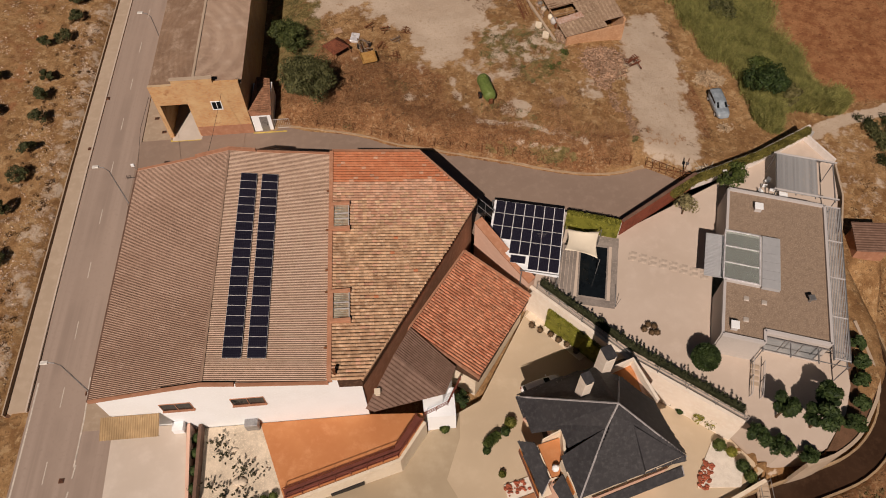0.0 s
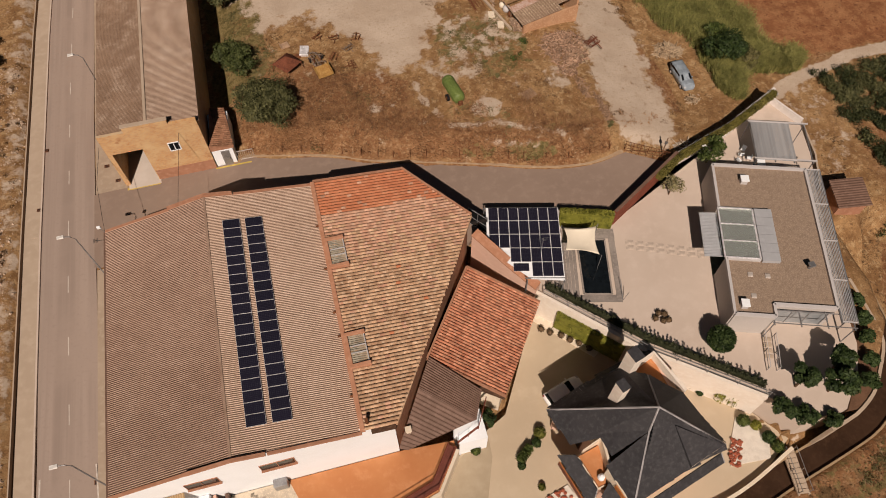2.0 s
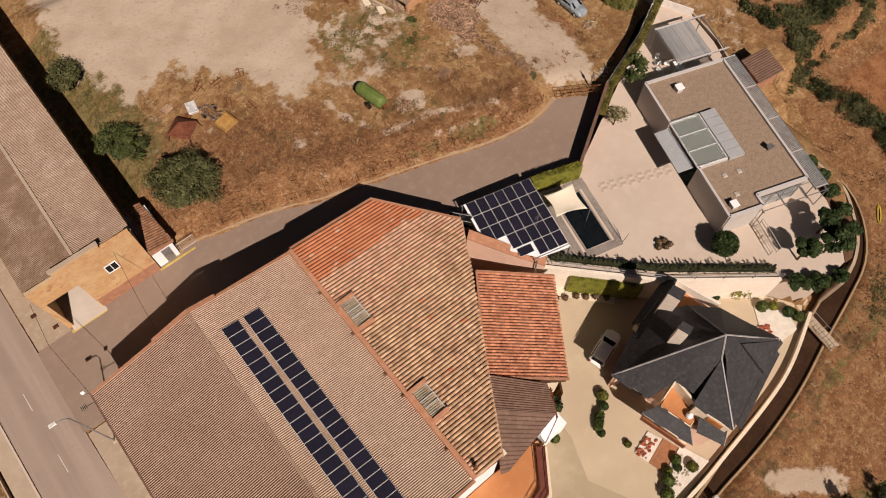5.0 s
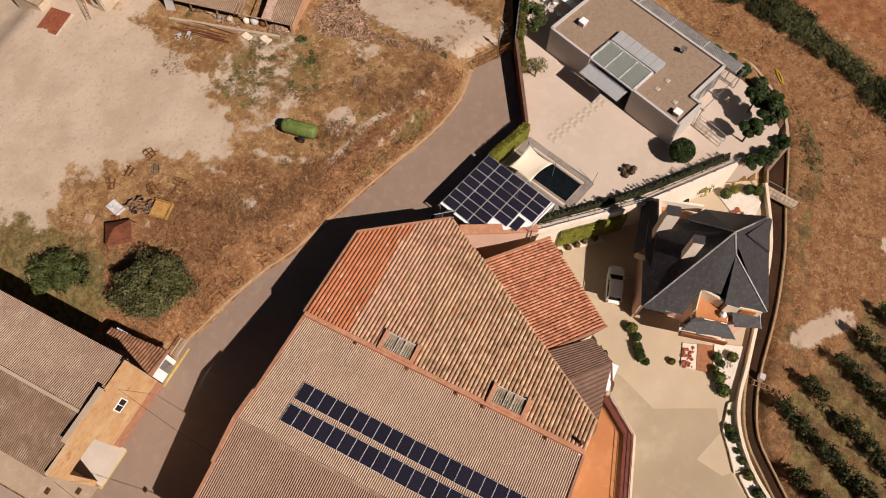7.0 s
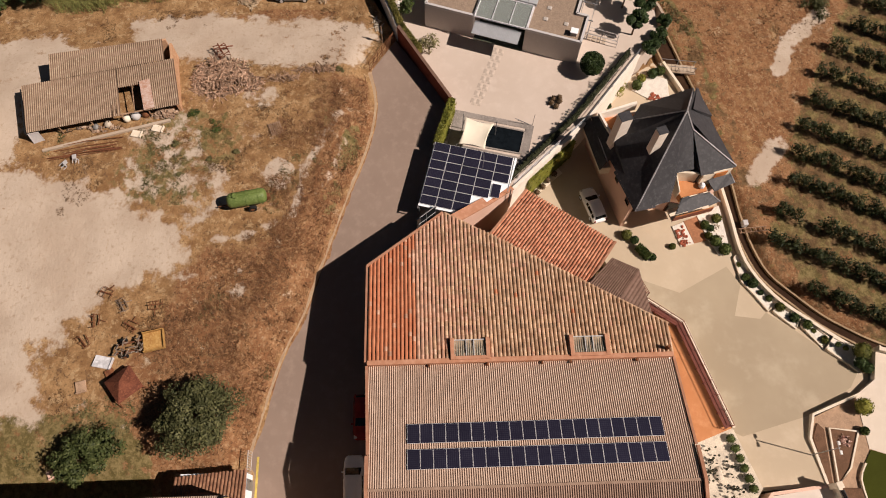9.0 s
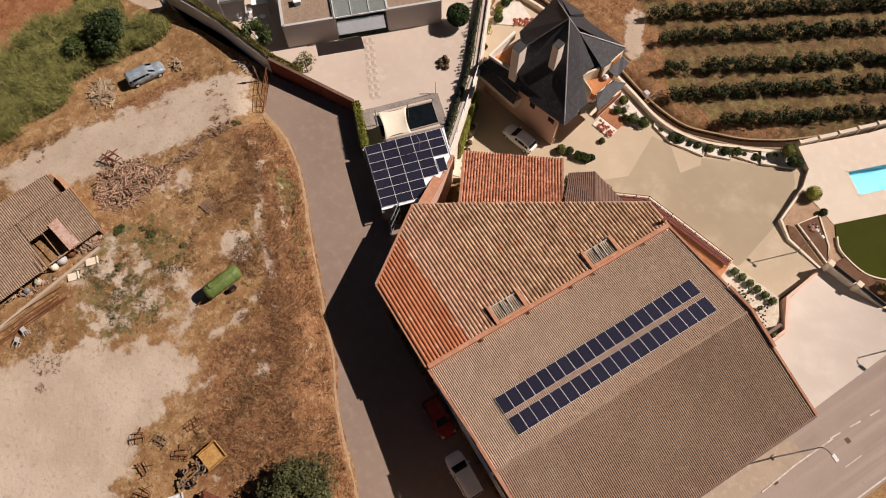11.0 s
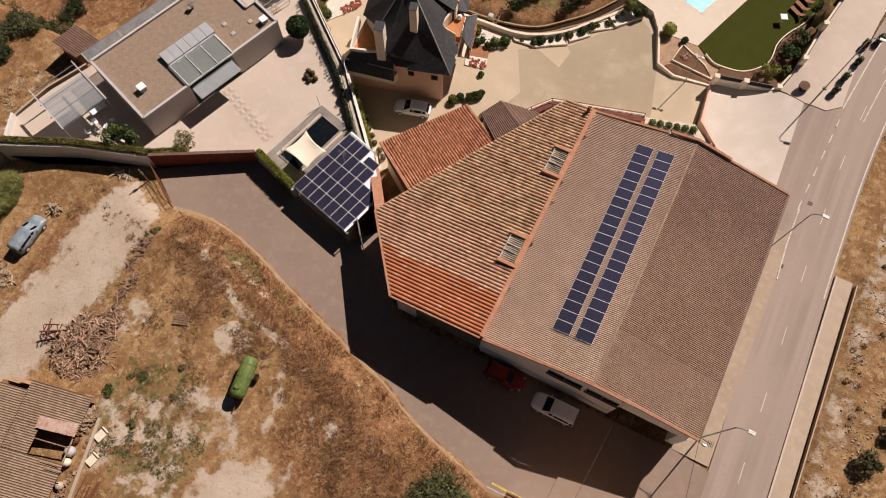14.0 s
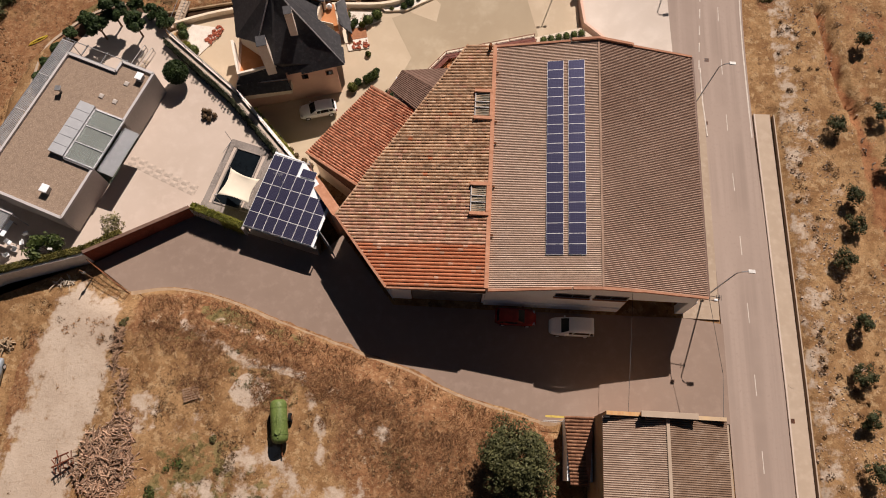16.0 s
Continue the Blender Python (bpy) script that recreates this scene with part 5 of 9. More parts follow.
def modern_house():
    ob = thing("modern_house", "grey flat-roofed modern house with gravel roof", "house")
    foot = [(0.1, 0.1), (6.2, 0.1), (6.2, 3.4), (12.2, 3.4), (12.2, 0.1), (17.9, 0.1), (17.9, 9.8), (1.4, 9.8), (1.4, 3.9), (0.1, 3.9)]
    for (p, q) in zip(foot, foot[1:] + foot[:1]):
        part("wall", banded([modxy(*p), modxy(*q)], 0.24, -0.6, 3.0), GREY_WALL, ob)
    bm = bmesh.new()
    prism(bm, [modxy(*p) for p in foot], 2.6, 3.02)
    bmesh.ops.triangulate(bm, faces=[f for f in bm.faces if len(f.verts) > 4])
    part("roof", bm, GRAVEL, ob, "brown gravel flat roof")
    for (p, q) in zip(foot, foot[1:] + foot[:1]):
        part("parapet", banded([modxy(*p), modxy(*q)], 0.27, 2.95, 3.3), PARAPET, ob)
    # glazed court with its bars and the white panels behind it
    g = part("glass_roof", plated([mod(6.25, 0.0, 3.32), mod(12.15, 0.0, 3.32), mod(12.15, 3.3, 3.36), mod(6.25, 3.3, 3.36)], 0.03), SKYGLASS, ob, "greenish glass roof over the court")
    g.visible_shadow = False
    for a in (6.25, 8.2, 10.2, 12.15):
        part("glazing_bar", banded([modxy(a, -0.1), modxy(a, 3.35)], 0.09, 3.28, 3.42), ALU, g)
    for b in (-0.08, 3.32):
        part("glazing_bar", banded([modxy(6.2, b), modxy(12.2, b)], 0.12, 3.25, 3.42), ALU, g)
    part("court_floor_slab", plated([mod(6.3, -0.1, -0.32), mod(12.1, -0.1, -0.32), mod(12.1, 3.3, -0.32), mod(6.3, 3.3, -0.32)], 0.1), COURT_GREEN, ob)
    for k in range(6):
        part("roof_panel", plated([mod(5.95 + k * 1.04, 3.5, 3.5), mod(6.95 + k * 1.04, 3.5, 3.5), mod(6.95 + k * 1.04, 5.2, 3.56), mod(5.95 + k * 1.04, 5.2, 3.56)], 0.4), CANOPY, ob, "pale blue-grey metal roof panel")
    # entrance canopy of louvres
    c = part("entrance_canopy", plated([mod(6.7, -1.75, 2.5), mod(12.0, -1.75, 2.5), mod(12.0, 0.0, 2.62), mod(6.7, 0.0, 2.62)], 0.06), CANOPY, ob, "ribbed metal entrance canopy")
    for k in range(30):
        a = 6.75 + k * 0.177
        part("rib", tubed([mod(a, -1.74, 2.53), mod(a, -0.02, 2.65)], 0.022, 4), CANOPY, c)
    # louvred shade along the back
    s = part("back_shade", banded([modxy(-0.1, 9.98), modxy(18.2, 9.98)], 0.1, 2.9, 3.1), STEEL, ob, "long louvred steel shade")
    part("outer_rail", banded([modxy(-0.1, 11.45), modxy(18.2, 11.45)], 0.08, 2.95, 3.08), STEEL, s)
    for k in range(5):
        part("crossbar", banded([modxy(0.1 + k * 4.5, 9.98), modxy(0.1 + k * 4.5, 11.45)], 0.08, 2.96, 3.09), PARAPET, s)
    for k in range(9):
        b = 10.12 + k * 0.155
        part("louvre", banded([modxy(0, b), modxy(18.1, b)], 0.09, 2.98, 3.03), LOUVRE, s)
    # roof fittings
    for a, b, h, w in ((1.1, 1.1, 0.55, 0.62), (15.9, 3.1, 0.6, 0.7)):
        p = part("roof_vent", boxed(-w / 2, -0.35, 0, w / 2, 0.35, h, 0.03), PARAPET, ob, "white roof vent box")
        p.matrix_basis = pose(*mod(a, b, 3.0), 0, 0, -18)
        part("cap", boxed(-w / 2 - 0.08, -0.42, h, w / 2 + 0.08, 0.42, h + 0.1, 0.02), WHITE, p)
    for a, b in ((4.55, 2.2), (4.5, 3.85), (2.2, 2.2)):
        p = part("roof_hatch", boxed(-0.25, -0.25, 0, 0.25, 0.25, 0.12, 0.03), HATCH, ob, "small milky roof hatch")
        p.matrix_basis = pose(*mod(a, b, 3.0), 0, 0, -20)
    p = part("flue", tubed([(0, 0, 0), (0, 0, 0.8)], 0.14, 8), STEEL, ob)
    p.matrix_basis = pose(*mod(5.7, 8.0, 3.0))
    part("cowl", boxed(-0.3, -0.3, 0.7, 0.3, 0.3, 0.85, 0.03), STEEL, p)
    # glazing towards the garden
    d = part("garden_window", banded([modxy(1.26, 4.4), modxy(1.26, 9.3)], 0.05, 0.0, 2.4), GARDEN_GLASS, ob, "pale grey garden window")
    for b in (4.4, 6.0, 7.6, 9.3):
        part("frame", banded([modxy(1.22, b - .04), modxy(1.22, b + .04)], 0.1, 0.0, 2.45), STEEL, d)
    part("entrance_glass", banded([modxy(6.4, 3.2), modxy(12.0, 3.2)], 0.05, -0.3, 2.4), DARK_GLASS, ob, "dark entrance glazing")


HATCH = surface("milky_hatch", (0.52, 0.47, 0.43), rough=0.5, big=1, fine=2, bump=0.0)
GARDEN_GLASS = surface("grey_garden_glass", (0.30, 0.32, 0.335), (0.26, 0.28, 0.295), (0.34, 0.36, 0.375), 0.15, 0.5, 1, 0.0)
COURT_GREEN = surface("court_floor_green", (0.14, 0.16, 0.115), (0.11, 0.125, 0.09), (0.18, 0.20, 0.15), rough=0.7, big=0.5, fine=2, bump=0.05)
modern_house()


def pergola(name, label, a0, a1, b0, b1, z, na, nb, zfoot=-0.4):
    ob = thing(name, label, "pergola")
    for a in (a0, a1):
        for b in (b0, b1):
            part("post", tubed([mod(a, b, zfoot), mod(a, b, z)], 0.06), STEEL, ob)
    for b in np.linspace(b0, b1, nb):
        part("beam", banded([modxy(a0 - .2, b), modxy(a1 + .2, b)], 0.09, z, z + 0.12), STEEL, ob)
    for a in np.linspace(a0, a1, na):
        part("beam", banded([modxy(a, b0 - .2), modxy(a, b1 + .2)], 0.07, z + 0.12, z + 0.2), STEEL, ob)
    return ob


pg = pergola("pergola", "open galvanised steel pergola in front of the house", -0.35, 1.0, 3.9, 11.3, 2.55, 2, 4)
pg = pergola("covered_pergola", "steel pergola with a ribbed grey roof over a terrace", 19.4, 24.7, 5.2, 11.2, 2.6, 2, 4)
for k in range(37):
    a = 19.32 + k * 0.148
    part("roof_slat", boxed(-0.055, 0, 0, 0.055, 4.2, 0.03), LOUVRE, pg).matrix_basis = pose(*mod(a, 5.2, 2.84), 0, 0, -109.3)
for a in (19.4, 24.7):
    part("rafter", banded([modxy(a, 4.9), modxy(a, 11.5)], 0.11, 2.88, 3.0), PARAPET, pg, "white painted rafter")
wg = thing("slatted_panel", "white slatted metal panel at the end of the yard wall", "fence panel")
for k in range(9):
    x, y = 60.2 + 0.1 * k, 28.1 - 0.1 * k
    part("slat", boxed(-0.05, -0.05, 0, 0.05, 0.05, 2.1), PARAPET, wg).matrix_basis = pose(x, y, -1.4)
part("rail", tubed([(60.2, 28.1, 0.5), (61.0, 27.3, 0.5)], 0.04, 5), PARAPET, wg)
part("rail", tubed([(60.2, 28.1, -0.9), (61.0, 27.3, -0.9)], 0.04, 5), PARAPET, wg)


def garden_chair(x, y, z, rz):
    ob = thing("garden_chair", "white metal garden chair on the terrace", "chair", pose(x, y, z, 0, 0, rz), "chairs on the terrace")
    part("seat", boxed(-.24, -.24, .42, .24, .24, .46, .01), WHITE, ob)
    part("backrest", boxed(-.24, .2, .48, .24, .24, .9, .01), WHITE, ob)
    for u in (-.21, .21):
        for v in (-.21, .21):
            part("leg", boxed(u - .02, v - .02, 0, u + .02, v + .02, .42), STEEL, ob)


for k, (a, b) in enumerate(((20.3, 4.7), (21.3, 4.5), (22.2, 4.8), (21.8, 5.7), (23.0, 5.2))):
    garden_chair(*mod(a, b, -0.4), 30 + 70 * k)


# ---- villa ----
def villa():
    ob = thing("villa", "peach villa with steep dark slate roof", "house")
    A, E1, PK = (21.4, -2.65, 1.15), (22.4, -6.2, 1.25), (28.5, -6.8, 8.3)
    Wp, B, Cc = (27.7, -7.95, 6.2), (25.0, -12.7, 3.6), (34.4, -10.05, 3.55)
    Q, D1, D2 = (30.3, -2.8, 4.1), (33.4, -4.6, 2.4), (27.3, -1.1, 1.05)
    Tt, Tl, W1 = (24.6, -6.75, 3.35), (22.3, -7.3, 1.95), (24.1, -9.1, 3.35)
    # storeys
    ground_floor = [(22.5, -2.8), (24.2, -3.3), (24.6, -6.6), (23.6, -10.4), (24.9, -12.2), (33.8, -9.7), (32.8, -0.1), (27.5, -1.5)]
    for p, q in zip(ground_floor, ground_floor[1:] + ground_floor[:1]):
        part("wall", banded([p, q], 0.3, -4.9, 1.0), PEACH, ob, "peach rendered wall")
    bm = bmesh.new()
    prism(bm, ground_floor, 0.2, 0.95)
    part("upper_floor", bm, TERRACOTTA, ob, "terracotta floor of the roof terraces")
    upper = [(24.7, -6.95), (24.5, -9.2), (25.3, -12.2), (33.8, -9.8), (33.0, -4.8), (30.2, -3.0), (27.9, -1.9), (22.6, -3.0)]
    heights = [(3.2, 3.2), (3.2, 3.5), (3.4, 3.4), (3.3, 2.3), (2.2, 4.1), (4.1, 2.0), (1.5, 1.2), (1.2, 3.0)]
    for p, q, hh in zip(upper, upper[1:] + upper[:1], heights):
        part("wall", banded([p, q], 0.22, 0.8, list(hh)), CREAM, ob, "cream upper wall")
    # roof faces
    for pts in ([A, E1, Tt, (24.95, -8.45, 3.2), Wp, PK], [A, PK, Q, (28.7, -1.1, 2.9), D2], [PK, Cc, D1, Q], [B, Cc, PK, Wp], [Wp, W1, B]):
        slate_face(ob, pts)
    for pts in ((A, PK), (PK, Cc), (PK, Wp), (Wp, B), (PK, Q), (A, E1)):
        part("ridge_strip", tubed([Vector(p) + Vector((0, 0, 0.05)) for p in pts], 0.04 if pts == (A, E1) else 0.08, 5), ZINC, ob)
    part("gable_wall", banded([(24.3, -9.1), (27.2, -8.1)], 0.08, [1.0, 4.0], [3.1, 5.4]), SLATE, ob)
    # raised dormer on the face towards the canal
    apex = Vector(PK) + 0.272 * (Vector(Cc) - Vector(PK)) + 0.085 * (Vector(B) - Vector(PK))
    ea, eb, up = Vector(B).lerp(Vector(Cc), 0.6), Vector(B).lerp(Vector(Cc), 0.96), Vector((0, 0, 0.6))
    part("dormer_roof", plated([tuple(apex + Vector((0, 0, .06))), tuple(ea + up), tuple(eb + up)], 0.05), SLATE, ob)
    part("dormer_cheek", plated([tuple(apex), tuple(ea), tuple(ea + up)], 0.05), SLATE, ob)
    part("dormer_front", plated([tuple(ea), tuple(eb), tuple(eb + up * .9), tuple(ea + up * .9)], 0.06), CREAM, ob)
    bm = bmesh.new()
    prism(bm, [(22.6, -7.4), (24.65, -6.9), (24.45, -9.2), (24.0, -10.1), (23.35, -10.2)], 0.6, 1.6)
    part("small_terrace_floor", bm, TERRACOTTA, ob, "terracotta floor of the small terrace")
    # lower slate skirts, walls of the small terrace
    for q in ([(20.95, -6.7, 1.1), (22.35, -11.6, 1.0), (23.2, -10.35, 1.5), Tl], [(23.3, -11.0, 1.5), (24.3, -13.3, 1.35), (25.1, -12.6, 2.2), (24.2, -10.2, 2.1)],
              [(27.6, -0.72, 0.6), (33.1, 0.37, 0.6), (32.35, -0.3, 1.9), (28.0, -1.75, 1.9)], [(27.25, -0.12, -0.55), (33.15, 1.15, -0.55), (33.1, 0.42, 0.5), (27.6, -0.66, 0.5)], [(26.2, -12.7, 2.3), (34.3, -10.4, 2.3), (34.5, -11.1, 1.6), (26.4, -13.3, 1.6)]):
        slate_face(ob, q)
        part("ridge_strip", tubed([Vector(q[1]) + Vector((0, 0, .03)), Vector(q[2]) + Vector((0, 0, .03))], 0.05, 5), ZINC, ob)
    part("terrace_wall", banded([(23.0, -7.15), Tt[:2]], 0.1, 0.8, [2.2, 3.2]), CREAM, ob)
    part("terrace_wall", banded([(22.5, -7.5), (23.3, -10.3), (24.0, -10.2)], 0.1, 0.8, [1.75, 1.4, 1.4]), CREAM, ob)
    part("parapet", banded([(28.2, -1.8), (32.6, -0.25), (33.9, -4.4)], 0.3, 0.9, 2.1), CREAM_LIGHT, ob)
    part("gutter", tubed([(27.55, -0.78, 0.62), (33.12, 0.31, 0.62)], 0.07, 6), ZINC, ob)
    # closed gallery under the slate skirts
    bm = bmesh.new()
    prism(bm, [(27.45, -1.45), (27.4, -0.4), (32.8, 0.8), (32.8, -0.1)], -1.7, -0.5)
    part("gallery", bm, CREAM, ob, "cream closed gallery under the slate skirt")
    w = part("wing_front", banded([(24.2, -9.35), (25.0, -12.45)], 0.2, 0.9, 3.3), CREAM, ob, "cream dormer front with shutters")
    part("shutter", banded([(24.5, -10.7), (24.85, -12.0)], 0.3, 2.3, 3.1), WOOD_ORANGE, w, "orange wooden shutters")
    v = part("terrace_urn", tubed([(0, 0, 0), (0, 0, .2), (0, 0, .5), (0, 0, .7)], [.15, .32, .3, .12], 10), WHITE, ob, "white rounded urn on the terrace wall")
    v.matrix_basis = pose(23.75, -9.6, 1.6)
    for x, y, z0, z1, s in ((26.6, -4.25, 3.4, 7.5, 0.4), (29.25, -1.45, 1.0, 6.0, 0.5)):
        c = part("chimney", boxed(-s, -s * 1.2, 0, s, s * 1.2, z1 - z0, 0.02), CREAM_LIGHT, ob, "cream rendered chimney")
        c.matrix_basis = pose(x, y, z0, 0, 0, 16)
        rim = bmesh.new()
        w, d, t0, t1 = s, s * 1.2, z1 - z0, z1 - z0 + .42
        for u0, v0, u1, v1 in ((-w, -d, -w + .1, d), (w - .1, -d, w, d)):
            box(rim, u0, v0, t0, u1, v1, t1, .01)
        box(rim, -w + .1, d - .1, t0, w - .1, d, t1 - .05)
        part("rim", rim, CREAM_LIGHT, c)
        part("flue", boxed(-w + .12, -d + .04, t0, w - .12, d - .12, t0 + .05), BLACK, c, "black open flue")
        part("cap", boxed(-w - .03, -d - .03, t1, w + .03, d + .03, t1 + .05, .01), SLATE, c, "thin slate chimney cap")
    # porch balcony over the garden door, windows and door
    bal = part("balcony", boxed(-2.2, -0.7, -0.2, 2.2, 0.7, 0.0, 0.02), CREAM, ob, "cream balcony with a wooden railing")
    bal.matrix_basis = pose(22.35, -9.0, -0.9, 0, 0, -76)
    part("handrail", tubed([(-2.15, -0.65, 0.95), (2.15, -0.65, 0.95)], 0.05), WOOD_ORANGE, bal)
    part("front", boxed(-2.2, -0.7, 0.004, 2.2, -0.6, 0.75, 0.01), WOOD_DARK, bal)
    def pane(p, q, z0, z1, lab):
        w = part("window", banded([p, q], 0.36, z0, z1), WOOD_DARK, ob, lab)
        a, b = Vector(p), Vector(q)
        part("pane", banded([tuple(a.lerp(b, .08)), tuple(a.lerp(b, .92))], 0.40, z0 + .12, z1 - .12), DARK_GLASS, w)
    pane((22.9, -2.70), (23.7, -2.49), -0.7, 0.2, "brown framed window")
    pane((25.6, -1.99), (26.3, -1.81), -0.7, 0.2, "brown framed window")
    pane((24.28, -4.0), (24.45, -5.5), -4.5, -2.2, "dark porch doorway")
    pane((24.35, -7.6), (23.85, -9.6), -4.5, -2.3, "dark garden door")


WOOD_ORANGE = surface("orange_varnished_wood", (0.45, 0.17, 0.05), rough=0.6, big=1, fine=6, bump=0.1)
WOOD_DARK = surface("brown_painted_wood", (0.17, 0.055, 0.03), rough=0.6, big=1, fine=6, bump=0.1)


def slate_face(ob, pts):
    """A roof face laid in slate courses: thin overlapping strips, each split into slates."""
    rnd = random.Random(len(pts) * 7 + int(pts[0][0] * 10))
    P = [Vector(p) for p in pts]
    n = (P[1] - P[0]).cross(P[2] - P[0])
    if len(P) > 3:
        n = (P[2] - P[0]).cross(P[3] - P[1])
    n.normalize()
    if n.z < 0:
        n = -n
    c = sum(P, Vector()) / len(P)
    u = Vector((-n.y, n.x, 0)).normalized()
    v = n.cross(u)
    poly = [((p - c).dot(u), (p - c).dot(v)) for p in P]
    bm = bmesh.new()
    plate(bm, pts, 0.12)
    ys = [p[1] for p in poly]
    y = min(ys) + 0.02
    H = 0.26
    verts, faces = [], []
    while y < max(ys) - 0.05:
        ym = min(y + H / 2, max(ys) - 0.02)
        for a, b in clip_span(poly, ym):
            x = a
            while x < b - 0.05:
                e = min(x + rnd.uniform(0.34, 0.5), b)
                k = len(verts)
                h = rnd.uniform(0.012, 0.02)
                for xx, yy, hh in ((x + .004, y, h), (e - .004, y, h), (e - .004, min(y + H, max(ys)), 0.008), (x + .004, min(y + H, max(ys)), 0.008)):
                    verts.append(tuple(c + u * xx + v * yy + n * hh))
                faces.append((k, k + 1, k + 2, k + 3))
                x = e
        y += H
    base = part("roof_slope", bm, SLATE, ob)
    tagged(link_mesh("slate_cover", verts, faces, SLATE, base), kind="stuff")


villa()


# ---- barn, hut, shed ----
def barn():
    ob = thing("brick_barn", "long orange brick barn with fibre-cement roof", "barn")
    L, R_, y0, y1 = -15.1, -5.1, 34.0, 96.0
    def zf(x, y):
        return 8.3 - 0.16 * abs(x + 10.1)
    for a, b, z0, z1 in ((L, -14.6, -0.2, 7.6), (-11.5, R_, -0.2, 7.6)):
        part("front_wall", boxed(a, y0, z0, b, y0 + 0.3, z1), BRICK, ob, "orange brick front wall")
    part("front_wall", boxed(-14.6, y0, 5.2, -11.5, y0 + 0.3, 7.6), BRICK, ob, "orange brick front wall")
    part("front_wall", boxed(-12.4, y0 - 0.02, 7.6, -7.9, y0 + 0.3, 8.75), BRICK, ob, "raised brick parapet")
    part("front_wall", boxed(L, y0 - 0.02, 7.6, -12.4, y0 + 0.3, 8.05), BRICK, ob, "raised brick parapet")
    part("front_wall", boxed(-7.9, y0 - 0.02, 7.6, R_, y0 + 0.3, 8.1), BRICK, ob, "raised brick parapet")
    part("coping", boxed(-12.5, y0 - 0.1, 8.75, -7.8, y0 + 0.4, 8.85, 0.02), KERB, ob)
    part("brick_base", boxed(-11.4, y0 - 0.05, -0.2, R_, y0 - 0.004, 1.5), TILE_TRIM, ob, "reddish brick base course")
    part("wall", boxed(L, y0 + 0.3, -0.2, L + 0.3, y1, 7.3), BRICK, ob)
    part("wall", boxed(R_ - 0.3, y0 + 0.3, -0.2, R_, y1, 7.3), BRICK, ob)
    part("wall", boxed(L, y1, -0.2, R_, y1 + 0.3, 7.3), BRICK, ob)
    part("inner_wall", boxed(L + 0.3, y0 + 9, -0.2, -11.3, y0 + 9.2, 5.2), GREY_WALL, ob)
    part("inner_floor", boxed(L + 0.3, y0 - 0.6, -0.4, -11.3, y0 + 9, 0.06), DRIVE, ob, "pale concrete barn floor")
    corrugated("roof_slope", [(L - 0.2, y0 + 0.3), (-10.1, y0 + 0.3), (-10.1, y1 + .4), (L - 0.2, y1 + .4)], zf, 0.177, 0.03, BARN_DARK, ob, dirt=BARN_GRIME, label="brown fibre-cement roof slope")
    corrugated("roof_slope", [(-10.1, y0 + 0.3), (R_ + 0.2, y0 + 0.3), (R_ + 0.2, y1 + .4), (-10.1, y1 + .4)], zf, 0.177, 0.03, BARN_TAN, ob, dirt=SHEET_GRIME_SHADE, label="tan fibre-cement roof slope")
    part("ridge_cap", boxed(-10.25, y0 + 0.35, 8.3, -9.95, y1, 8.4, 0.03), KERB, ob)
    w = part("window", boxed(-8.8, y0 - 0.03, 4.2, -7.8, y0 + 0.05, 5.3), DARK_GLASS, ob, "small two-pane window")
    bm = bmesh.new()
    for a, b, c, d in ((-8.9, 4.1, -7.7, 4.2), (-8.9, 5.3, -7.7, 5.4), (-8.9, 4.2, -8.8, 5.3), (-7.8, 4.2, -7.7, 5.3), (-8.34, 4.2, -8.26, 5.3)):
        box(bm, a, y0 - 0.07, b, c, y0 - 0.01, d)
    part("window_frame", bm, WHITE, w)
    part("door_sill", boxed(-15.0, y0 - 0.7, -0.1, -11.4, y0 - 0.35, 0.045), YELLOW, ob, "yellow painted door sill")
    for x, z in ((-8.0, 8.0), (-5.2, 7.6)):
        part("rain_hopper", boxed(x - 0.2, y0 + 0.28, z, x + 0.2, y0 + 0.55, z + 0.4, 0.03), BLACK, ob)


barn()


def hut():
    ob = thing("white_hut", "small white hut with a clay tile roof", "hut")
    part("wall", boxed(-5.0, 34.2, -0.2, -2.75, 39.6, 2.75), WHITE, ob)
    bm = bmesh.new()
    prism(bm, [(-5.05, 34.1), (-2.55, 34.1), (-3.1, 40.0), (-4.6, 40.0)], 2.6, lambda x, y: 3.35 - 0.2 * (x + 5))
    part("roof_deck", bm, TILE_TRIM, ob)
    tiles("roof_tiles", [(-5.1, 34.0), (-2.5, 34.0), (-3.05, 40.1), (-4.5, 40.1), (-4.2, 37)], lambda x, y: 3.4 - 0.2 * (x + 5), 0.3, 0.4, HUT_TILE, ob, "brown clay tiles", 5, 0.015)
    d = part("door", boxed(-4.1, 34.12, -0.1, -3.2, 34.22, 2.3), STEEL, ob, "grey metal door")
    part("handle", boxed(-3.36, 34.06, 1.0, -3.3, 34.12, 1.2), BLACK, d)
    g = thing("side_gate", "low grey metal gate beside the hut", "gate", pose(-1.7, 34.4, 0.0))
    bm = bmesh.new()
    for z in (0.1, 1.5):
        tube(bm, [(-0.9, 0, z), (0.9, 0, z)], 0.04)
    for k in range(9):
        tube(bm, [(-0.9 + k * .225, 0, 0.1), (-0.9 + k * .225, 0, 1.5)], 0.02, 4)
    part("frame", bm, GREY_WALL, g)
    tagged(part("yellow_line", boxed(-5.2, 33.75, -0.02, -1.2, 33.95, 0.034), YELLOW, None), "yellow painted kerb line before the hut", "road marking", "", "structure")


hut()


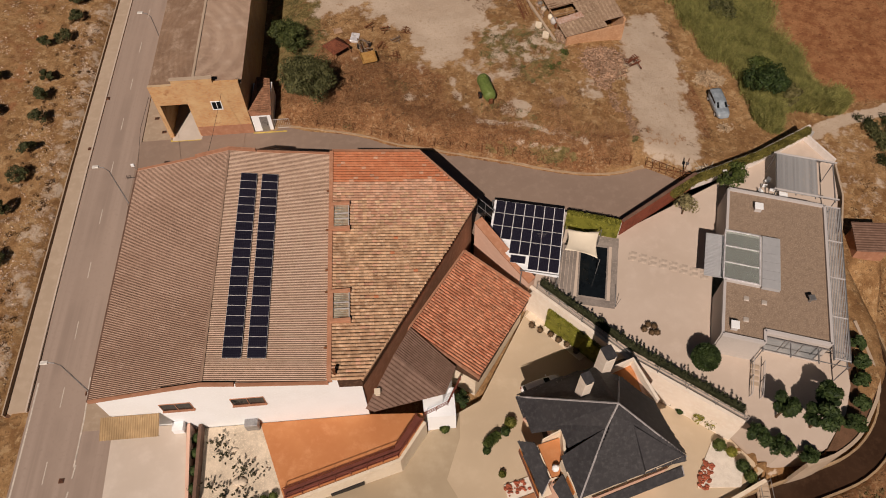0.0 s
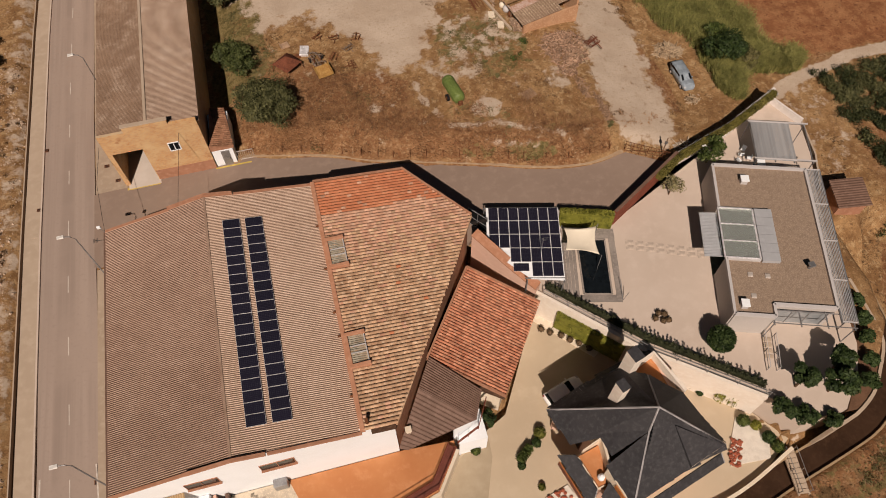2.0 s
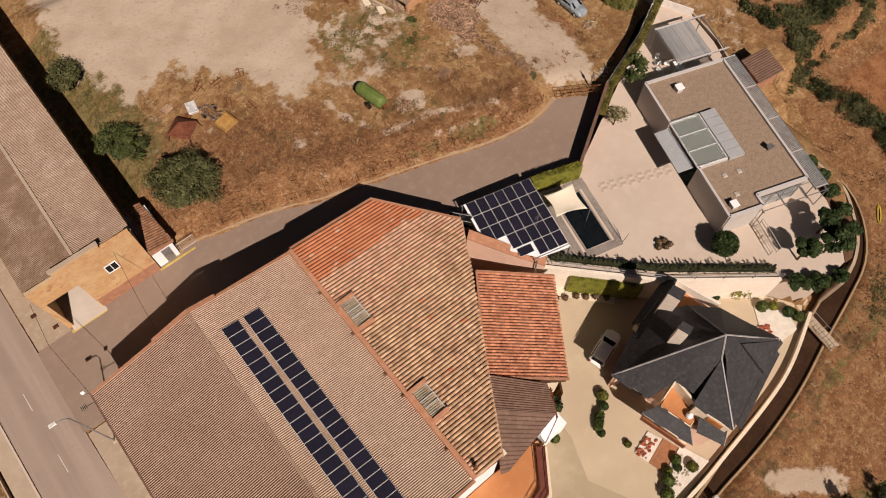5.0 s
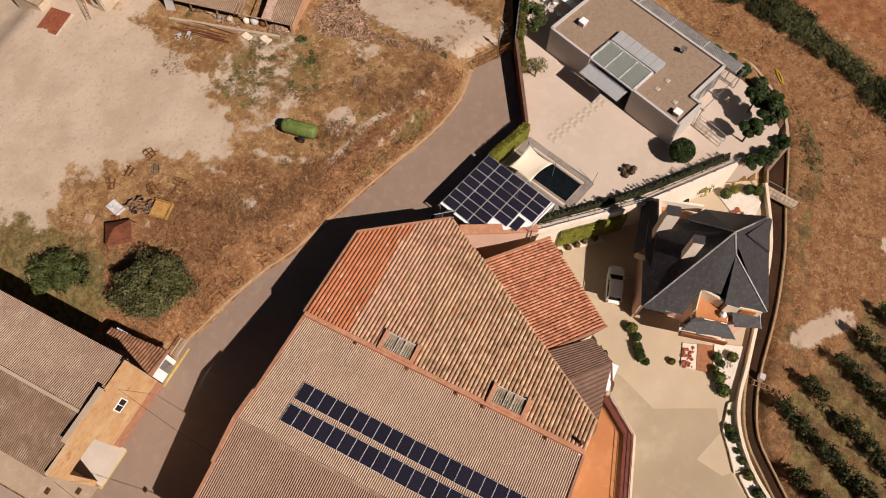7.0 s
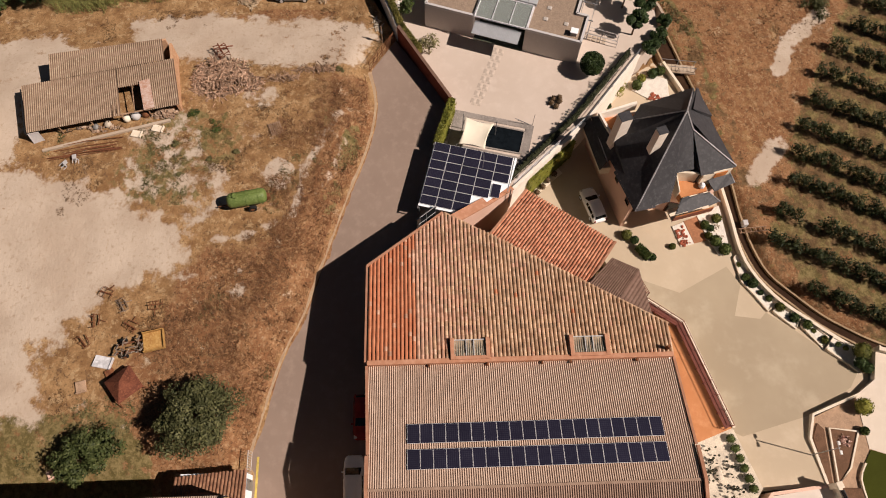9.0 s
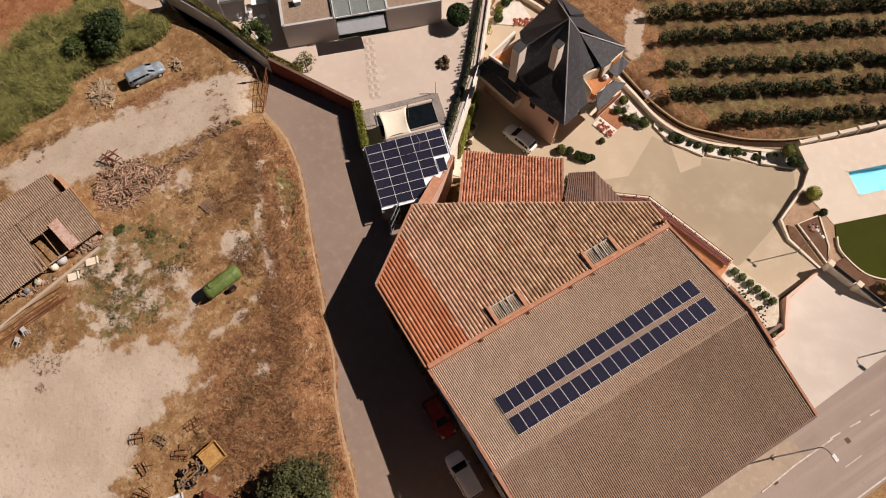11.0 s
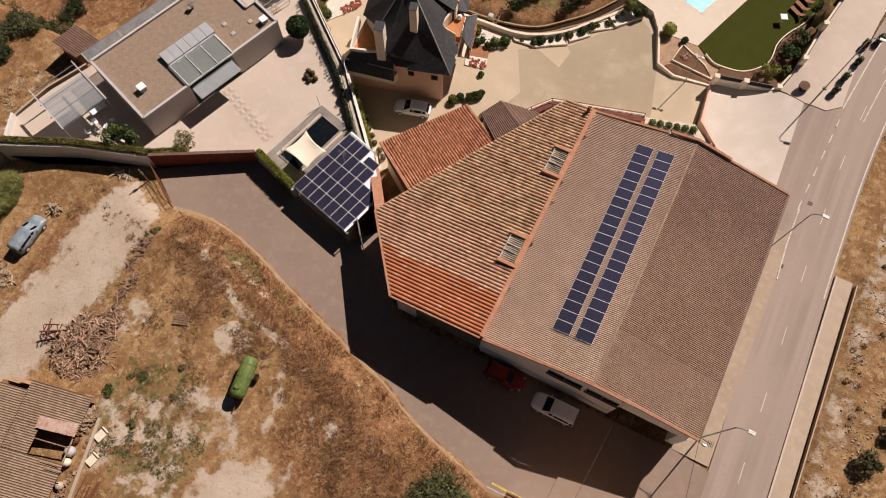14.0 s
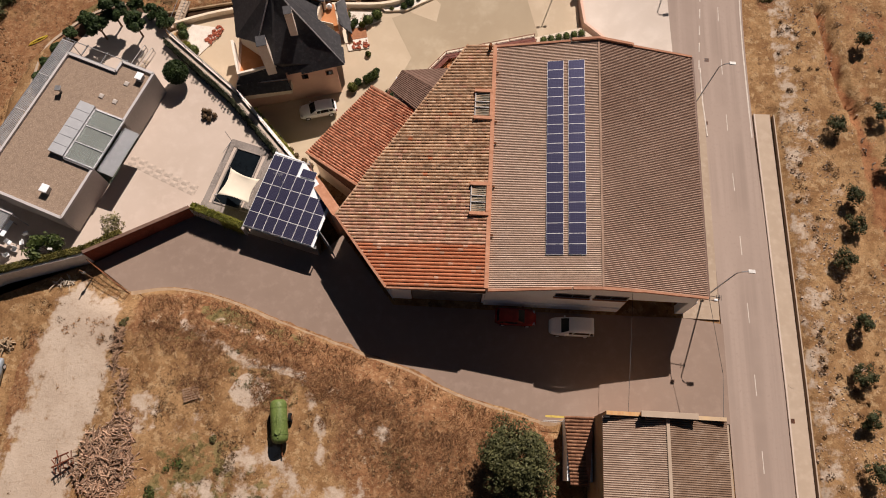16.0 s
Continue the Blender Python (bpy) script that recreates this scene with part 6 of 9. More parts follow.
def old_shed():
    ob = thing("ruined_shed", "half-ruined open shed with a corrugated roof", "shed")
    # sheets of the roof, with a hole left between them and the rear part set back
    zf = lambda x, y: 3.25 + 0.075 * x
    m = pose(34.1, 43.7, 0, 0, 0, 11.6)
    for poly in ([(0.0, 0), (5.7, 0), (5.7, 3.4), (0.0, 3.4)], [(3.3, 3.4), (5.7, 3.4), (5.7, 6.0), (3.3, 6.0)], [(0, 6.0), (5.7, 6.0), (5.7, 15.7), (0, 15.4)]):
        corrugated("roof_sheet", poly, zf, 0.21, 0.04, SHED_SHEET, ob, "brown weathered corrugated sheets", m=m, dirt=SHEET_GRIME_SHADE)
    corrugated("roof_sheet", [(5.6, 0.9), (8.3, 0.9), (8.9, 12.7), (5.6, 12.7)], lambda x, y: zf(x, y) + 0.12, 0.21, 0.04, SHED_SHEET, ob, "brown weathered corrugated sheets", m=m, dirt=SHEET_GRIME_SHADE)
    part("rust_sheet", plated([(0.1, 2.5, 3.42), (3.6, 2.7, 3.7), (3.5, 3.75, 3.72), (0.0, 3.6, 3.4)], 0.03), RUST_PINK, ob, "pale rusty loose sheet").matrix_basis = m
    part("loose_batten", boxed(0.2, 6.2, 3.42, 2.0, 6.3, 3.47), WOOD, ob).matrix_basis = m
    part("loose_batten", boxed(0.0, 6.6, 3.42, 1.7, 6.68, 3.47), WOOD, ob).matrix_basis = m @ pose(0, 0, 0, 0, 0, 3)
    bm = bmesh.new()
    box(bm, 8.2, 0.6, -0.5, 8.45, 12.4, 3.8)
    box(bm, 0.3, 0.15, -0.5, 8.2, 0.45, 3.2)
    part("brick_wall", bm, BRICK_PALE, ob, "pale orange brick wall").matrix_basis = m
    part("end_panel", plated([(0.0, 15.5, 1.2), (0.0, 15.6, 3.3), (5.4, 15.8, 3.6), (5.4, 15.7, 1.2)], 0.06), BLACK, ob, "dark tarred end panel").matrix_basis = m
    part("corner_sheet", plated([(-0.25, 14.3, 1.5), (-0.05, 14.3, 3.15), (-0.05, 15.4, 3.15), (-0.45, 15.4, 1.5)], 0.03), PARAPET, ob, "pale upright sheet at the shed corner").matrix_basis = m
    bm = bmesh.new()
    for y in (3.3, 6.1, 9.2, 12.4):
        tube(bm, [(0.25, y, 0.8), (0.25, y, 3.25)], 0.08)
        tube(bm, [(0.1, y, 3.12), (5.7, y, 3.55)], 0.06)
    tube(bm, [(0.2, 0.2, 3.12), (0.2, 15, 3.12)], 0.07)
    tube(bm, [(0.3, 4.6, 3.2), (3.4, 4.6, 3.42)], 0.06)
    part("beam", bm, WOOD, ob).matrix_basis = m
    # kerb-like low wall in front of the shed
    tagged(part("low_wall", banded([(33.1, 45.0), (31.5, 51), (29.7, 57.6)], 0.3, 0.8, 2.0), KERB, None), "low crumbling wall before the ruined shed", "wall", "", "structure")
    rnd = random.Random(12)
    for k, (x, y, w, h, mt, lb) in enumerate(((33.6, 48.6, .5, .8, PARAPET, "bulging white sack under the shed roof"), (33.3, 49.5, .4, .7, SAIL, "cream sack under the shed roof"), (33.9, 47.6, .45, .7, RUST, "rusty drum under the shed roof"), (32.7, 51.4, .4, .5, STONE, "grey sack under the shed roof"), (32.4, 52.6, .35, .45, STEEL_DULL, "dull metal can under the shed roof"))):
        o = thing("sack" if "sack" in lb else "drum", lb, "sack" if "sack" in lb else "drum", pose(x, y, zg(x, y), 0, 0, k * 40))
        bm = bmesh.new()
        tube(bm, [(0, 0, 0), (0, 0, h * .35), (0, 0, h * .8), (0.04, 0, h)], [w * .85, w, w * .9, w * .4], 9)
        for v in bm.verts:
            v.co += v.normal * 0.05 * noise.noise(v.co * 4 + Vector((k, 0, 0))) if "sack" in lb else Vector()
        part("body", bm, mt, o, smooth=True)
    for k, (x, y) in enumerate(((32.2, 54.2), (31.9, 55.2))):
        o = thing("bicycle_wheel", "bare spoked wheel leaning at the low wall", "wheel", pose(x, y, zg(x, y) + .36, 70, 0, 80 + 30 * k), "old wheels by the shed")
        part("tyre", tubed([(.34 * math.cos(a * .3), .34 * math.sin(a * .3), 0) for a in range(22)], .025, 5), RUBBER, o)
        for a in range(6):
            part("spoke", tubed([(0, 0, 0), (.33 * math.cos(a * 1.05), .33 * math.sin(a * 1.05), 0)], .008, 3), STEEL, o)
    for k, (x, y) in enumerate(((27.9, 55.0), (28.5, 54.0))):
        o = thing("plastic_chair", "broken white plastic chair lying on the ground", "chair", pose(x, y, zg(x, y) + .28, 78, 10 * k, 40 + 55 * k), "white chairs by the shed")
        part("seat", boxed(-.24, -.24, 0, .24, .24, .05, .02), PARAPET, o)
        part("backrest", boxed(-.24, .2, .05, .24, .25, .48, .02), PARAPET, o)
        for a in (-.2, .2):
            for c in (-.2, .2):
                part("leg", boxed(a - .025, c - .025, -.42, a + .025, c + .025, 0), PARAPET, o)
    o = thing("pipe_bundle", "long rusty pipes lying before the shed", "pipes", pose(29.9, 53.2, zg(29.9, 53.2)))
    for k in range(9):
        q, r = rnd.uniform(-.7, .7), rnd.uniform(-.12, .12)
        part("pipe", tubed([(q + .5, -3.2 + rnd.uniform(-.6, .6), .08 + .03 * k), (q + r, 0, .1 + .03 * k), (q - .6 + r, 3.4 + rnd.uniform(-1.4, .6), .06 + .02 * k)], .04, 5), RUST if k % 3 else RUST_RED, o)


def old_cottage():
    """Small flat-roofed store with a lower lean-to behind it, beyond the ruined shed."""
    ob = thing("old_store", "small cream store with a salmon sheet roof", "store building")
    x0, x1, y0, y1 = 27.3, 33.6, 64.6, 69.4
    roof = lambda x, y: 4.6 - 0.13 * (x - 27.3)
    for a, b in (((x0, y0), (x1, y0)), ((x1, y0), (x1, y1)), ((x1, y1), (x0, y1))):
        part("wall", banded([a, b], 0.25, 0.2, [roof(*a) - 0.06, roof(*b) - 0.06]), STONE_WALL, ob)
    # side with a window and a doorway left open in it
    for ya, yb, za, zb in ((y0, 65.2, 0.2, 4.5), (65.2, 66.1, 0.2, 2.4), (65.2, 66.1, 3.5, 4.5), (66.1, 66.5, 0.2, 4.5), (66.5, 67.4, 3.2, 4.5), (67.4, y1, 0.2, 4.5)):
        part("wall", boxed(x0 - 0.125, ya, za, x0 + 0.125, yb, zb), STONE_WALL, ob)
    part("window_pane", boxed(x0 + 0.02, 65.2, 2.4, x0 + 0.06, 66.1, 3.5), DARK_GLASS, ob)
    part("door", boxed(x0 - 0.02, 66.5, 0.9, x0 + 0.04, 67.4, 3.2, 0.01), TILE_TRIM, ob, "faded salmon door")
    corrugated("roof", [(x0 - 0.2, y0 - 0.1), (x1 + 0.2, y0 - 0.1), (x1 + 0.2, y1 + 0.2), (x0 - 0.2, y1 + 0.2)], roof, 0.3, 0.012, SALMON_SHEET, ob, "faded salmon sheet roof")
    part("vent_grille", boxed(30.1, y0 - 0.17, 2.6, 30.8, y0 - 0.12, 3.3), STEEL_DULL, ob)
    ld = thing("ladder", "dark wooden ladder leaning on the store", "ladder")
    a, b, w = Vector((25.4, 65.7, zg(25.4, 65.7))), Vector((27.1, 67.1, 4.7)), Vector((0.3, -0.36, 0))
    for k in (-0.5, 0.5):
        part("stile", tubed([tuple(a + w * k), tuple(b + w * k)], 0.045, 5), WOOD, ld)
    for k in range(11):
        q = a.lerp(b, (k + 0.5) / 11)
        part("rung", tubed([tuple(q - w * 0.5), tuple(q + w * 0.5)], 0.03, 5), WOOD, ld)
    pen = thing("low_pen", "low cream pen covered by a rust-red sheet", "pen", pose(23.45, 69.1, 0, 0, 0, 6))
    for c in ((-1.7, -1.5, 1.7, -1.25), (-1.7, 1.25, 1.7, 1.5), (-1.7, -1.25, -1.45, 1.25), (1.45, -1.25, 1.7, 1.25)):
        part("wall", boxed(c[0], c[1], 0.3, c[2], c[3], 1.75, 0.02), STONE_WALL, pen)
    for k in range(4):
        part("cover_sheet", plated([(-1.6, -1.3 + 0.66 * k, 1.8), (1.6, -1.3 + 0.66 * k, 1.95), (1.6, -0.67 + 0.66 * k, 1.95), (-1.6, -0.67 + 0.66 * k, 1.8)], 0.03), RUST_SHEET, pen, "rust-red metal sheet")
    lt = thing("lean_to", "low lean-to roofed with brown and pale sheets", "shed")
    for c in ((24.0, 71.3, 29.6, 71.5), (24.0, 71.5, 24.2, 75.6), (29.4, 71.5, 29.6, 75.6), (24.2, 75.4, 29.4, 75.6)):
        part("wall", boxed(c[0], c[1], 0.2, c[2], c[3], 2.9), STONE_WALL, lt)
    for k, mt in enumerate((SHED_SHEET, SHED_SHEET, PARAPET, RUST_PINK, PARAPET)):
        corrugated("roof_sheet", [(23.8 + 1.2 * k, 70.9), (25.0 + 1.2 * k, 70.9), (25.0 + 1.2 * k, 75.9), (23.8 + 1.2 * k, 75.9)], lambda x, y, k=k: 3.0 + 0.012 * (k % 2) + 0.03 * (y - 71), 0.25, 0.03, mt, lt)


BRICK_PALE = surface("pale_orange_brick", (0.54, 0.32, 0.19), (0.45, 0.25, 0.14), (0.60, 0.40, 0.26), 0.9, 0.8, 5, 0.12)
STONE_WALL = surface("cream_rubble_wall", (0.60, 0.51, 0.40), (0.49, 0.405, 0.31), (0.67, 0.58, 0.47), 0.9, 0.6, 4, 0.15)
SALMON_SHEET = surface("salmon_roof_sheet", (0.50, 0.265, 0.165), (0.43, 0.215, 0.13), (0.55, 0.32, 0.215), 0.85, 0.3, 1.5, 0.05)
RUST_SHEET = surface("rust_red_sheet", (0.27, 0.085, 0.045), (0.21, 0.065, 0.035), (0.34, 0.14, 0.085), 0.8, 0.8, 5, 0.08)
STEEL_DULL = surface("dull_grey_metal", (0.28, 0.27, 0.26), rough=0.6, big=1, fine=4, bump=0.05, metal=0.3)
RUST_RED = surface("red_rust_iron", (0.17, 0.06, 0.035), (0.10, 0.035, 0.022), (0.24, 0.09, 0.05), 0.85, 1.2, 7, 0.15)
RUST_PINK = surface("pink_rusted_sheet", (0.52, 0.38, 0.32), (0.40, 0.22, 0.15), (0.60, 0.50, 0.45), 0.8, 1.2, 5, 0.1)
old_shed()

# ---- walls and fixed things of the yards ----
old_cottage()
LEAF_MOSS = leaf_mat("creeper_leaves", (0.12, 0.108, 0.026), (0.215, 0.185, 0.05))
PATH_SLAB = surface("sandy_slab", (0.552, 0.466, 0.394), rough=0.9, big=1, fine=2, bump=0.05, obj=0.025)
PEACH_STONE = surface("reddish_stone", (0.36, 0.17, 0.09), rough=0.8, big=1, fine=5, bump=0.1)
CANAL_WATER = surface("muddy_water", (0.05, 0.028, 0.017), rough=0.15, big=0.3, fine=2, bump=0.02)


def spired_hedge(name, label, pts, w, z0, h, mat, seed=1, step=0.42):
    """A row of small upright shrubs grown into one ragged hedge."""
    rnd = random.Random(seed)
    ob = thing(name, label, "hedge")
    part("core", banded(pts, w * 0.45, z0, z0 + h * 0.5), mat, ob)
    verts, faces = [], []
    for a, b in zip(pts, pts[1:]):
        A, B = Vector(a), Vector(b)
        n = int((B - A).length / step)
        for k in range(n):
            p = A.lerp(B, (k + rnd.uniform(.2, .8)) / n)
            hh, r = h * rnd.uniform(.7, 1.3), w * rnd.uniform(.36, .6)
            for f in (.12, .3, .48, .66, .84, 1.0):
                leaf_cloud(verts, faces, rnd, (p.x + rnd.uniform(-.06, .06), p.y + rnd.uniform(-.06, .06), z0 + hh * f), max(.05, r * (1.1 - f)), 26 if f < .6 else 14, .11, .7)
    link_mesh("foliage", verts, faces, mat, ob)
    return ob


def hedge(name, label, pts, w, z0, z1, mat, seed=1, density=70, size=0.11):
    """A clipped hedge along a line: a dark core with a skin of leaves."""
    rnd = random.Random(seed)
    ob = thing(name, label, "hedge")
    part("core", banded(pts, w * 0.72, z0, z1 - 0.08), mat, ob)
    verts, faces = [], []
    for a, b in zip(pts, pts[1:]):
        A, B = Vector(a), Vector(b)
        t = (B - A).normalized()
        nrm = Vector((-t.y, t.x))
        for _ in range(int((B - A).length * density)):
            p = A.lerp(B, rnd.random()) + nrm * rnd.uniform(-w / 2, w / 2)
            e = abs((p - A).dot(nrm)) > w * 0.36
            leaf_cloud(verts, faces, rnd, (p.x, p.y, rnd.uniform(z0, z1) if e else z1 + rnd.uniform(-0.08, 0.1)), 0.05, 1, size)
    link_mesh("foliage", verts, faces, mat, ob)
    return ob


YARD_WALL = surface("pale_yard_render", (0.74, 0.70, 0.68), (0.66, 0.62, 0.59), (0.78, 0.74, 0.72), 0.85, 0.3, 2, 0.05)
YARD_S = [(29.4, 17.35), (35.2, 15.5), (44.6, 21.0), (52.6, 23.7), (60.0, 27.2)]
tagged(part("wall_yard", banded(YARD_S[1:3], 0.3, -0.8, [2.0, 2.35]), RED_WALL, None), "dark red yard wall along the lane", "wall", "", "structure")
tagged(part("wall_yard", banded(YARD_S[2:], 0.3, -1.6, 2.0), YARD_WALL, None), "pale grey rendered yard wall", "wall", "", "structure")
tagged(part("wall_yard", banded(YARD_S[:2], 0.3, -0.8, 1.7), GREY_WALL, None), "grey yard wall under the ivy", "wall", "", "structure")
tagged(part("wall_yard", banded([(60.15, 27.1), (61.95, 23.0)], 0.25, -1.9, 0.55), YARD_WALL, None), "grey end wall of the yard", "wall", "", "structure")
tagged(part("yard_edge", banded([(62.5, 24.0), (61.3, 18.4), (59.3, 13.9)], 0.2, -2.6, -0.25), KERB, None), "low tan concrete edge below the yard", "wall", "", "structure")
tagged(part("wall_coping", banded(YARD_S[1:3], 0.34, [2.0, 2.35], [2.05, 2.4]), BROWN_SHEET, None), "dark brown coping of the yard wall", "coping", "", "structure")
hedge("ivy_hedge", "lime-green ivy covering the yard wall", [(29.6, 17.1), (35.0, 15.3)], 1.0, -0.4, 2.05, LEAF_LIME, 3, 300)
hedge("wall_ivy", "olive-green creeper along the top of the wall", offset_line([(41.2, 19.0), (44.6, 21.0), (52.6, 23.75), (59.4, 26.9)], -0.45), 0.85, 1.5, 2.25, LEAF_MOSS, 4, 420, 0.1)
# upper yard edge: white fence wall, hedge, rail
tagged(part("retaining_wall", banded([(24.7, 9.7), (32.85, 0.95), (41.9, -6.35)], 0.35, -5.0, -0.1), CREAM_LIGHT, None), "tall cream retaining wall below the yard", "wall", "", "structure")
spired_hedge("clipped_hedge", "dark ragged evergreen hedge along the yard edge", [(25.9, 10.0), (33.6, 1.9), (42.2, -5.2)], 0.95, -0.4, 1.2, LEAF_HEDGE, 5)


def rail_fence(name, label, pts, z, h, mat, step=2.0, bars=2, category="railing"):
    ob = thing(name, label, category)
    for a, b in zip(pts, pts[1:]):
        A, B = Vector(a), Vector(b)
        n = max(1, round((B - A).length / step))
        for k in range(n + 1):
            p = A.lerp(B, k / n)
            part("post", tubed([(p.x, p.y, z - 0.1), (p.x, p.y, z + h)], 0.04, 5), mat, ob)
        for j in range(bars):
            q = z + h * (j + 1) / bars
            part("rail", tubed([(A.x, A.y, q), (B.x, B.y, q)], 0.035, 5), mat, ob)
    return ob


rail_fence("yard_railing", "pale metal railing on the retaining wall", [(25.3, 9.3), (33.0, 0.9), (42.0, -6.3)], -0.1, 0.9, STEEL, 2.6)
hedge("wall_creeper", "green creeper hanging over the cream wall", [(26.5, 7.5), (31.5, 2.1)], 1.0, -4.4, -1.2, LEAF_LIME, 6, 220)


def railing_red():
    ob = thing("terrace_railing", "red-brown metal railing round the terrace", "railing")
    pts = [(0.3, -9.3), (10.35, -6.35), (12.8, -3.2)]
    for off, z in ((0.0, -1.6), (0.75, -1.6)):
        P = offset_line(pts, off)
        for a, b in zip(P, P[1:]):
            A, B = Vector(a), Vector(b)
            n = int((B - A).length / 1.6) + 1
            for k in range(n + 1):
                p = A.lerp(B, k / n)
                part("post", tubed([(p.x, p.y, z), (p.x, p.y, z + 0.95)], 0.035, 5), RAIL_RED, ob)
            for q in (0.5, 0.95):
                part("rail", tubed([(A.x, A.y, z + q), (B.x, B.y, z + q)], 0.035, 5), RAIL_RED, ob)
    P = offset_line(pts, 0.38)
    part("mesh_shade", banded(P, 0.7, -1.2, -1.17), MESH_RED, ob, "red-brown mesh strip of the railing")
    tagged(part("terrace_wall", banded([(0.2, -9.6), (10.45, -6.65), (12.95, -3.3)], 0.3, -4.8, -1.5), CREAM, None), "cream wall below the terrace", "wall", "", "structure")
    g = part("garage_grille", banded([(4.0, -8.72), (7.0, -7.85)], 0.1, -4.0, -3.2), BLACK, ob, "dark grille below the terrace")


MESH_RED = surface("mesh_red", (0.16, 0.05, 0.035), rough=0.7, big=2, fine=20, bump=0.2)
railing_red()
rail_fence("stair_railing", "dark metal railing of the outer stair", [(13.0, -3.1), (15.2, -2.2), (16.6, 0.2)], -0.6, 0.9, RAIL_RED, 1.1, 3)
tagged(part("stair_landing", boxed(13.2, -3.0, -4.8, 15.9, -0.2, -1.3), WHITE, None), "white landing and stair block", "stair", "", "structure")

# court of the carport: pool, deck, sail
def plunge_pool():
    ob = thing("plunge_pool", "dark plunge pool set in a grey deck", "pool")
    q = [(30.9, 14.6), (33.75, 13.85), (32.1, 7.5), (29.35, 8.25)]
    part("water", plated([(x, y, -0.36) for x, y in q], 0.02), WATER_DARK, ob, "dark still water")
    rim = q + q[:1]
    for a, b in zip(rim, rim[1:]):
        part("rim", banded([a, b], 0.16, -0.5, -0.26), DECK, ob)
    for k in range(7):
        x = 28.15 + k * 0.19
        a, b = Vector((29.9 - 1.6 + k * 0.36, 15.1 - k * 0.08)), Vector((28.1 - 1.55 + k * 0.36, 8.6 - k * 0.08))
        part("deck_board", banded([tuple(a), tuple(b)], 0.33, -0.45, -0.34 + 0.002 * (k % 2)), DECK, ob)
    part("deck_end", banded([(28.6, 7.9), (32.9, 6.8)], 0.8, -0.45, -0.345), DECK, ob)
    part("deck_end", banded([(32.75, 7.0), (34.6, 14.2)], 0.65, -0.45, -0.338), DECK, ob)
    part("deck_end", banded([(29.6, 15.6), (35.0, 14.3)], 1.2, -0.45, -0.348), DECK, ob)
    s = thing("shade_sail", "cream canvas shade sail over the pool end", "shade sail")
    corners = [Vector((29.2, 14.9, 2.2)), Vector((32.4, 14.1, 2.4)), Vector((31.6, 11.0, 2.1)), Vector((28.4, 12.2, 2.3))]
    n = 12
    verts, faces = [], []
    for i in range(n + 1):
        for j in range(n + 1):
            u, v = i / n, j / n
            p = corners[0].lerp(corners[1], u).lerp(corners[3].lerp(corners[2], u), v)
            c = (corners[0] + corners[1] + corners[2] + corners[3]) / 4
            pull = 0.16 * (4 * u * (1 - u) * abs(2 * v - 1) ** 2 + 4 * v * (1 - v) * abs(2 * u - 1) ** 2)
            p = p.lerp(c, pull)
            p.z -= 0.25 * 16 * u * (1 - u) * v * (1 - v)
            verts.append(tuple(p))
    for i in range(n):
        for j in range(n):
            a = i * (n + 1) + j
            faces.append((a, a + 1, a + n + 2, a + n + 1))
    sh = link_mesh("canvas", verts, faces, SAIL, s, smooth=True)
    so = sh.modifiers.new("thick", "SOLIDIFY")
    so.thickness = 0.012
    for c in corners:
        out = (c - sum(corners, Vector()) / 4) * 0.12
        part("post", tubed([(c.x + out.x, c.y + out.y, -0.4), (c.x + out.x, c.y + out.y, c.z + 0.15)], 0.04, 6), STEEL, s)
        part("cable", tubed([tuple(c), (c.x + out.x, c.y + out.y, c.z + 0.1)], 0.012, 4), STEEL, s)
    f = thing("pool_shower", "thin steel frame at the pool corner", "railing", pose(32.9, 6.6, -0.4))
    part("bar", tubed([(0, 0, 0), (0.35, 1.9, 0.9)], 0.03, 5), STEEL, f)
    part("bar", tubed([(0, 0, 0), (0.2, -0.1, 1.8)], 0.03, 5), STEEL, f)


plunge_pool()
for k in range(8):
    for j in (0, 1):
        s = thing("paving_slab", "pale square stepping slab in the yard", "paving slab", pose(36.2 + 0.98 * k - 0.2 * j, 12.9 - 0.42 * k - 0.62 * j, -0.41, 0, 0, -20 + 4 * ((k * 3 + j) % 3)), "stepping slabs across the yard")
        part("slab", boxed(-0.42, -0.27, 0, 0.42, 0.27, 0.03, 0.006), PATH_SLAB, s)
# yard furniture


# ---- canal, bridge ----
def canal_side(d):
    """The canal's line moved sideways; it runs narrow below the court and wider towards the east."""
    out = []
    for i, p in enumerate(CANAL):
        a, b = Vector(CANAL[max(i - 1, 0)]), Vector(CANAL[min(i + 1, len(CANAL) - 1)])
        t = (b - a).normalized()
        w = 0.62 + 0.5 * float(smooth01((p[0] - 22) / 10))
        k = math.copysign(w, d) + d
        out.append((p[0] - t.y * k, p[1] + t.x * k))
    return out


bm = bmesh.new()
_l, _r = canal_side(0.02), canal_side(-0.02)
for k in range(len(_l) - 1):
    plate(bm, [(*_l[k], -5.72), (*_l[k + 1], -5.72), (*_r[k + 1], -5.72), (*_r[k], -5.72)], 0.3)
tagged(part("canal_water", bm, CANAL_WATER, None), "muddy brown water in the irrigation canal", "water", "", "structure")
tagged(part("canal_wall", banded(canal_side(-0.1), 0.2, -6.8, -4.85), CANAL_BANK, None), "ochre concrete wall of the canal", "canal wall", "", "structure")
tagged(part("canal_wall", banded(canal_side(0.1), 0.2, -6.8, -5.4), CANAL_BANK, None), "pale concrete lip of the canal", "canal wall", "", "structure")


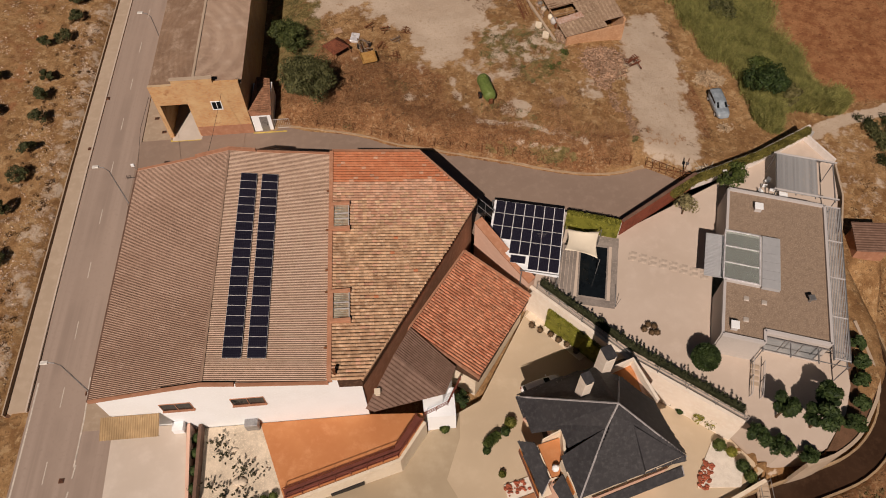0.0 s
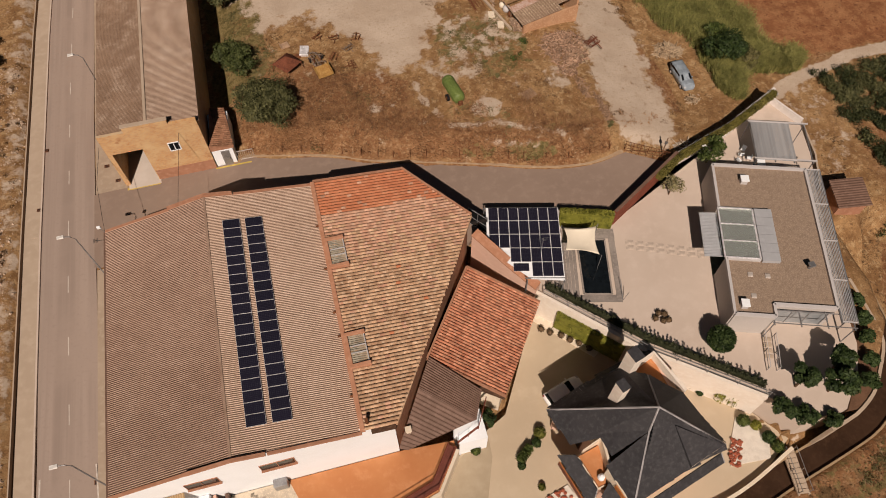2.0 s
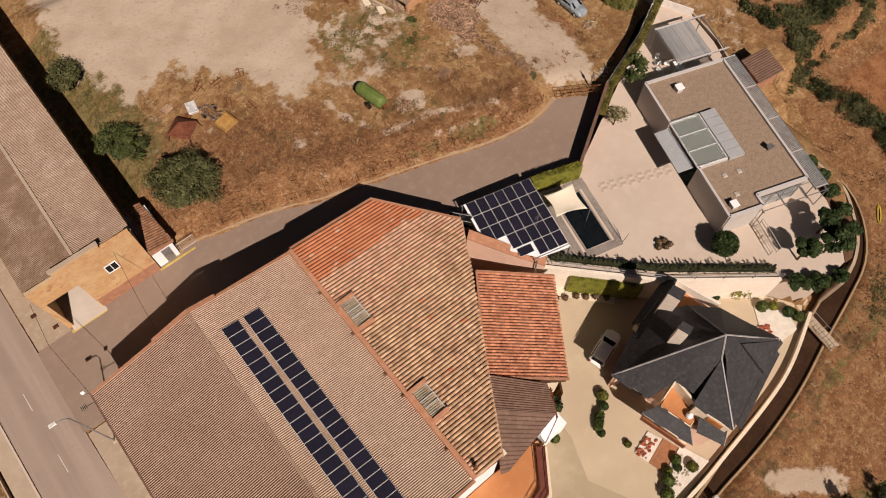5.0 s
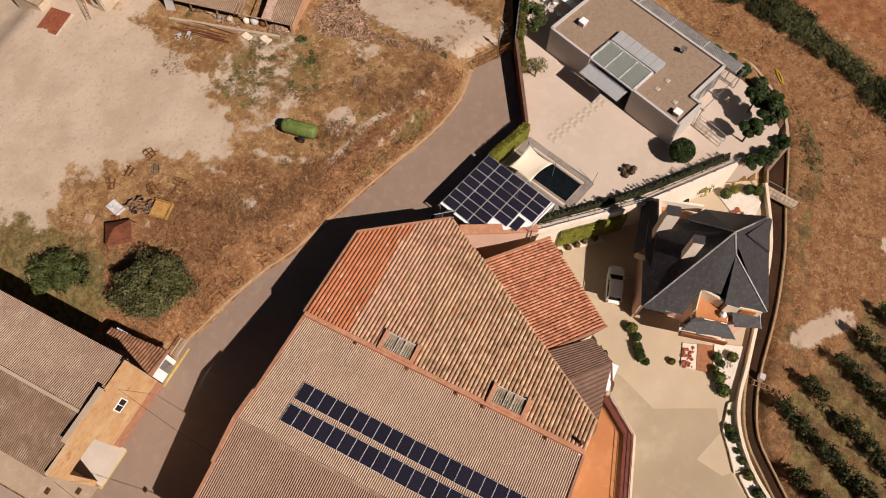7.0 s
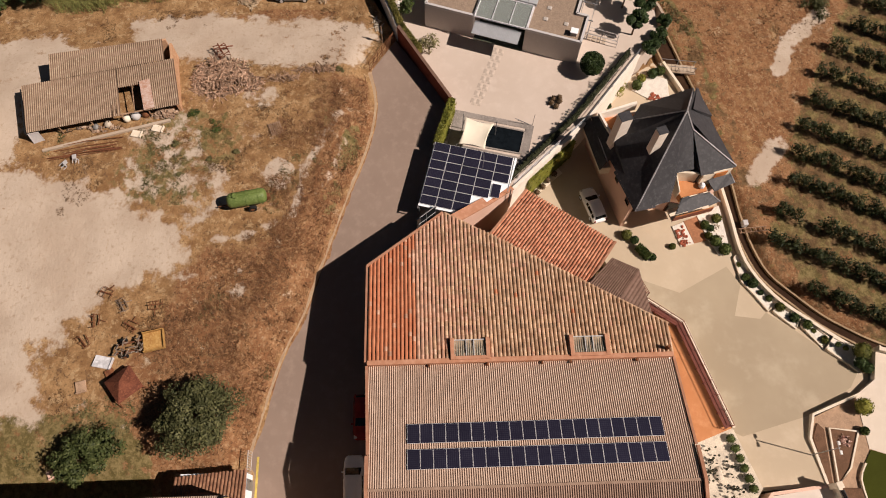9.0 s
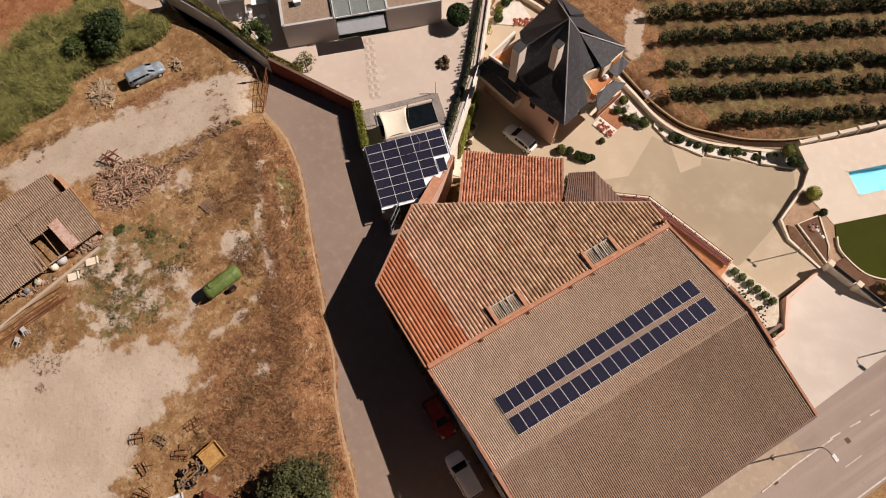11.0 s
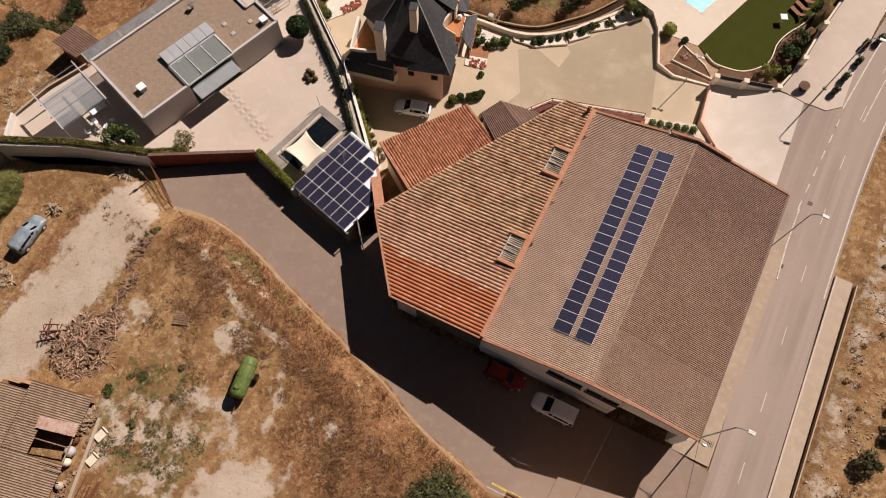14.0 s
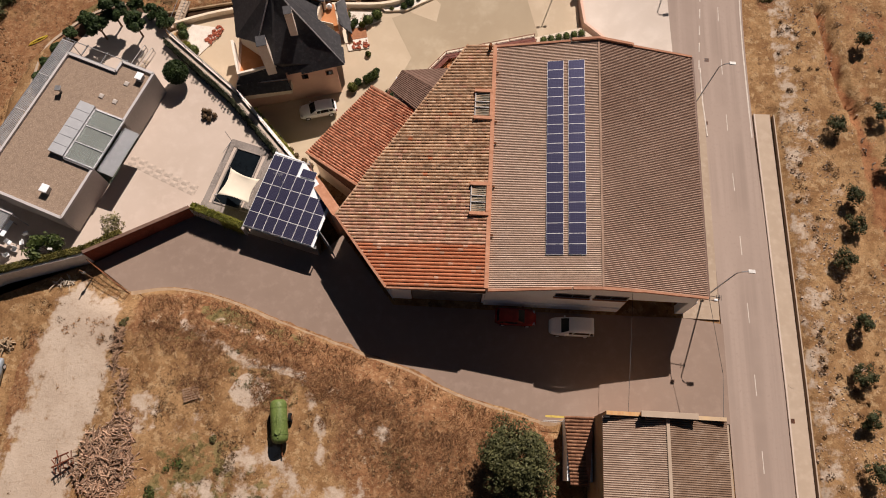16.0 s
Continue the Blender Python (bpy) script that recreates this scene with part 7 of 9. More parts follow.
def footbridge(x, y, rz, lab):
    b = thing("footbridge", lab, "footbridge", pose(x, y, -4.9, 0, 0, rz))
    for k in range(9):
        part("plank", boxed(-0.5, -2.1 + k * 0.47, 0, 0.5, -1.68 + k * 0.47, 0.09, 0.01), KERB, b)
    for s in (-0.5, 0.5):
        part("beam", boxed(s - 0.08, -2.2, -0.2, s + 0.08, 2.2, 0.0), KERB, b)
        part("handrail", tubed([(s, -2.1, 0.9), (s, 2.1, 0.9)], 0.035, 5), STEEL, b)
        for yy in (-2.0, 0, 2.0):
            part("post", tubed([(s, yy, 0), (s, yy, 0.9)], 0.035, 5), STEEL, b)


footbridge(43.5, -12.5, -8, "pale concrete footbridge over the canal")
sl = thing("sluice_box", "white painted sluice box at the canal", "sluice", pose(22.6, -16.6, -5.4))
part("box", boxed(-0.32, -0.28, 0, 0.32, 0.28, 0.7, 0.03), PARAPET, sl)
lad = thing("lying_ladder", "old wooden ladder lying by the canal", "ladder", pose(22.0, -17.6, -5.45, 0, 0, 5))
for s in (-0.25, 0.25):
    part("rail", boxed(s - .04, -1.6, 0, s + .04, 1.6, 0.1), WOOD, lad)
for k in range(6):
    part("rung", boxed(-0.25, -1.4 + k * 0.55, 0.02, 0.25, -1.32 + k * 0.55, 0.09), WOOD, lad)
# low wall with white beds between court and canal
tagged(part("canal_parapet", banded(smooth_line([(43.8, -10.6), (36.0, -13.3), (24.4, -14.6), (18.9, -15.0), (15.8, -16.1), (13.1, -18.1), (11.4, -20.1), (9.4, -22.5), (7.3, -25.8), (4.4, -33.5), (0.6, -44)], 1.0), 0.32, -6.0, -3.9), CREAM, None), "low cream parapet above the canal", "wall", "", "structure")


def flower_bed(name, label, poly, z, fill, edge=None):
    ob = tagged(slab(name, poly, z - 0.6, z, fill), label, "garden bed", "", "structure")
    if edge:
        pts = poly + poly[:1]
        part("bed_edge", banded(pts, 0.16, z - 0.5, z + 0.12), edge, ob)
    return ob


flower_bed("white_bed", "white pebble bed with clipped bushes", [(23.6, -11.2), (24.6, -13.9), (19.2, -14.1), (18.6, -12.9), (20.6, -11.95)], -4.48, WHITE_PEBBLE)
for z, q in ((-4.46, [(18.3, -14.3), (15.6, -14.6), (14.0, -15.7), (12.3, -16.7), (13.1, -17.8), (15.8, -15.85), (18.8, -14.75)]), (-4.38, [(12.2, -17.2), (10.3, -19.1), (11.3, -19.75), (13.0, -18.0)]), (-4.28, [(10.5, -19.7), (8.2, -21.3), (9.3, -22.15), (11.3, -20.1)])):
    flower_bed("white_bed", "white pebble bed along the canal wall", q, z, WHITE_PEBBLE, CREAM)
flower_bed("white_bed", "white pebble bed by the pool terrace", [(8.0, -21.5), (5.5, -24.3), (7.15, -25.4), (9.2, -22.5)], -4.0, WHITE_PEBBLE, CREAM)
flower_bed("red_bed", "white pebble bed with red rocks", [(22.2, -8.3), (22.7, -9.65), (20.1, -10.35), (19.8, -8.9)], -4.47, WHITE_PEBBLE)
flower_bed("stone_walk", "reddish stone walk to the garden door", [(22.8, -9.7), (23.3, -11.15), (20.5, -11.85), (20.15, -10.4)], -4.49, PEACH_STONE)
flower_bed("white_corner", "white gravel corner bed with red rocks", [(40.2, -6.4), (42.4, -9.0), (41.6, -10.9), (37.6, -10.6), (38.4, -8.9)], -4.48, WHITE_PEBBLE)
flower_bed("edge_bed", "pale strip with small round bushes", [(24.4, 8.6), (25.1, 9.3), (30.2, 3.7), (29.2, 3.0)], -4.5, CREAM)
# front garden of the lawn: walls and beds
flower_bed("soil_bed", "dark soil bed with a round flower group", [(-0.3, -22.0), (0.1, -19.3), (-5.0, -18.9), (-3.6, -20.4)], -3.12, SOIL, CREAM)
flower_bed("soil_bed", "dark soil bed behind the drive wall", [(-0.7, -17.6), (0.6, -18.3), (0.0, -18.8), (-4.9, -18.4), (-5.0, -18.0)], -3.1, SOIL)
flower_bed("soil_bed", "dark soil bed with shrubs along the lawn", [(-5.4, -20.9), (-5.3, -18.4), (-11.5, -19.7), (-13.2, -23.8), (-13.8, -29), (-15, -36), (-13.6, -36.2), (-13.3, -33.7), (-12.4, -31.2), (-11.3, -29.3), (-10.6, -27.2), (-10.6, -25.2), (-10.3, -23.7), (-8.8, -21.9), (-7.2, -21.1)], -3.0, SOIL)
tagged(part("lawn_edging", banded(LAWN_EDGE, 0.14, -3.4, -2.93), CREAM, None), "pale curved edging of the lawn", "edging", "", "structure")
tagged(part("garden_wall", banded([(3.2, -23.0), (1.4, -18.0), (-0.8, -17.2), (-5.0, -17.8)], 0.25, -4.6, -2.85), CREAM, None), "low cream garden wall", "wall", "", "structure")
tagged(part("drive_wall", banded([(-5.1, -17.9), (-8.3, -18.7), (-11.8, -19.5)], 0.35, -3.9, -1.3), CREAM, None), "cream boundary wall beside the drive", "wall", "", "structure")
for a, b in (((-5.6, -17.95), (-8.0, -18.55)), ((-8.6, -18.7), (-11.4, -19.4))):
    f = thing("fence_panel", "black slatted fence panel on the garden wall", "fence", group="black fence panels")
    for k in range(4):
        part("slat", banded([a, b], 0.06, -1.29 + k * 0.15, -1.155 + k * 0.15), BLACK, f)
for x, y in ((-5.2, -17.7), (-8.4, -18.6), (-12.0, -19.6), (-13.2, -23.5), (-13.9, -29), (-15, -35)):
    g = thing("gate_pillar", "cream square gate pillar with a cap", "pillar", pose(x, y, drive_z(x, y) - 0.3, 0, 0, 14), "garden wall pillars")
    top = -0.72 - drive_z(x, y) + 0.3 if y > -20 else 1.5
    part("shaft", boxed(-0.24, -0.24, 0, 0.24, 0.24, top, 0.02), CREAM, g)
    part("cap", boxed(-0.31, -0.31, top, 0.31, 0.31, top + 0.1, 0.03), CREAM, g)
tagged(part("garden_wall", banded([(-12.0, -19.6), (-13.2, -23.5), (-13.9, -29), (-15, -35), (-17, -44)], 0.25, -3.4, [-1.0, -0.6, -0.3, 0.1, 0.25]), CREAM, None), "low cream wall along the road", "wall", "", "structure")
# retaining walls between drive, court and planting pit
tagged(part("drive_edge", banded([(-8.65, -2.1), (-8.2, -9.1), (-5.7, -11.9), (-5.1, -17.7)], 0.3, -5.0, [-0.2, -0.9, -1.5, -2.2]), PEACH, None), "pinkish retaining wall between drive and court", "wall", "", "structure")
tagged(part("planter_wall", banded([(-7.7, -2.1), (-7.5, -9.0)], 0.3, -3.0, -0.6), BROWN_SHEET, None), "brown fence wall of the planting pit", "wall", "", "structure")


# stepped wall between the pool terrace and the canal
_a, _b = Vector((7.55, -25.9)), Vector((1.4, -46.5))
for k in range(9):
    p, q = _a.lerp(_b, k / 9), _a.lerp(_b, (k + 0.93) / 9)
    w = thing("pool_wall_panel", "cream wall panel with a pale cap beside the pool", "wall panel", group="wall panels along the canal")
    part("panel", banded([tuple(p), tuple(q)], 0.25, -4.2, -2.55 + 0.05 * k), CREAM, w)
    part("cap", banded([tuple(p), tuple(q)], 0.4, -2.55 + 0.05 * k, -2.47 + 0.05 * k), POOL_STONE, w)
    part("pier", banded([tuple(_a.lerp(_b, (k - 0.03) / 9)), tuple(_a.lerp(_b, (k + 0.03) / 9))], 0.5, -4.2, -2.35 + 0.05 * k), CREAM, w)
# swimming pool
def swimming_pool():
    ob = thing("swimming_pool", "bright blue tiled swimming pool", "pool")
    q = POOL
    part("basin", plated([(x, y, -4.3 if y > -32 else -4.7) for x, y in q], 0.1), POOL_TILE, ob)
    for a, b in zip(q, q[1:] + q[:1]):
        part("basin_wall", banded([a, b], 0.08, -5.1, -3.21), POOL_TILE, ob)
    w = part("water", plated([(x, y, -3.34) for x, y in q], 0.01), WATER, ob)
    w.visible_shadow = False
    pts = q + q[:1]
    for a, b in zip(pts, pts[1:]):
        part("coping", banded([a, b], 0.3, -3.3, -3.192), POOL_STONE, ob)
    lad = part("ladder", tubed([(-0.5, -36.0, -3.3), (-0.4, -36.2, -2.5), (-0.2, -36.6, -2.5), (-0.2, -36.7, -3.2)], 0.03, 6), ALU, ob)


swimming_pool()
LOUNGE = surface("brown_woven_lounger", (0.30, 0.15, 0.09), rough=0.8, big=2, fine=12, bump=0.2)
for x, y, r in ((-11.0, -32.7, 18), (-11.3, -33.8, 18), (-11.5, -35.1, 20)):
    s = thing("sun_lounger", "brown woven sun lounger on the lawn", "lounger", pose(x, y, -3.15, 0, 0, r + 40), "sun loungers")
    part("seat", boxed(-0.3, -0.9, 0.28, 0.3, 0.5, 0.36, 0.02), LOUNGE, s)
    part("backrest", boxed(-0.3, 0, 0, 0.3, 0.75, 0.08, 0.02), LOUNGE, s).matrix_basis = pose(0, 0.5, 0.3, 35)
    for a in (-0.26, 0.26):
        for b in (-0.8, 0.8):
            part("leg", boxed(a - .03, b - .03, 0, a + .03, b + .03, 0.3), STEEL, s)
for x, y, r in ((-11.4, -37.0, 40), (-9.8, -30.7, 25)):
    u = thing("garden_table", "white square table on a centre post beside the loungers", "table", pose(x, y, -3.16, 0, 0, r), "white lawn tables")
    part("tabletop", boxed(-0.42, -0.42, 0.9, 0.42, 0.42, 0.95, 0.015), WHITE, u)
    part("post", tubed([(0, 0, 0.03), (0, 0, 0.9)], 0.04), STEEL, u)
    part("foot", boxed(-0.13, -0.13, 0, 0.13, 0.13, 0.04, 0.01), BLACK, u)


# ---- terrace behind the modern house ----
bed = [(53.2, 0.6), (55.7, 1.2), (55.9, -2.0), (55.4, -4.1), (53.5, -6.5), (51.6, -8.4), (49.6, -9.5), (48.6, -9.3), (51.4, -6.3), (52.9, -3.7)]
slab("planting_bed", bed, -5.8, -0.5, SOIL, label="dark soil bed along the terrace edge", category="planting bed")
tagged(part("terrace_wall", banded(smooth_line([(56.2, 3.0), (56.0, -2.0), (55.5, -4.2), (53.6, -6.6), (51.7, -8.5), (49.0, -9.9), (46.2, -10.5)], 0.8), 0.3, -5.9, -0.35), KERB, None), "curved pale concrete wall round the terrace", "wall", "", "structure")
rail_fence("stair_railing", "white tubular railing of the garden stair", [(44.5, -0.4), (43.9, -2.1), (43.2, -3.9)], -0.4, 1.0, PARAPET, 1.7, 2)
rail_fence("stair_railing", "white tubular railing of the garden stair", [(45.4, -0.9), (44.8, -2.5), (44.1, -4.2)], -0.4, 1.0, PARAPET, 1.7, 2)
for k in range(4):
    s = thing("garden_step", "pale stone step of the garden stair", "step", pose(44.7 - 0.2 * k, -1.0 - 0.55 * k, -0.41, 0, 0, -19), "garden stair steps")
    part("tread", boxed(-0.42, -0.2, 0, 0.42, 0.2, 0.05 + 0.03 * (3 - k), 0.015), KERB, s)
HOSE = surface("yellow_hose", (0.66, 0.50, 0.06), rough=0.5, big=1, fine=3, bump=0.0)


def hose(x, y, loops, rx, ry, rz, lab):
    rnd = random.Random(int(x * 10))
    z = zg(x, y) + 0.06
    ob = thing("garden_hose", lab, "hose", pose(x, y, z, 0, 0, rz))
    pts = []
    for k in range(loops * 14):
        a = k / 14 * 2 * math.pi
        w = 0.75 + 0.25 * math.sin(k * 0.41) + rnd.uniform(-0.04, 0.04)
        pts.append((rx * w * math.cos(a), ry * w * math.sin(a), 0.02 + 0.012 * (k // 14)))
    part("coil", tubed(pts, 0.035, 5), HOSE, ob)


hose(50.8, -11.8, 5, 0.75, 0.5, 20, "coiled yellow hose lying by the canal")
hose(60.6, -8.1, 4, 1.5, 0.22, 35, "long looped yellow hose on dry ground")

# ---- vehicles ----
WOOD_PALE = surface("pale_cut_wood", (0.42, 0.32, 0.21), (0.30, 0.21, 0.13), (0.52, 0.42, 0.30), 0.9, 1.2, 8, 0.2, island=0.3)
LEAF_BROWN = leaf_mat("brown_shrub_leaves", (0.07, 0.05, 0.028), (0.14, 0.09, 0.05))
def car(name, label, x, y, z, rz, paint, kind="hatch", L=4.2, W=1.76, H=1.48):
    """A car with rounded ends, painted roof, separate panes, wheels, lamps and mirrors; the front is at local +x."""
    ob = thing(name, label, "car", pose(x, y, z, 0, 0, rz))
    h, hw = L / 2, W / 2
    if kind == "van":
        top = ((-1, .88), (-.975, 1.08), (.2, 1.08), (.42, 1.03), (.62, .97), (.86, .86), (.96, .72), (1, .52))
        roof = ((-.975, 1.08, .90), (-.93, H - .06, .82), (-.78, H, .82), (0.0, H, .82), (.16, H - .05, .80), (.50, 1.01, .88))
    else:
        top = ((-1, .70), (-.95, .93), (-.75, 1.0), (.2, .96), (.42, .93), (.70, .85), (.93, .70), (1, .5))
        roof = ((-.93, .96, .80), (-.80, H - .16, .74), (-.58, H - .02, .74), (-.1, H, .75), (.08, H - .05, .73), (.44, .94, .84))
    at = lambda u: float(np.interp(u, [q[0] for q in top], [q[1] for q in top]))
    bm = bmesh.new()
    rings = []
    for u in (-1, -.98, -.94, -.85, -.65, -.4, -.1, .2, .42, .6, .75, .88, .95, .985, 1):
        w = hw * (1 - .26 * abs(u) ** 9 - .05 * u * u)
        zt, zb = at(u), .24 + .12 * abs(u) ** 8
        half = [(w * .94, zb), (w, zb + .4 * (zt - zb)), (w * .99, zt - .16), (w * .93, zt - .04), (w * .55, zt + .015)]
        rings.append([bm.verts.new((u * h, -a, c)) for a, c in half] + [bm.verts.new((u * h, a, c)) for a, c in half[::-1]])
    for p, q in zip(rings, rings[1:]):
        for k in range(10):
            bm.faces.new((p[k], p[(k + 1) % 10], q[(k + 1) % 10], q[k]))
    bm.faces.new(rings[0])
    bm.faces.new(rings[-1][::-1])
    part("body", bm, paint, ob, smooth=True)
    sec = []
    for u, zt, wf in roof:
        sec.append([(u * h, hw * .93, .86), (u * h, hw * wf * 1.06, zt - .13), (u * h, hw * wf * .93, zt - .02), (u * h, hw * wf * .5, zt + .015)])
    bm = bmesh.new()
    rings = [[bm.verts.new((a, -b, c)) for a, b, c in q] + [bm.verts.new(v) for v in q[::-1]] for q in sec]
    for p, q in zip(rings, rings[1:]):
        for k in range(8):
            bm.faces.new((p[k], p[(k + 1) % 8], q[(k + 1) % 8], q[k]))
    bm.faces.new(rings[0])
    bm.faces.new(rings[-1][::-1])
    part("cabin", bm, paint, ob, smooth=True)

    def pane(pts, lift):
        n = (Vector(pts[1]) - Vector(pts[0])).cross(Vector(pts[2]) - Vector(pts[0])).normalized()
        n = n if n.z > 0 else -n
        part("window", plated([tuple(Vector(q) + n * lift) for q in pts], 0.02), DARK_GLASS, ob, "dark car window")
    for i, j in ((-1, -2), (0, 1)):
        lo, hi = Vector(sec[i][2]), Vector(sec[j][2])
        q0, q1 = lo.lerp(hi, .06 if i else .2), lo.lerp(hi, .94)
        pane([(q0.x, -q0.y * .97, q0.z), (q0.x, q0.y * .97, q0.z), (q1.x, q1.y * .93, q1.z), (q1.x, -q1.y * .93, q1.z)], .03)
    for sg in (-1, 1):
        for i in range(1, len(sec) - 2):
            p0, p1, r0, r1 = (Vector(v) for v in (sec[i][0], sec[i + 1][0], sec[i][1], sec[i + 1][1]))
            quad = [p0.lerp(r0, .25).lerp(p1.lerp(r1, .25), .05), p0.lerp(r0, .25).lerp(p1.lerp(r1, .25), .95), r0.lerp(r1, .95), r0.lerp(r1, .05)]
            pane([(v.x, sg * v.y, v.z) for v in quad], .015)
    for sx in (-h + .78, h - .82):
        for sg in (-1, 1):
            w = part("wheel", wheel_bm(.31, .2), RUBBER, ob)
            w.matrix_basis = pose(sx, sg * (hw - .1), .31, 90)
            part("rim", wheel_bm(.2, .21), ALU, w)
    for sg in (-1, 1):
        part("headlight", boxed(h - .42, sg * W * .34 - .16, .62, h - .12, sg * W * .34 + .12, .74, .03), PARAPET, ob, "clear headlight")
        part("tail_light", boxed(-h + .01, sg * W * .37 - .09, .66, -h + .12, sg * W * .37 + .07, .9, .02), CAR_RED, ob, "red tail light")
        part("mirror", boxed(h * .3, sg * (hw + .05) - .09, .93, h * .3 + .13, sg * (hw + .05) + .09, 1.05, .02), paint, ob)
    part("bumper", boxed(h - .1, -hw * .62, .3, h + .02, hw * .62, .46, .03), paint, ob)
    part("number_plate", boxed(-h - .02, -.25, .5, -h + .02, .25, .61), PARAPET, ob)
    return ob


def wheel_bm(r, w):
    bm = bmesh.new()
    bmesh.ops.create_cone(bm, cap_ends=True, segments=16, radius1=r, radius2=r, depth=w)
    return bm


car("car", "silver-white hatchback parked beside the villa", 24.85, 0.15, -4.6, 16, CAR_WHITE, "hatch", 4.3, 1.8, 1.5)
car("van", "white panel-backed family van parked in shade", -3.55, 25.3, 0.02, 0, CAR_WHITE, "van", 4.3, 1.8, 1.75)
car("car", "dark red hatchback parked in shade", 1.9, 24.6, 0.02, 180, CAR_RED, "hatch", 4.0, 1.72, 1.46)
car("car", "old blue-grey estate car on dry ground", 51.7, 33.5, -0.62, -89, CAR_BLUE, "van", 4.3, 1.66, 1.45)


# ---- street lamps, wires, signs ----
def street_lamp(x, y, top, lean=(-0.4, 0.0)):
    ob = thing("street_lamp", "tall grey street lamp with a white head", "street lamp", pose(x, y, 0.0), "street lamps along the road")
    part("pole", tubed([(0, 0, -0.2), (0, 0, top * 0.5), (0, 0, top - 0.7), (lean[0] * .35, lean[1], top - 0.2), (lean[0], lean[1], top)], [0.08, 0.07, 0.055, 0.05, 0.045], 8), STEEL, ob)
    part("base", boxed(-0.2, -0.2, -0.1, 0.2, 0.2, 0.25, 0.03), KERB, ob)
    part("lamp_head", boxed(-0.5, -0.17, -0.06, 0.12, 0.17, 0.07, 0.03), LAMP_HEAD, ob, "white lamp head").matrix_basis = pose(lean[0], lean[1], top)


for x, y in ((-16.7, 0.3), (-16.7, 21.5), (-16.2, 45.6), (-16.0, 69), (-16.4, -21.0)):
    street_lamp(x, y, 9.3, (-0.85, 0.0))


def garden_lamp():
    ob = thing("garden_lamp", "thin garden lamp post with two white heads", "lamp post", pose(-2.3, -17.0, -3.6))
    part("pole", tubed([(0, 0, 0), (0, 0, 5.6)], 0.05, 6), STEEL, ob)
    part("arm", tubed([(-0.35, 0, 5.5), (0.35, 0.1, 5.6)], 0.03, 5), STEEL, ob)
    for s in (-0.4, 0.4):
        part("lamp_head", boxed(s - .18, -.12, 5.5, s + .18, .12, 5.64, .03), LAMP_HEAD, ob)


garden_lamp()
cw = thing("overhead_cable", "thin black cable strung between the buildings", "cable", group="overhead cables")
part("strand", tubed([(-15.0, 23.2, 6.3), (-16.0, 30, 5.7), (-15.4, 34.0, 6.6)], 0.02, 4), BLACK, cw)
cw2 = thing("overhead_cable", "thin black cable strung between the buildings", "cable", group="overhead cables")
part("strand", tubed([(-7.3, 33.9, 6.6), (-7.9, 28, 5.9), (-8.2, 22.3, 6.2)], 0.02, 4), BLACK, cw2)
sg = thing("wall_aerial", "small white antenna at the roof corner", "aerial", pose(-15.0, 23.4, 6.3))
part("arm", tubed([(0, 0, 0), (-0.3, 0.2, 0.5)], 0.03), STEEL, sg)
part("dish", boxed(-0.5, 0.1, 0.45, -0.15, 0.3, 0.8, 0.04), WHITE, sg)
sg = thing("cable_rack", "thin insulator rack on a bracket", "bracket", pose(-16.2, 23.0, 5.8))
part("arm", tubed([(1.5, -.2, 0), (0, 0, 0)], 0.03), BLACK, sg)
for k in range(4):
    part("insulator", tubed([(-.1 + .14 * k, -.25, 0), (-.1 + .14 * k, .25, 0)], 0.025, 4), BLACK, sg)
for x, y in ((-18.35, 1.6), (-24.0, 41.5), (-24.35, 33.0), (-17.2, 37.4), (-16.0, 35.0), (-19.0, -6.5)):
    g = thing("drain_grate", "dark iron drain grate set in the pavement", "drain", pose(x, y, 0.12 if x < -23.5 else 0.05 if x > -18.2 else 0.0), "drain grates")
    part("frame", boxed(-.28, -.22, -.05, .28, .22, .012), RUST, g)
    for k in range(5):
        part("bar", boxed(-.24, -.2 + k * .085, 0.0, .24, -.15 + k * .085, .016), BLACK, g)
mh = thing("manhole_cover", "round grey manhole cover in the footway", "manhole", pose(-24.7, 29.6, 0.125))
part("lid", wheel_bm(0.32, 0.03), KERB, mh)
for k, (x, y) in enumerate(((-14.2, -20.0), (-17.4, -20.8), (-17.9, -23.0), (-18.7, -25.8), (-18.8, -28.4), (-20.1, -29.9))):
    z = drive_z(x, y) + 0.06
    p = thing("planter_pot", "round dark planter pot on the pavement", "planter", pose(x, y, z), "round planters")
    bm = bmesh.new()
    r = 0.6 if k == 0 else 0.4
    tube(bm, [(0, 0, 0), (0, 0, 0.35), (0, 0, 0.7)], [r * .75, r * .95, r], 14)
    part("bowl", bm, BLACK, p)
    part("soil", wheel_bm(r * .86, .03), SOIL, p).matrix_basis = pose(0, 0, .70)
    if k:
        verts, faces = [], []
        leaf_cloud(verts, faces, random.Random(k), (0, 0, 1.0), 0.42, 120, 0.12)
        link_mesh("plant", verts, faces, LEAF_DARK, p)

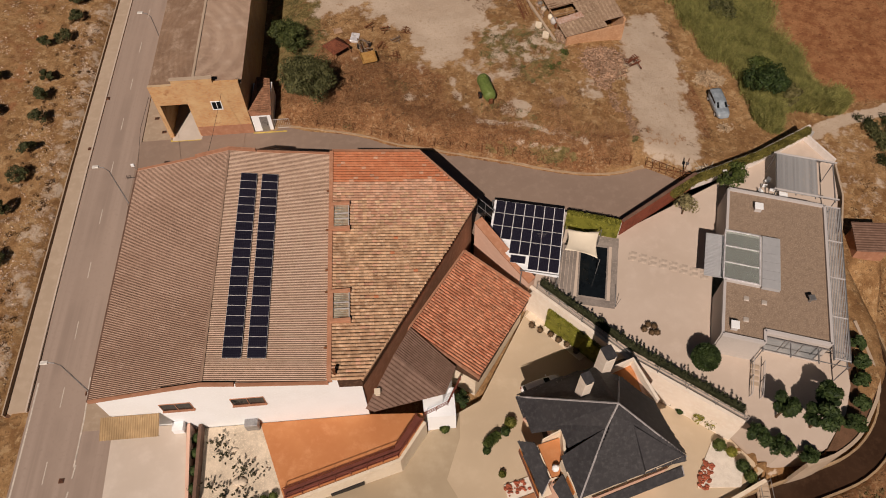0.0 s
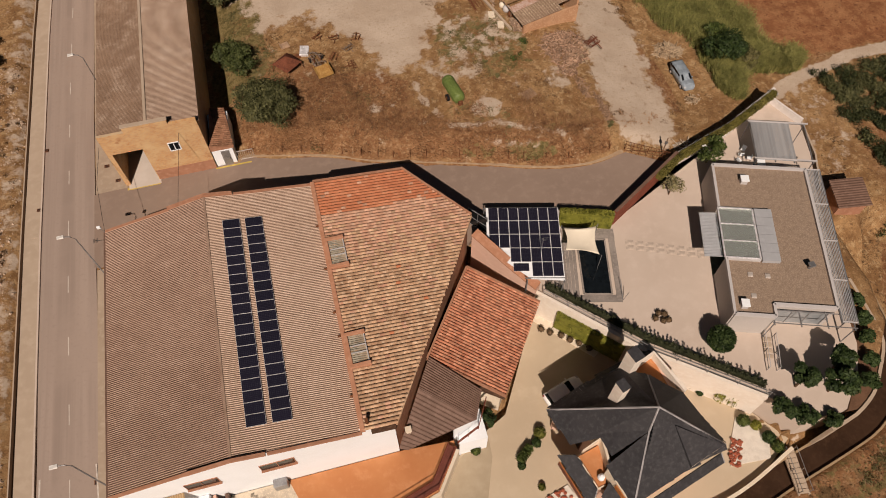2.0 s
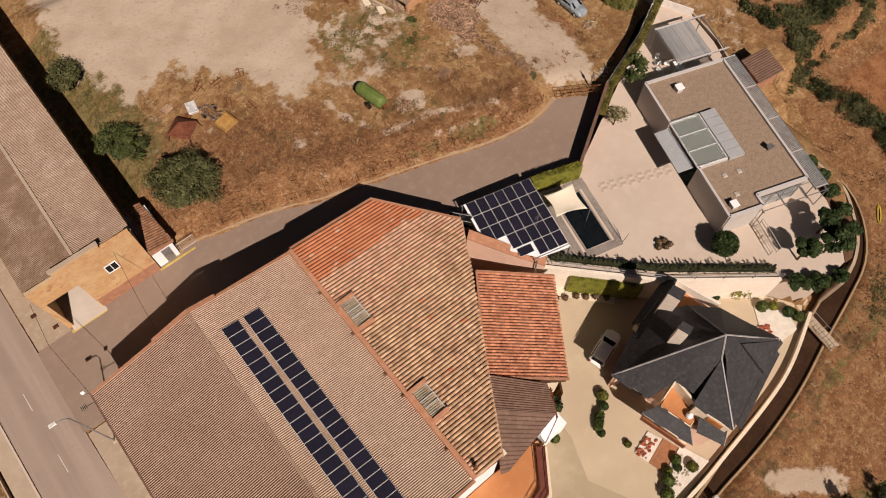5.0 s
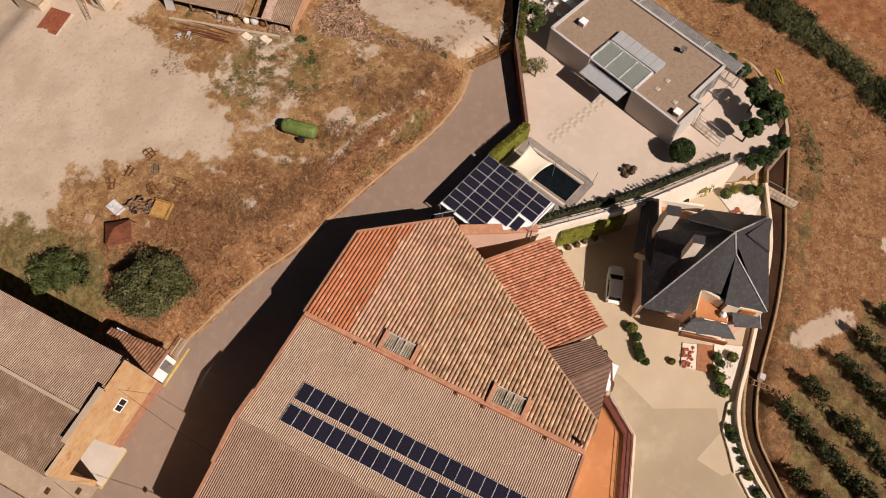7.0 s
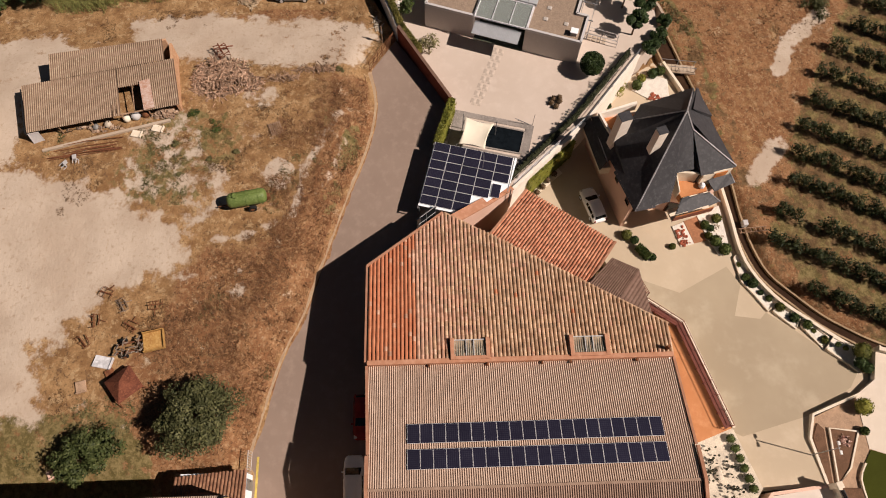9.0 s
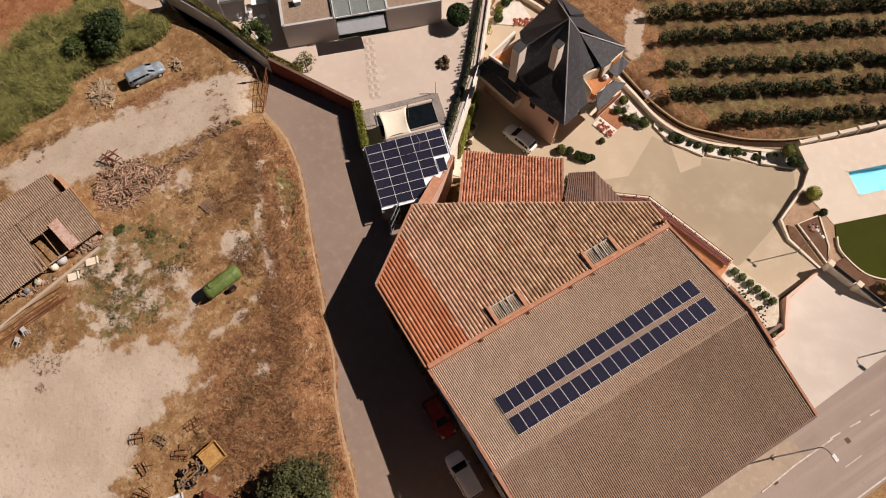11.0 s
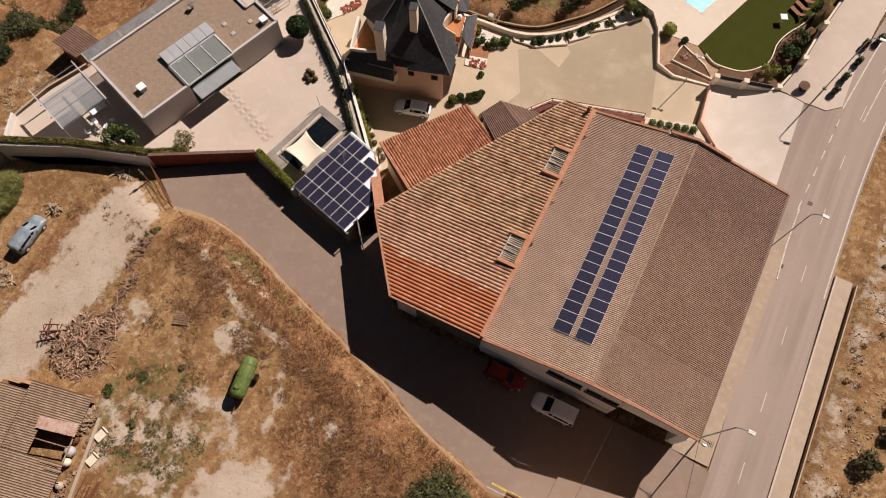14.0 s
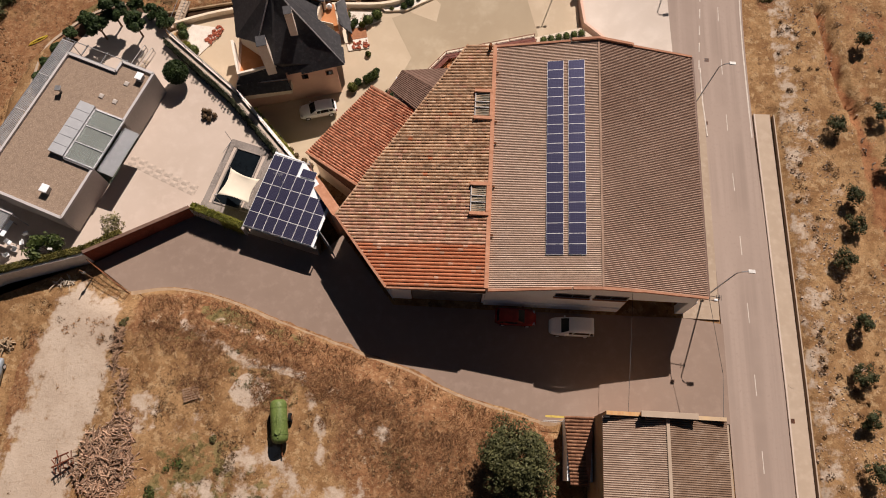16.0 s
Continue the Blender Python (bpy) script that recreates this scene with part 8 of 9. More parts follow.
# ---- things in the field ----
def slurry_tank():
    ob = thing("slurry_tank", "green slurry tanker trailer on dry ground", "tanker", pose(23.1, 36.0, 1.75, 0, 0, 100))
    bm = bmesh.new()
    prof = [(-1.95, .1), (-1.9, .45), (-1.75, .66), (-1.5, .75), (1.5, .75), (1.75, .66), (1.9, .45), (1.95, .1)]
    tube(bm, [(x, 0, 1.2) for x, r in prof], [r for x, r in prof], 20)
    part("barrel", bm, TANK_GREEN, ob, smooth=True)
    for x in (-1.2, 0, 1.2):
        bm = bmesh.new()
        tube(bm, [(x - .05, 0, 1.2), (x + .05, 0, 1.2)], .78, 20)
        part("hoop", bm, TANK_GREEN, ob)
    part("top_rail", boxed(-1.5, -.06, 1.94, 1.5, .06, 2.02, .01), TANK_GREEN, ob)
    h = part("hatch", wheel_bm(.25, .16), TANK_GREEN, ob)
    h.matrix_basis = pose(1.0, 0, 2.02)
    for s in (-1, 1):
        w = part("wheel", wheel_bm(.42, .26), RUBBER, ob)
        w.matrix_basis = pose(-.3, s * .85, .42, 90)
        part("rim", wheel_bm(.22, .27), RUST, w)
    part("drawbar", tubed([(1.7, 0, .6), (3.0, 0, .45)], .06), RUST, ob)
    part("pump", boxed(-2.2, -.25, .5, -1.85, .25, 1.1, .04), RUST, ob)


slurry_tank()


def wreck():
    ob = thing("wrecked_truck", "rusted truck wreck with a yellow bed", "truck wreck", pose(8.8, 44.6, 1.72, 0, 0, -78))
    part("bed", boxed(0.2, -.85, .55, 2.1, .85, .72, .03), TRUCK_YELLOW, ob, "faded yellow truck bed")
    bm = bmesh.new()
    for s in (-.9, .9):
        box(bm, .2, s - .03, .55, 2.1, s + .03, .95)
    box(bm, 2.05, -.9, .55, 2.12, .9, .95)
    part("side", bm, TRUCK_YELLOW, ob)
    for s in (-.4, .4):
        part("chassis_rail", boxed(-2.3, s - .06, .35, 2.0, s + .06, .5), RUST, ob)
    rnd = random.Random(4)
    bm = bmesh.new()
    for k in range(26):
        a = rnd.uniform(-2.3, .1)
        box(bm, -.3, -.05, 0, .3, .05, .09, m=pose(a, rnd.uniform(-.8, .8), rnd.uniform(.4, 1.0), rnd.uniform(-40, 40), rnd.uniform(-40, 40), rnd.uniform(0, 180)))
    part("scrap", bm, STEEL_DARK, ob, "heap of grey and rusty scrap")
    for x in (-1.6, 1.4):
        for s in (-.75, .75):
            w = part("wheel", wheel_bm(.35, .2), RUBBER, ob)
            w.matrix_basis = pose(x, s, .35, 90)
            part("rim", wheel_bm(.2, .21), RUST, w)


STEEL_DARK = surface("dull_scrap", (0.22, 0.17, 0.13), (0.12, 0.075, 0.05), (0.38, 0.33, 0.28), 0.8, 2.5, 8, 0.2)
wreck()
hp = thing("rusty_hopper", "rusty four-sided iron hopper on legs", "hopper", pose(5.0, 45.4, 1.75, 0, 0, 38))
bm = bmesh.new()
a = 1.25
pts = [(-a, -a, 1.1), (a, -a, 1.1), (a, a, 1.1), (-a, a, 1.1)]
for p, q in zip(pts, pts[1:] + pts[:1]):
    plate(bm, [p, q, (0, 0, 2.15)], 0.03)
part("cone", bm, RUST_RED, hp)
for x in (-1, 1):
    for y in (-1, 1):
        part("leg", tubed([(x * 1.35, y * 1.35, 0), (x * 1.1, y * 1.1, 1.12)], .05, 5), RUST, hp)
for x, y, w, d, lab, mt in ((7.3, 48.0, 1.7, 1.1, "bent grey metal sheet lying on the ground", ALU), (5.1, 49.6, 1.1, .9, "stained foam mattress lying on the ground", BEDS), (6.2, 47.2, .9, .8, "rusty square plate lying on the ground", RUST), (-2.2, 51.5, .8, .6, "pinkish plastic crate on the ground", PEACH), (31.5, 48.3, 1.1, .8, "pale concrete block on the ground", CREAM), (32.1, 46.2, 1.2, .8, "pale concrete block on the ground", CREAM)):
    s = thing("scrap_piece", lab, "scrap", pose(x, y, zg(x, y), 4, -3, (x * 37 + y * 11) % 90))
    part("panel", boxed(-w / 2, -d / 2, 0, w / 2, d / 2, .18, .03), mt, s)
    part("fold", boxed(-w / 2, -d / 2, .1, -w / 2 + .12, d / 2, .34, .02), mt, s)


def implement(x, y, rz, n, mat, lab, size=1.0):
    """Old iron tackle: a toolbar with bent tines, crooked struts and a disc or two, no two alike."""
    rnd = random.Random(int(x * 31 + y * 17))
    ob = thing("farm_implement", lab, "farm implement", pose(x, y, zg(x, y), 0, 0, rz) @ Matrix.Diagonal((.75 * size, .75 * size, .8 * size * size, 1)))
    part("toolbar", boxed(-.9, -.06, .45, .9, .06, .57, .01), mat, ob)
    part("toolbar", boxed(-.7, -.06, 0, .6, .04, .1, .01), mat, ob).matrix_basis = pose(0, -.6, .42, 0, rnd.uniform(-8, 8), rnd.uniform(-14, 14))
    for k in range(n):
        q = -.8 + 1.6 * k / (n - 1) + rnd.uniform(-.12, .12)
        e = rnd.uniform(.35, .75)
        part("tine", tubed([(q, 0.05, .5), (q + rnd.uniform(-.1, .1), e * .8, .55), (q + rnd.uniform(-.15, .15), e, .02)], .045, 5), mat, ob)
        if rnd.random() < .7:
            part("strut", tubed([(q, -.65, .45), (q + rnd.uniform(-.25, .25), 0, .52)], .035, 4), mat, ob)
    for k in range(rnd.randrange(3)):
        part("disc", wheel_bm(rnd.uniform(.16, .28), .04), mat, ob).matrix_basis = pose(rnd.uniform(-.7, .7), rnd.uniform(-.6, .5), .25, rnd.uniform(50, 90), rnd.uniform(-30, 30), rnd.uniform(0, 90))
    part("drawbar", tubed([(rnd.uniform(-.3, .3), -.6, .45), (rnd.uniform(-.4, .4), -1.3, .15)], .05, 5), mat, ob)


for args in ((12.6, 43.9, -85, 5, RUST, "rusty row cultivator lying in dry grass"), (12.6, 47.0, 30, 4, STEEL_DARK, "old plough frame on the dust"), (13.9, 48.6, 70, 3, RUST, "rusty harrow frame on the dust"), (11.2, 49.3, 10, 3, RUST, "rusty tine frame on the dust"), (9.2, 50.0, 40, 3, RUST, "rusty tine frame on the dust"), (10.6, 45.9, 60, 5, RUST, "rusty iron frame in dry grass"), (42.3, 40.6, 30, 6, RUST_RED, "red iron implement standing on the dust", 1.45)):
    implement(*args)


RUBBLE = surface("brown_rubble", (0.36, 0.25, 0.17), (0.24, 0.15, 0.10), (0.52, 0.42, 0.33), 0.95, 1.2, 6, 0.2, island=0.4)


def wood_heap(name, lab, x, y, z, rx, ry, h, n, seed, mat=WOOD, chunk=0.0):
    rnd = random.Random(seed)
    ob = thing(name, lab, "wood pile", pose(x, y, zg(x, y) - .05))
    bm = bmesh.new()
    for k in range(n):
        a, q = rnd.random() * 6.28, math.sqrt(rnd.random())
        f = .85 + .55 * noise.noise((1.3 * math.cos(a) + seed, 1.3 * math.sin(a), 3))
        px, py = rx * q * f * math.cos(a), ry * q * f * math.sin(a)
        if chunk:
            q3 = [chunk * rnd.uniform(.4, 1.1) for _ in range(3)]
            box(bm, -q3[0], -q3[1], -q3[2] * .6, q3[0], q3[1], q3[2] * .6, m=pose(px, py, .08 + h * (1 - q) * rnd.uniform(.2, 1), rnd.uniform(-30, 30), rnd.uniform(-30, 30), rnd.uniform(0, 180)))
            continue
        L = rnd.uniform(.35, 1.0) if rnd.random() < .75 else rnd.uniform(1.0, 1.9)
        r = rnd.uniform(.035, .11) if L < 1 else rnd.uniform(.025, .07)
        t, e = rnd.random() * 3.14, rnd.uniform(-.35, .35)
        d = Vector((math.cos(t) * math.cos(e), math.sin(t) * math.cos(e), math.sin(e))) * L / 2
        c = Vector((px, py, .1 + h * (1 - q) * rnd.uniform(.3, 1)))
        tube(bm, [c - d, c + d], [r, r * .8], 5)
    tagged(part("firewood", bm, mat, ob), kind="stuff")


HEAP_WOOD = surface("heaped_branches", (0.37, 0.235, 0.155), (0.24, 0.14, 0.09), (0.54, 0.41, 0.31), 0.9, 1.2, 8, 0.2, island=0.5)
wood_heap("log_pile", "wide heap of grey-brown firewood on bare ground", 38.1, 40.1, 0.9, 3.3, 4.1, 0.8, 820, 1, HEAP_WOOD)
wood_heap("brush_heap", "tangle of grey poles at the edge of the firewood", 39.9, 38.9, 0.9, 1.5, 1.8, 0.5, 60, 21, WOOD_PALE)
wood_heap("log_pile", "small stack of pale firewood", 52.2, 38.6, -0.55, 2.0, 1.7, 0.7, 260, 2, WOOD_PALE)
wood_heap("log_pile", "small stack of pale firewood", 51.6, 30.0, -0.5, .8, .6, 0.5, 40, 3, WOOD_PALE)
wood_heap("brush_heap", "line of dry cut branches along the field edge", 39.6, 29.6, 0.6, .45, 3.0, 0.45, 80, 5, WOOD)
wood_heap("brush_heap", "dry cut branches on the earth bank", 38.4, 33.9, 0.6, .5, 2.0, 0.4, 44, 15, WOOD)
wood_heap("rubble_heap", "brown rubble under the shed eave", 33.9, 45.6, 1.4, 0.6, 1.5, 0.8, 90, 6, RUBBLE, .22)
wood_heap("rubble_heap", "pale rubble at the yard wall", 47.0, 23.6, -0.2, 1.2, .4, 0.4, 16, 7, STONE)
wood_heap("rubble_heap", "pale rubble along the low wall", 32.3, 52.5, 1.4, 0.4, 3.4, 0.4, 40, 9, RUBBLE, .16)
pl = thing("pallet", "grey slatted pallet on dry grass", "pallet", pose(31.8, 33.9, zg(31.8, 33.9) + .02, 3, -4, 20))
for k in range(6):
    part("slat", boxed(-.75, -.6 + k * .22, .1, .75, -.46 + k * .22, .14), WOOD, pl)
for k in (-.65, 0, .65):
    part("bearer", boxed(k - .05, -.6, 0, k + .05, .64, .1), WOOD, pl)
# fence posts along the lane
fp = [(6.8, 32.9), (9.0, 32.0), (11.0, 31.2), (12.8, 30.5), (14.5, 30.0), (16.3, 29.5), (18.1, 29.1), (19.9, 28.5), (21.7, 28.0), (23.5, 27.5), (25.2, 27.0), (27.0, 26.4), (28.6, 25.9), (31, 25.1), (33.5, 24.6), (36, 24.5), (38.5, 24.7), (4.5, 33.5), (2.4, 34.1)]
wf = thing("wire_fence", "rusty posts with thin wire along the lane", "fence")
for x, y in fp:
    part("post", tubed([(x, y, -.1), (x, y, 1.6)], .035, 5), RUST, wf)
fs = sorted(fp)
for z in (0.9, 1.5):
    part("wire", tubed([(x, y, z) for x, y in fs], .008, 3), RUST, wf)


def field_gate():
    ob = thing("field_gate", "rusty wire-mesh gate across the lane end", "gate")
    a, b = Vector((40.2, 24.3)), Vector((44.4, 21.5))
    for k in range(7):
        p = a.lerp(b, k / 6)
        part("upright", tubed([(p.x, p.y, 0), (p.x, p.y, 1.7)], .035, 5), RUST, ob)
    for z in (.15, .6, 1.1, 1.65):
        part("bar", tubed([(a.x, a.y, z), (b.x, b.y, z)], .03, 5), RUST, ob)
    part("brace", tubed([(a.x, a.y, .1), (b.x, b.y, 1.6)], .03, 5), RUST, ob)


field_gate()
pp = thing("meter_post", "dark timber post with a small box", "post", pose(44.3, 22.9, 0))
part("post", tubed([(0, 0, -.2), (0, 0, 2.6)], .07), WOOD, pp)
part("box", boxed(-.15, -.1, 1.6, .15, .1, 2.0, .02), STEEL, pp)
lp = thing("yard_lamp", "short white yard lamp on the wall", "lamp", pose(47.8, 20.9, -.4))
part("pole", tubed([(0, 0, 0), (0, 0, 2.9)], .04), STEEL, lp)
part("lamp_head", boxed(-.3, -.12, 2.85, .15, .12, 2.98, .02), LAMP_HEAD, lp)
# table and chairs under the covered pergola
tb = thing("garden_table", "pale garden table under the pergola", "table", pose(*mod(20.6, 6.8, -.4), 0, 0, 70))
part("tabletop", boxed(-.9, -.45, .7, .9, .45, .75, .01), WHITE, tb)
for x in (-.8, .8):
    for y in (-.38, .38):
        part("leg", boxed(x - .03, y - .03, 0, x + .03, y + .03, .7), STEEL, tb)
# outbuilding beyond the house
ou = thing("small_outbuilding", "small brick outbuilding with a brown sheet roof", "outbuilding", pose(61.6, 12.2, -2.0, 0, 0, -8))
part("wall", boxed(-1.6, -1.4, 0, 1.6, 1.4, 2.1), TILE_TRIM, ou)
part("roof", ribbed([(-1.9, -1.7, 2.1), (1.9, -1.7, 2.1), (1.9, 1.7, 2.7), (-1.9, 1.7, 2.7)], 12), BROWN_SHEET, ou)
# basket-weave bollards in the yard
for k, (dx, dy) in enumerate(((-.55, .1), (-.05, .55), (.5, .3), (.1, -.35), (.62, -.4))):
    ball_bush("ball_shrub", "round reddish-brown clipped shrub in the yard", 35.7 + dx, 3.7 + dy, -.41, .33, LEAF_BROWN, 130, .07, 20 + k, group="yard ball shrubs")

# ---- plants ----
LEAF_GREEN = leaf_mat("mid_green_leaves", (0.042, 0.058, 0.017), (0.105, 0.12, 0.04))
LEAF_RUST = leaf_mat("rust_grass", (0.17, 0.078, 0.034), (0.36, 0.205, 0.10), (0.12, 0.055, 0.025))
LEAF_PALE = leaf_mat("pale_leaves", (0.17, 0.155, 0.07), (0.34, 0.30, 0.16))
LEAF_SAPLING = leaf_mat("olive_sapling_leaves", (0.035, 0.045, 0.018), (0.085, 0.09, 0.038))
LEAF_YELLOW = leaf_mat("yellow_green_leaves", (0.075, 0.085, 0.016), (0.15, 0.15, 0.035))
LEAF_SCRUB = leaf_mat("scrub_leaves", (0.024, 0.034, 0.012), (0.06, 0.064, 0.024))
LEAF_DRYBUSH = leaf_mat("dry_shrub_leaves", (0.115, 0.062, 0.03), (0.195, 0.12, 0.055))
LEAF_VINE = leaf_mat("vine_leaves", (0.022, 0.032, 0.011), (0.058, 0.068, 0.024))
LEAF_WEED = leaf_mat("weed_leaves", (0.105, 0.098, 0.038), (0.19, 0.165, 0.072), (0.075, 0.07, 0.028))
PINK = leaf_mat("pink_blooms", (0.5, 0.25, 0.2), (0.7, 0.5, 0.42), (0.45, 0.3, 0.25))
STONE_BROWN = surface("brown_field_stone", (0.50, 0.385, 0.29), rough=0.95, big=1, fine=6, bump=0.2, island=0.35)
def zg_fast(x, y):
    gx, gy = (x + 50) / .8, (y + 60) / .8
    i, j = int(gx), int(gy)
    fx, fy = gx - i, gy - j
    Z = ZGRID
    return float(Z[j, i] * (1 - fx) * (1 - fy) + Z[j, i + 1] * fx * (1 - fy) + Z[j + 1, i] * (1 - fx) * fy + Z[j + 1, i + 1] * fx * fy)


ZGRID = ground_z(*np.meshgrid(np.arange(-50, 100, .8), np.arange(-60, 100, .8)))


tree("olive_tree", "wide dense olive tree at the field corner", 1.7, 38.3, zg(1.7, 38.3), 4.6, 3.7, LEAF_OLIVE, 15000, 0.15, 1, .2, .12, lobes=64, wide=(1.16, .92, -60))
tree("olive_tree", "rounded green tree near the barn", -1.1, 47.6, zg(-1.1, 47.6), 3.4, 2.8, LEAF_GREEN, 8000, 0.15, 2, .16, .12, lobes=40, wide=(1.15, .8, -63))
tree("fig_tree", "low dark bush-like tree in the field", -1.5, 60.0, zg(-1.5, 60), 3.4, 2.2, LEAF_OLIVE, 2500, 0.18, 3, .15, .15)
ball_bush("yard_tree", "dense round dark green tree in the yard", 39.6, -.4, .25, 1.3, LEAF_DARK, 3600, .12, 4, category="tree")
tree("yard_tree", "small leafy green tree by the yard wall", 48.8, 20.6, -.4, 3.6, 1.7, LEAF_MID, 1500, .2, 5, .09, .3)
tree("yard_tree", "sparse pale yellowish young tree", 42.8, 17.6, -.4, 2.6, 1.35, LEAF_PALE, 650, .15, 6, .07, .35)
tree("yard_tree", "glossy dark green citrus tree", 45.0, -6.0, -.4, 3.8, 1.2, LEAF_DARK, 3000, .2, 7, .1, .4)
tree("yard_tree", "glossy dark green citrus tree", 47.7, -7.2, -.4, 4.4, 1.45, LEAF_DARK, 4200, .2, 8, .1, .38)
tree("yard_tree", "glossy dark green citrus tree", 49.0, -5.4, -.4, 4.0, 1.25, LEAF_DARK, 3400, .2, 9, .1, .4)
for k, (x, y, h, r) in enumerate(((42.6, -7.9, 1.6, 1.1), (44.2, -9.0, 1.6, 1.05), (46.4, -9.9, 1.4, .85), (51.4, -7.4, 1.6, 1.0), (53.9, -3.4, 1.2, .8), (54.6, -1.6, 1.3, .8), (55.2, 0.4, 1.2, .7), (52.9, -5.6, 1.2, .8))):
    tree("garden_shrub", "dense dark shrub at the yard edge", x, y, -.5, h, r, LEAF_DARK, 2200, .15, 30 + k, .05, .1, category="shrub", group="yard edge shrubs")
bushes = ((37.3, -2.2, .62), (37.9, -3.2, .5), (40.6, -7.0, .75), (41.6, -7.7, .6), (42.2, -9.1, .75), (42.6, -10.1, .7), (21.2, -3.1, .7), (20.6, -3.9, .55), (22.2, -11.8, .6), (22.9, -13.2, .65), (19.2, -13.4, .8), (20.2, -12.6, .75), (20.9, -12.0, .5), (21.8, -12.4, .45), (14.8, -3.1, .6), (7.4, -24.4, 1.1), (6.3, -24.1, .75), (5.8, -24.6, .7), (12.6, -17.9, .6), (11.4, -19.1, .6), (10.6, -20.2, .62), (8.9, -21.6, .42), (15.3, -15.6, .62), (16.0, -15.0, .5), (17.5, -14.6, .3), (14.3, -16.3, .32), (13.6, -17.0, .4), (10.0, -20.8, .3), (9.2, -21.7, .26), (8.3, -22.5, .3), (7.9, -23.2, .28), (1.9, -22.8, 1.05), (-.3, -22.5, .5), (19.8, -7.9, .4), (18.6, -5.6, .45))
for k, (x, y, r) in enumerate(bushes):
    z = court_z(x, y) if y > -22 else -3.7 if x > 3.3 else -3.2
    ball_bush("clipped_bush", "round clipped green bush beside the courtyard", x, y, z - .02, r * .82, (LEAF_YELLOW, LEAF_DARK, LEAF_MID, LEAF_LIME)[k % 4 if k % 7 == 3 else k % 3], int(200 + 420 * r), .1, 50 + k, group="clipped garden bushes")
for k, (x, y) in enumerate(((24.9, 7.3), (25.7, 6.7), (26.7, 6.1), (27.4, 5.4), (28.2, 4.8), (29.0, 4.0))):
    ball_bush("clipped_bush", "small reddish-brown clipped bush by the wall", x, y, -4.55, .36, LEAF_BROWN, 120, .08, 90 + k, group="small brown bushes")
hedge("low_hedge", "low clipped green hedge by the court", [(19.9, -4.1), (18.5, -5.2)], .9, -4.62, -3.8, LEAF_MID, 11, 380)
tree("garden_shrub", "loose yellow-green shrub against the wall", 39.9, -4.3, -4.6, 2.2, 1.2, LEAF_LIME, 700, .14, 41, .05, .15, category="shrub")
tree("garden_shrub", "tall clipped green shrub beside the annexe", 16.6, -.9, -4.6, 3.4, .95, LEAF_DARK, 1200, .12, 42, .06, .1, category="shrub")
# garden along the lawn
for k, (x, y, h, r, m) in enumerate(((-10.6, -22.2, 1.9, 1.2, LEAF_LIME), (-11.9, -25.6, 2.2, 1.4, LEAF_DARK), (-12.4, -28.3, 2.0, 1.3, LEAF_DARK), (-13.6, -33.5, 1.8, 1.2, LEAF_DARK), (-12.2, -23.4, 1.2, .7, LEAF_MID))):
    tree("garden_shrub", "leafy shrub in the bed along the lawn", x, y, -3.05, h, r, m, 900, .14, 60 + k, .05, .12, category="shrub", group="lawn bed shrubs")
st = thing("flower_group", "round group of pink and white flowers", "flowers", pose(-1.1, -20.5, -3.1))
verts, faces = [], []
leaf_cloud(verts, faces, random.Random(3), (0, 0, .1), .6, 160, .12, .3)
link_mesh("blooms", verts, faces, PINK, st)


def cactus(x, y, n, seed):
    rnd = random.Random(seed)
    ob = thing("prickly_pear", "branching grey-green prickly pear cactus", "cactus", pose(x, y, -1.66), "prickly pears")
    bm = bmesh.new()
    for k in range(n):
        a, q = rnd.random() * 6.28, rnd.uniform(0, 1.1)
        m = pose(q * math.cos(a), q * math.sin(a), .15 + rnd.random() * .8, rnd.uniform(-40, 40), rnd.uniform(-40, 40), rnd.uniform(0, 180)) @ Matrix.Diagonal((.13, .05, .17, 1))
        bmesh.ops.create_icosphere(bm, subdivisions=1, radius=1, matrix=m)
    tube(bm, [(0, 0, 0), (0, 0, .6)], .1, 6)
    tagged(part("pad_cluster", bm, CACTUS, ob, smooth=True), kind="stuff")


for k, (x, y, n) in enumerate(((-6.0, -3.9, 26), (-5.2, -5.0, 18), (-3.6, -6.4, 26), (-2.6, -6.9, 16), (-5.2, -8.6, 24), (-6.4, -7.7, 12), (-3.3, -8.8, 14))):
    cactus(x, y, n, 200 + k)
for k in range(6):
    ball_bush("bed_bush", "small green bush edging the cactus bed", -.8 - .88 * k, -9.0 - .24 * k, -1.68, .42, LEAF_MID, 170, .09, 220 + k, group="bushes edging the cactus bed")
for k, (x, y, r) in enumerate(((-3.9, -7.4, .6), (-4.6, -4.4, .3))):
    ro = thing("garden_rock", "smooth pale boulder in the gravel bed", "rock", pose(x, y, -1.66))
    bm = bmesh.new()
    bmesh.ops.create_icosphere(bm, subdivisions=2, radius=r, matrix=Matrix.Diagonal((1.2, .7, .6, 1)))
    for v in bm.verts:
        v.co += v.normal * .12 * r * noise.noise(v.co * 3)
    part("stone", bm, STONE, ro, smooth=True)
for k, y in enumerate((-3.2, -4.6, -6.2, -7.8)):
    ball_bush("pit_bush", "dark round bush in the planting pit", -8.05 + .03 * k, y, -1.6, .5, LEAF_DARK, 200, .1, 240 + k, group="bushes in the planting pit")
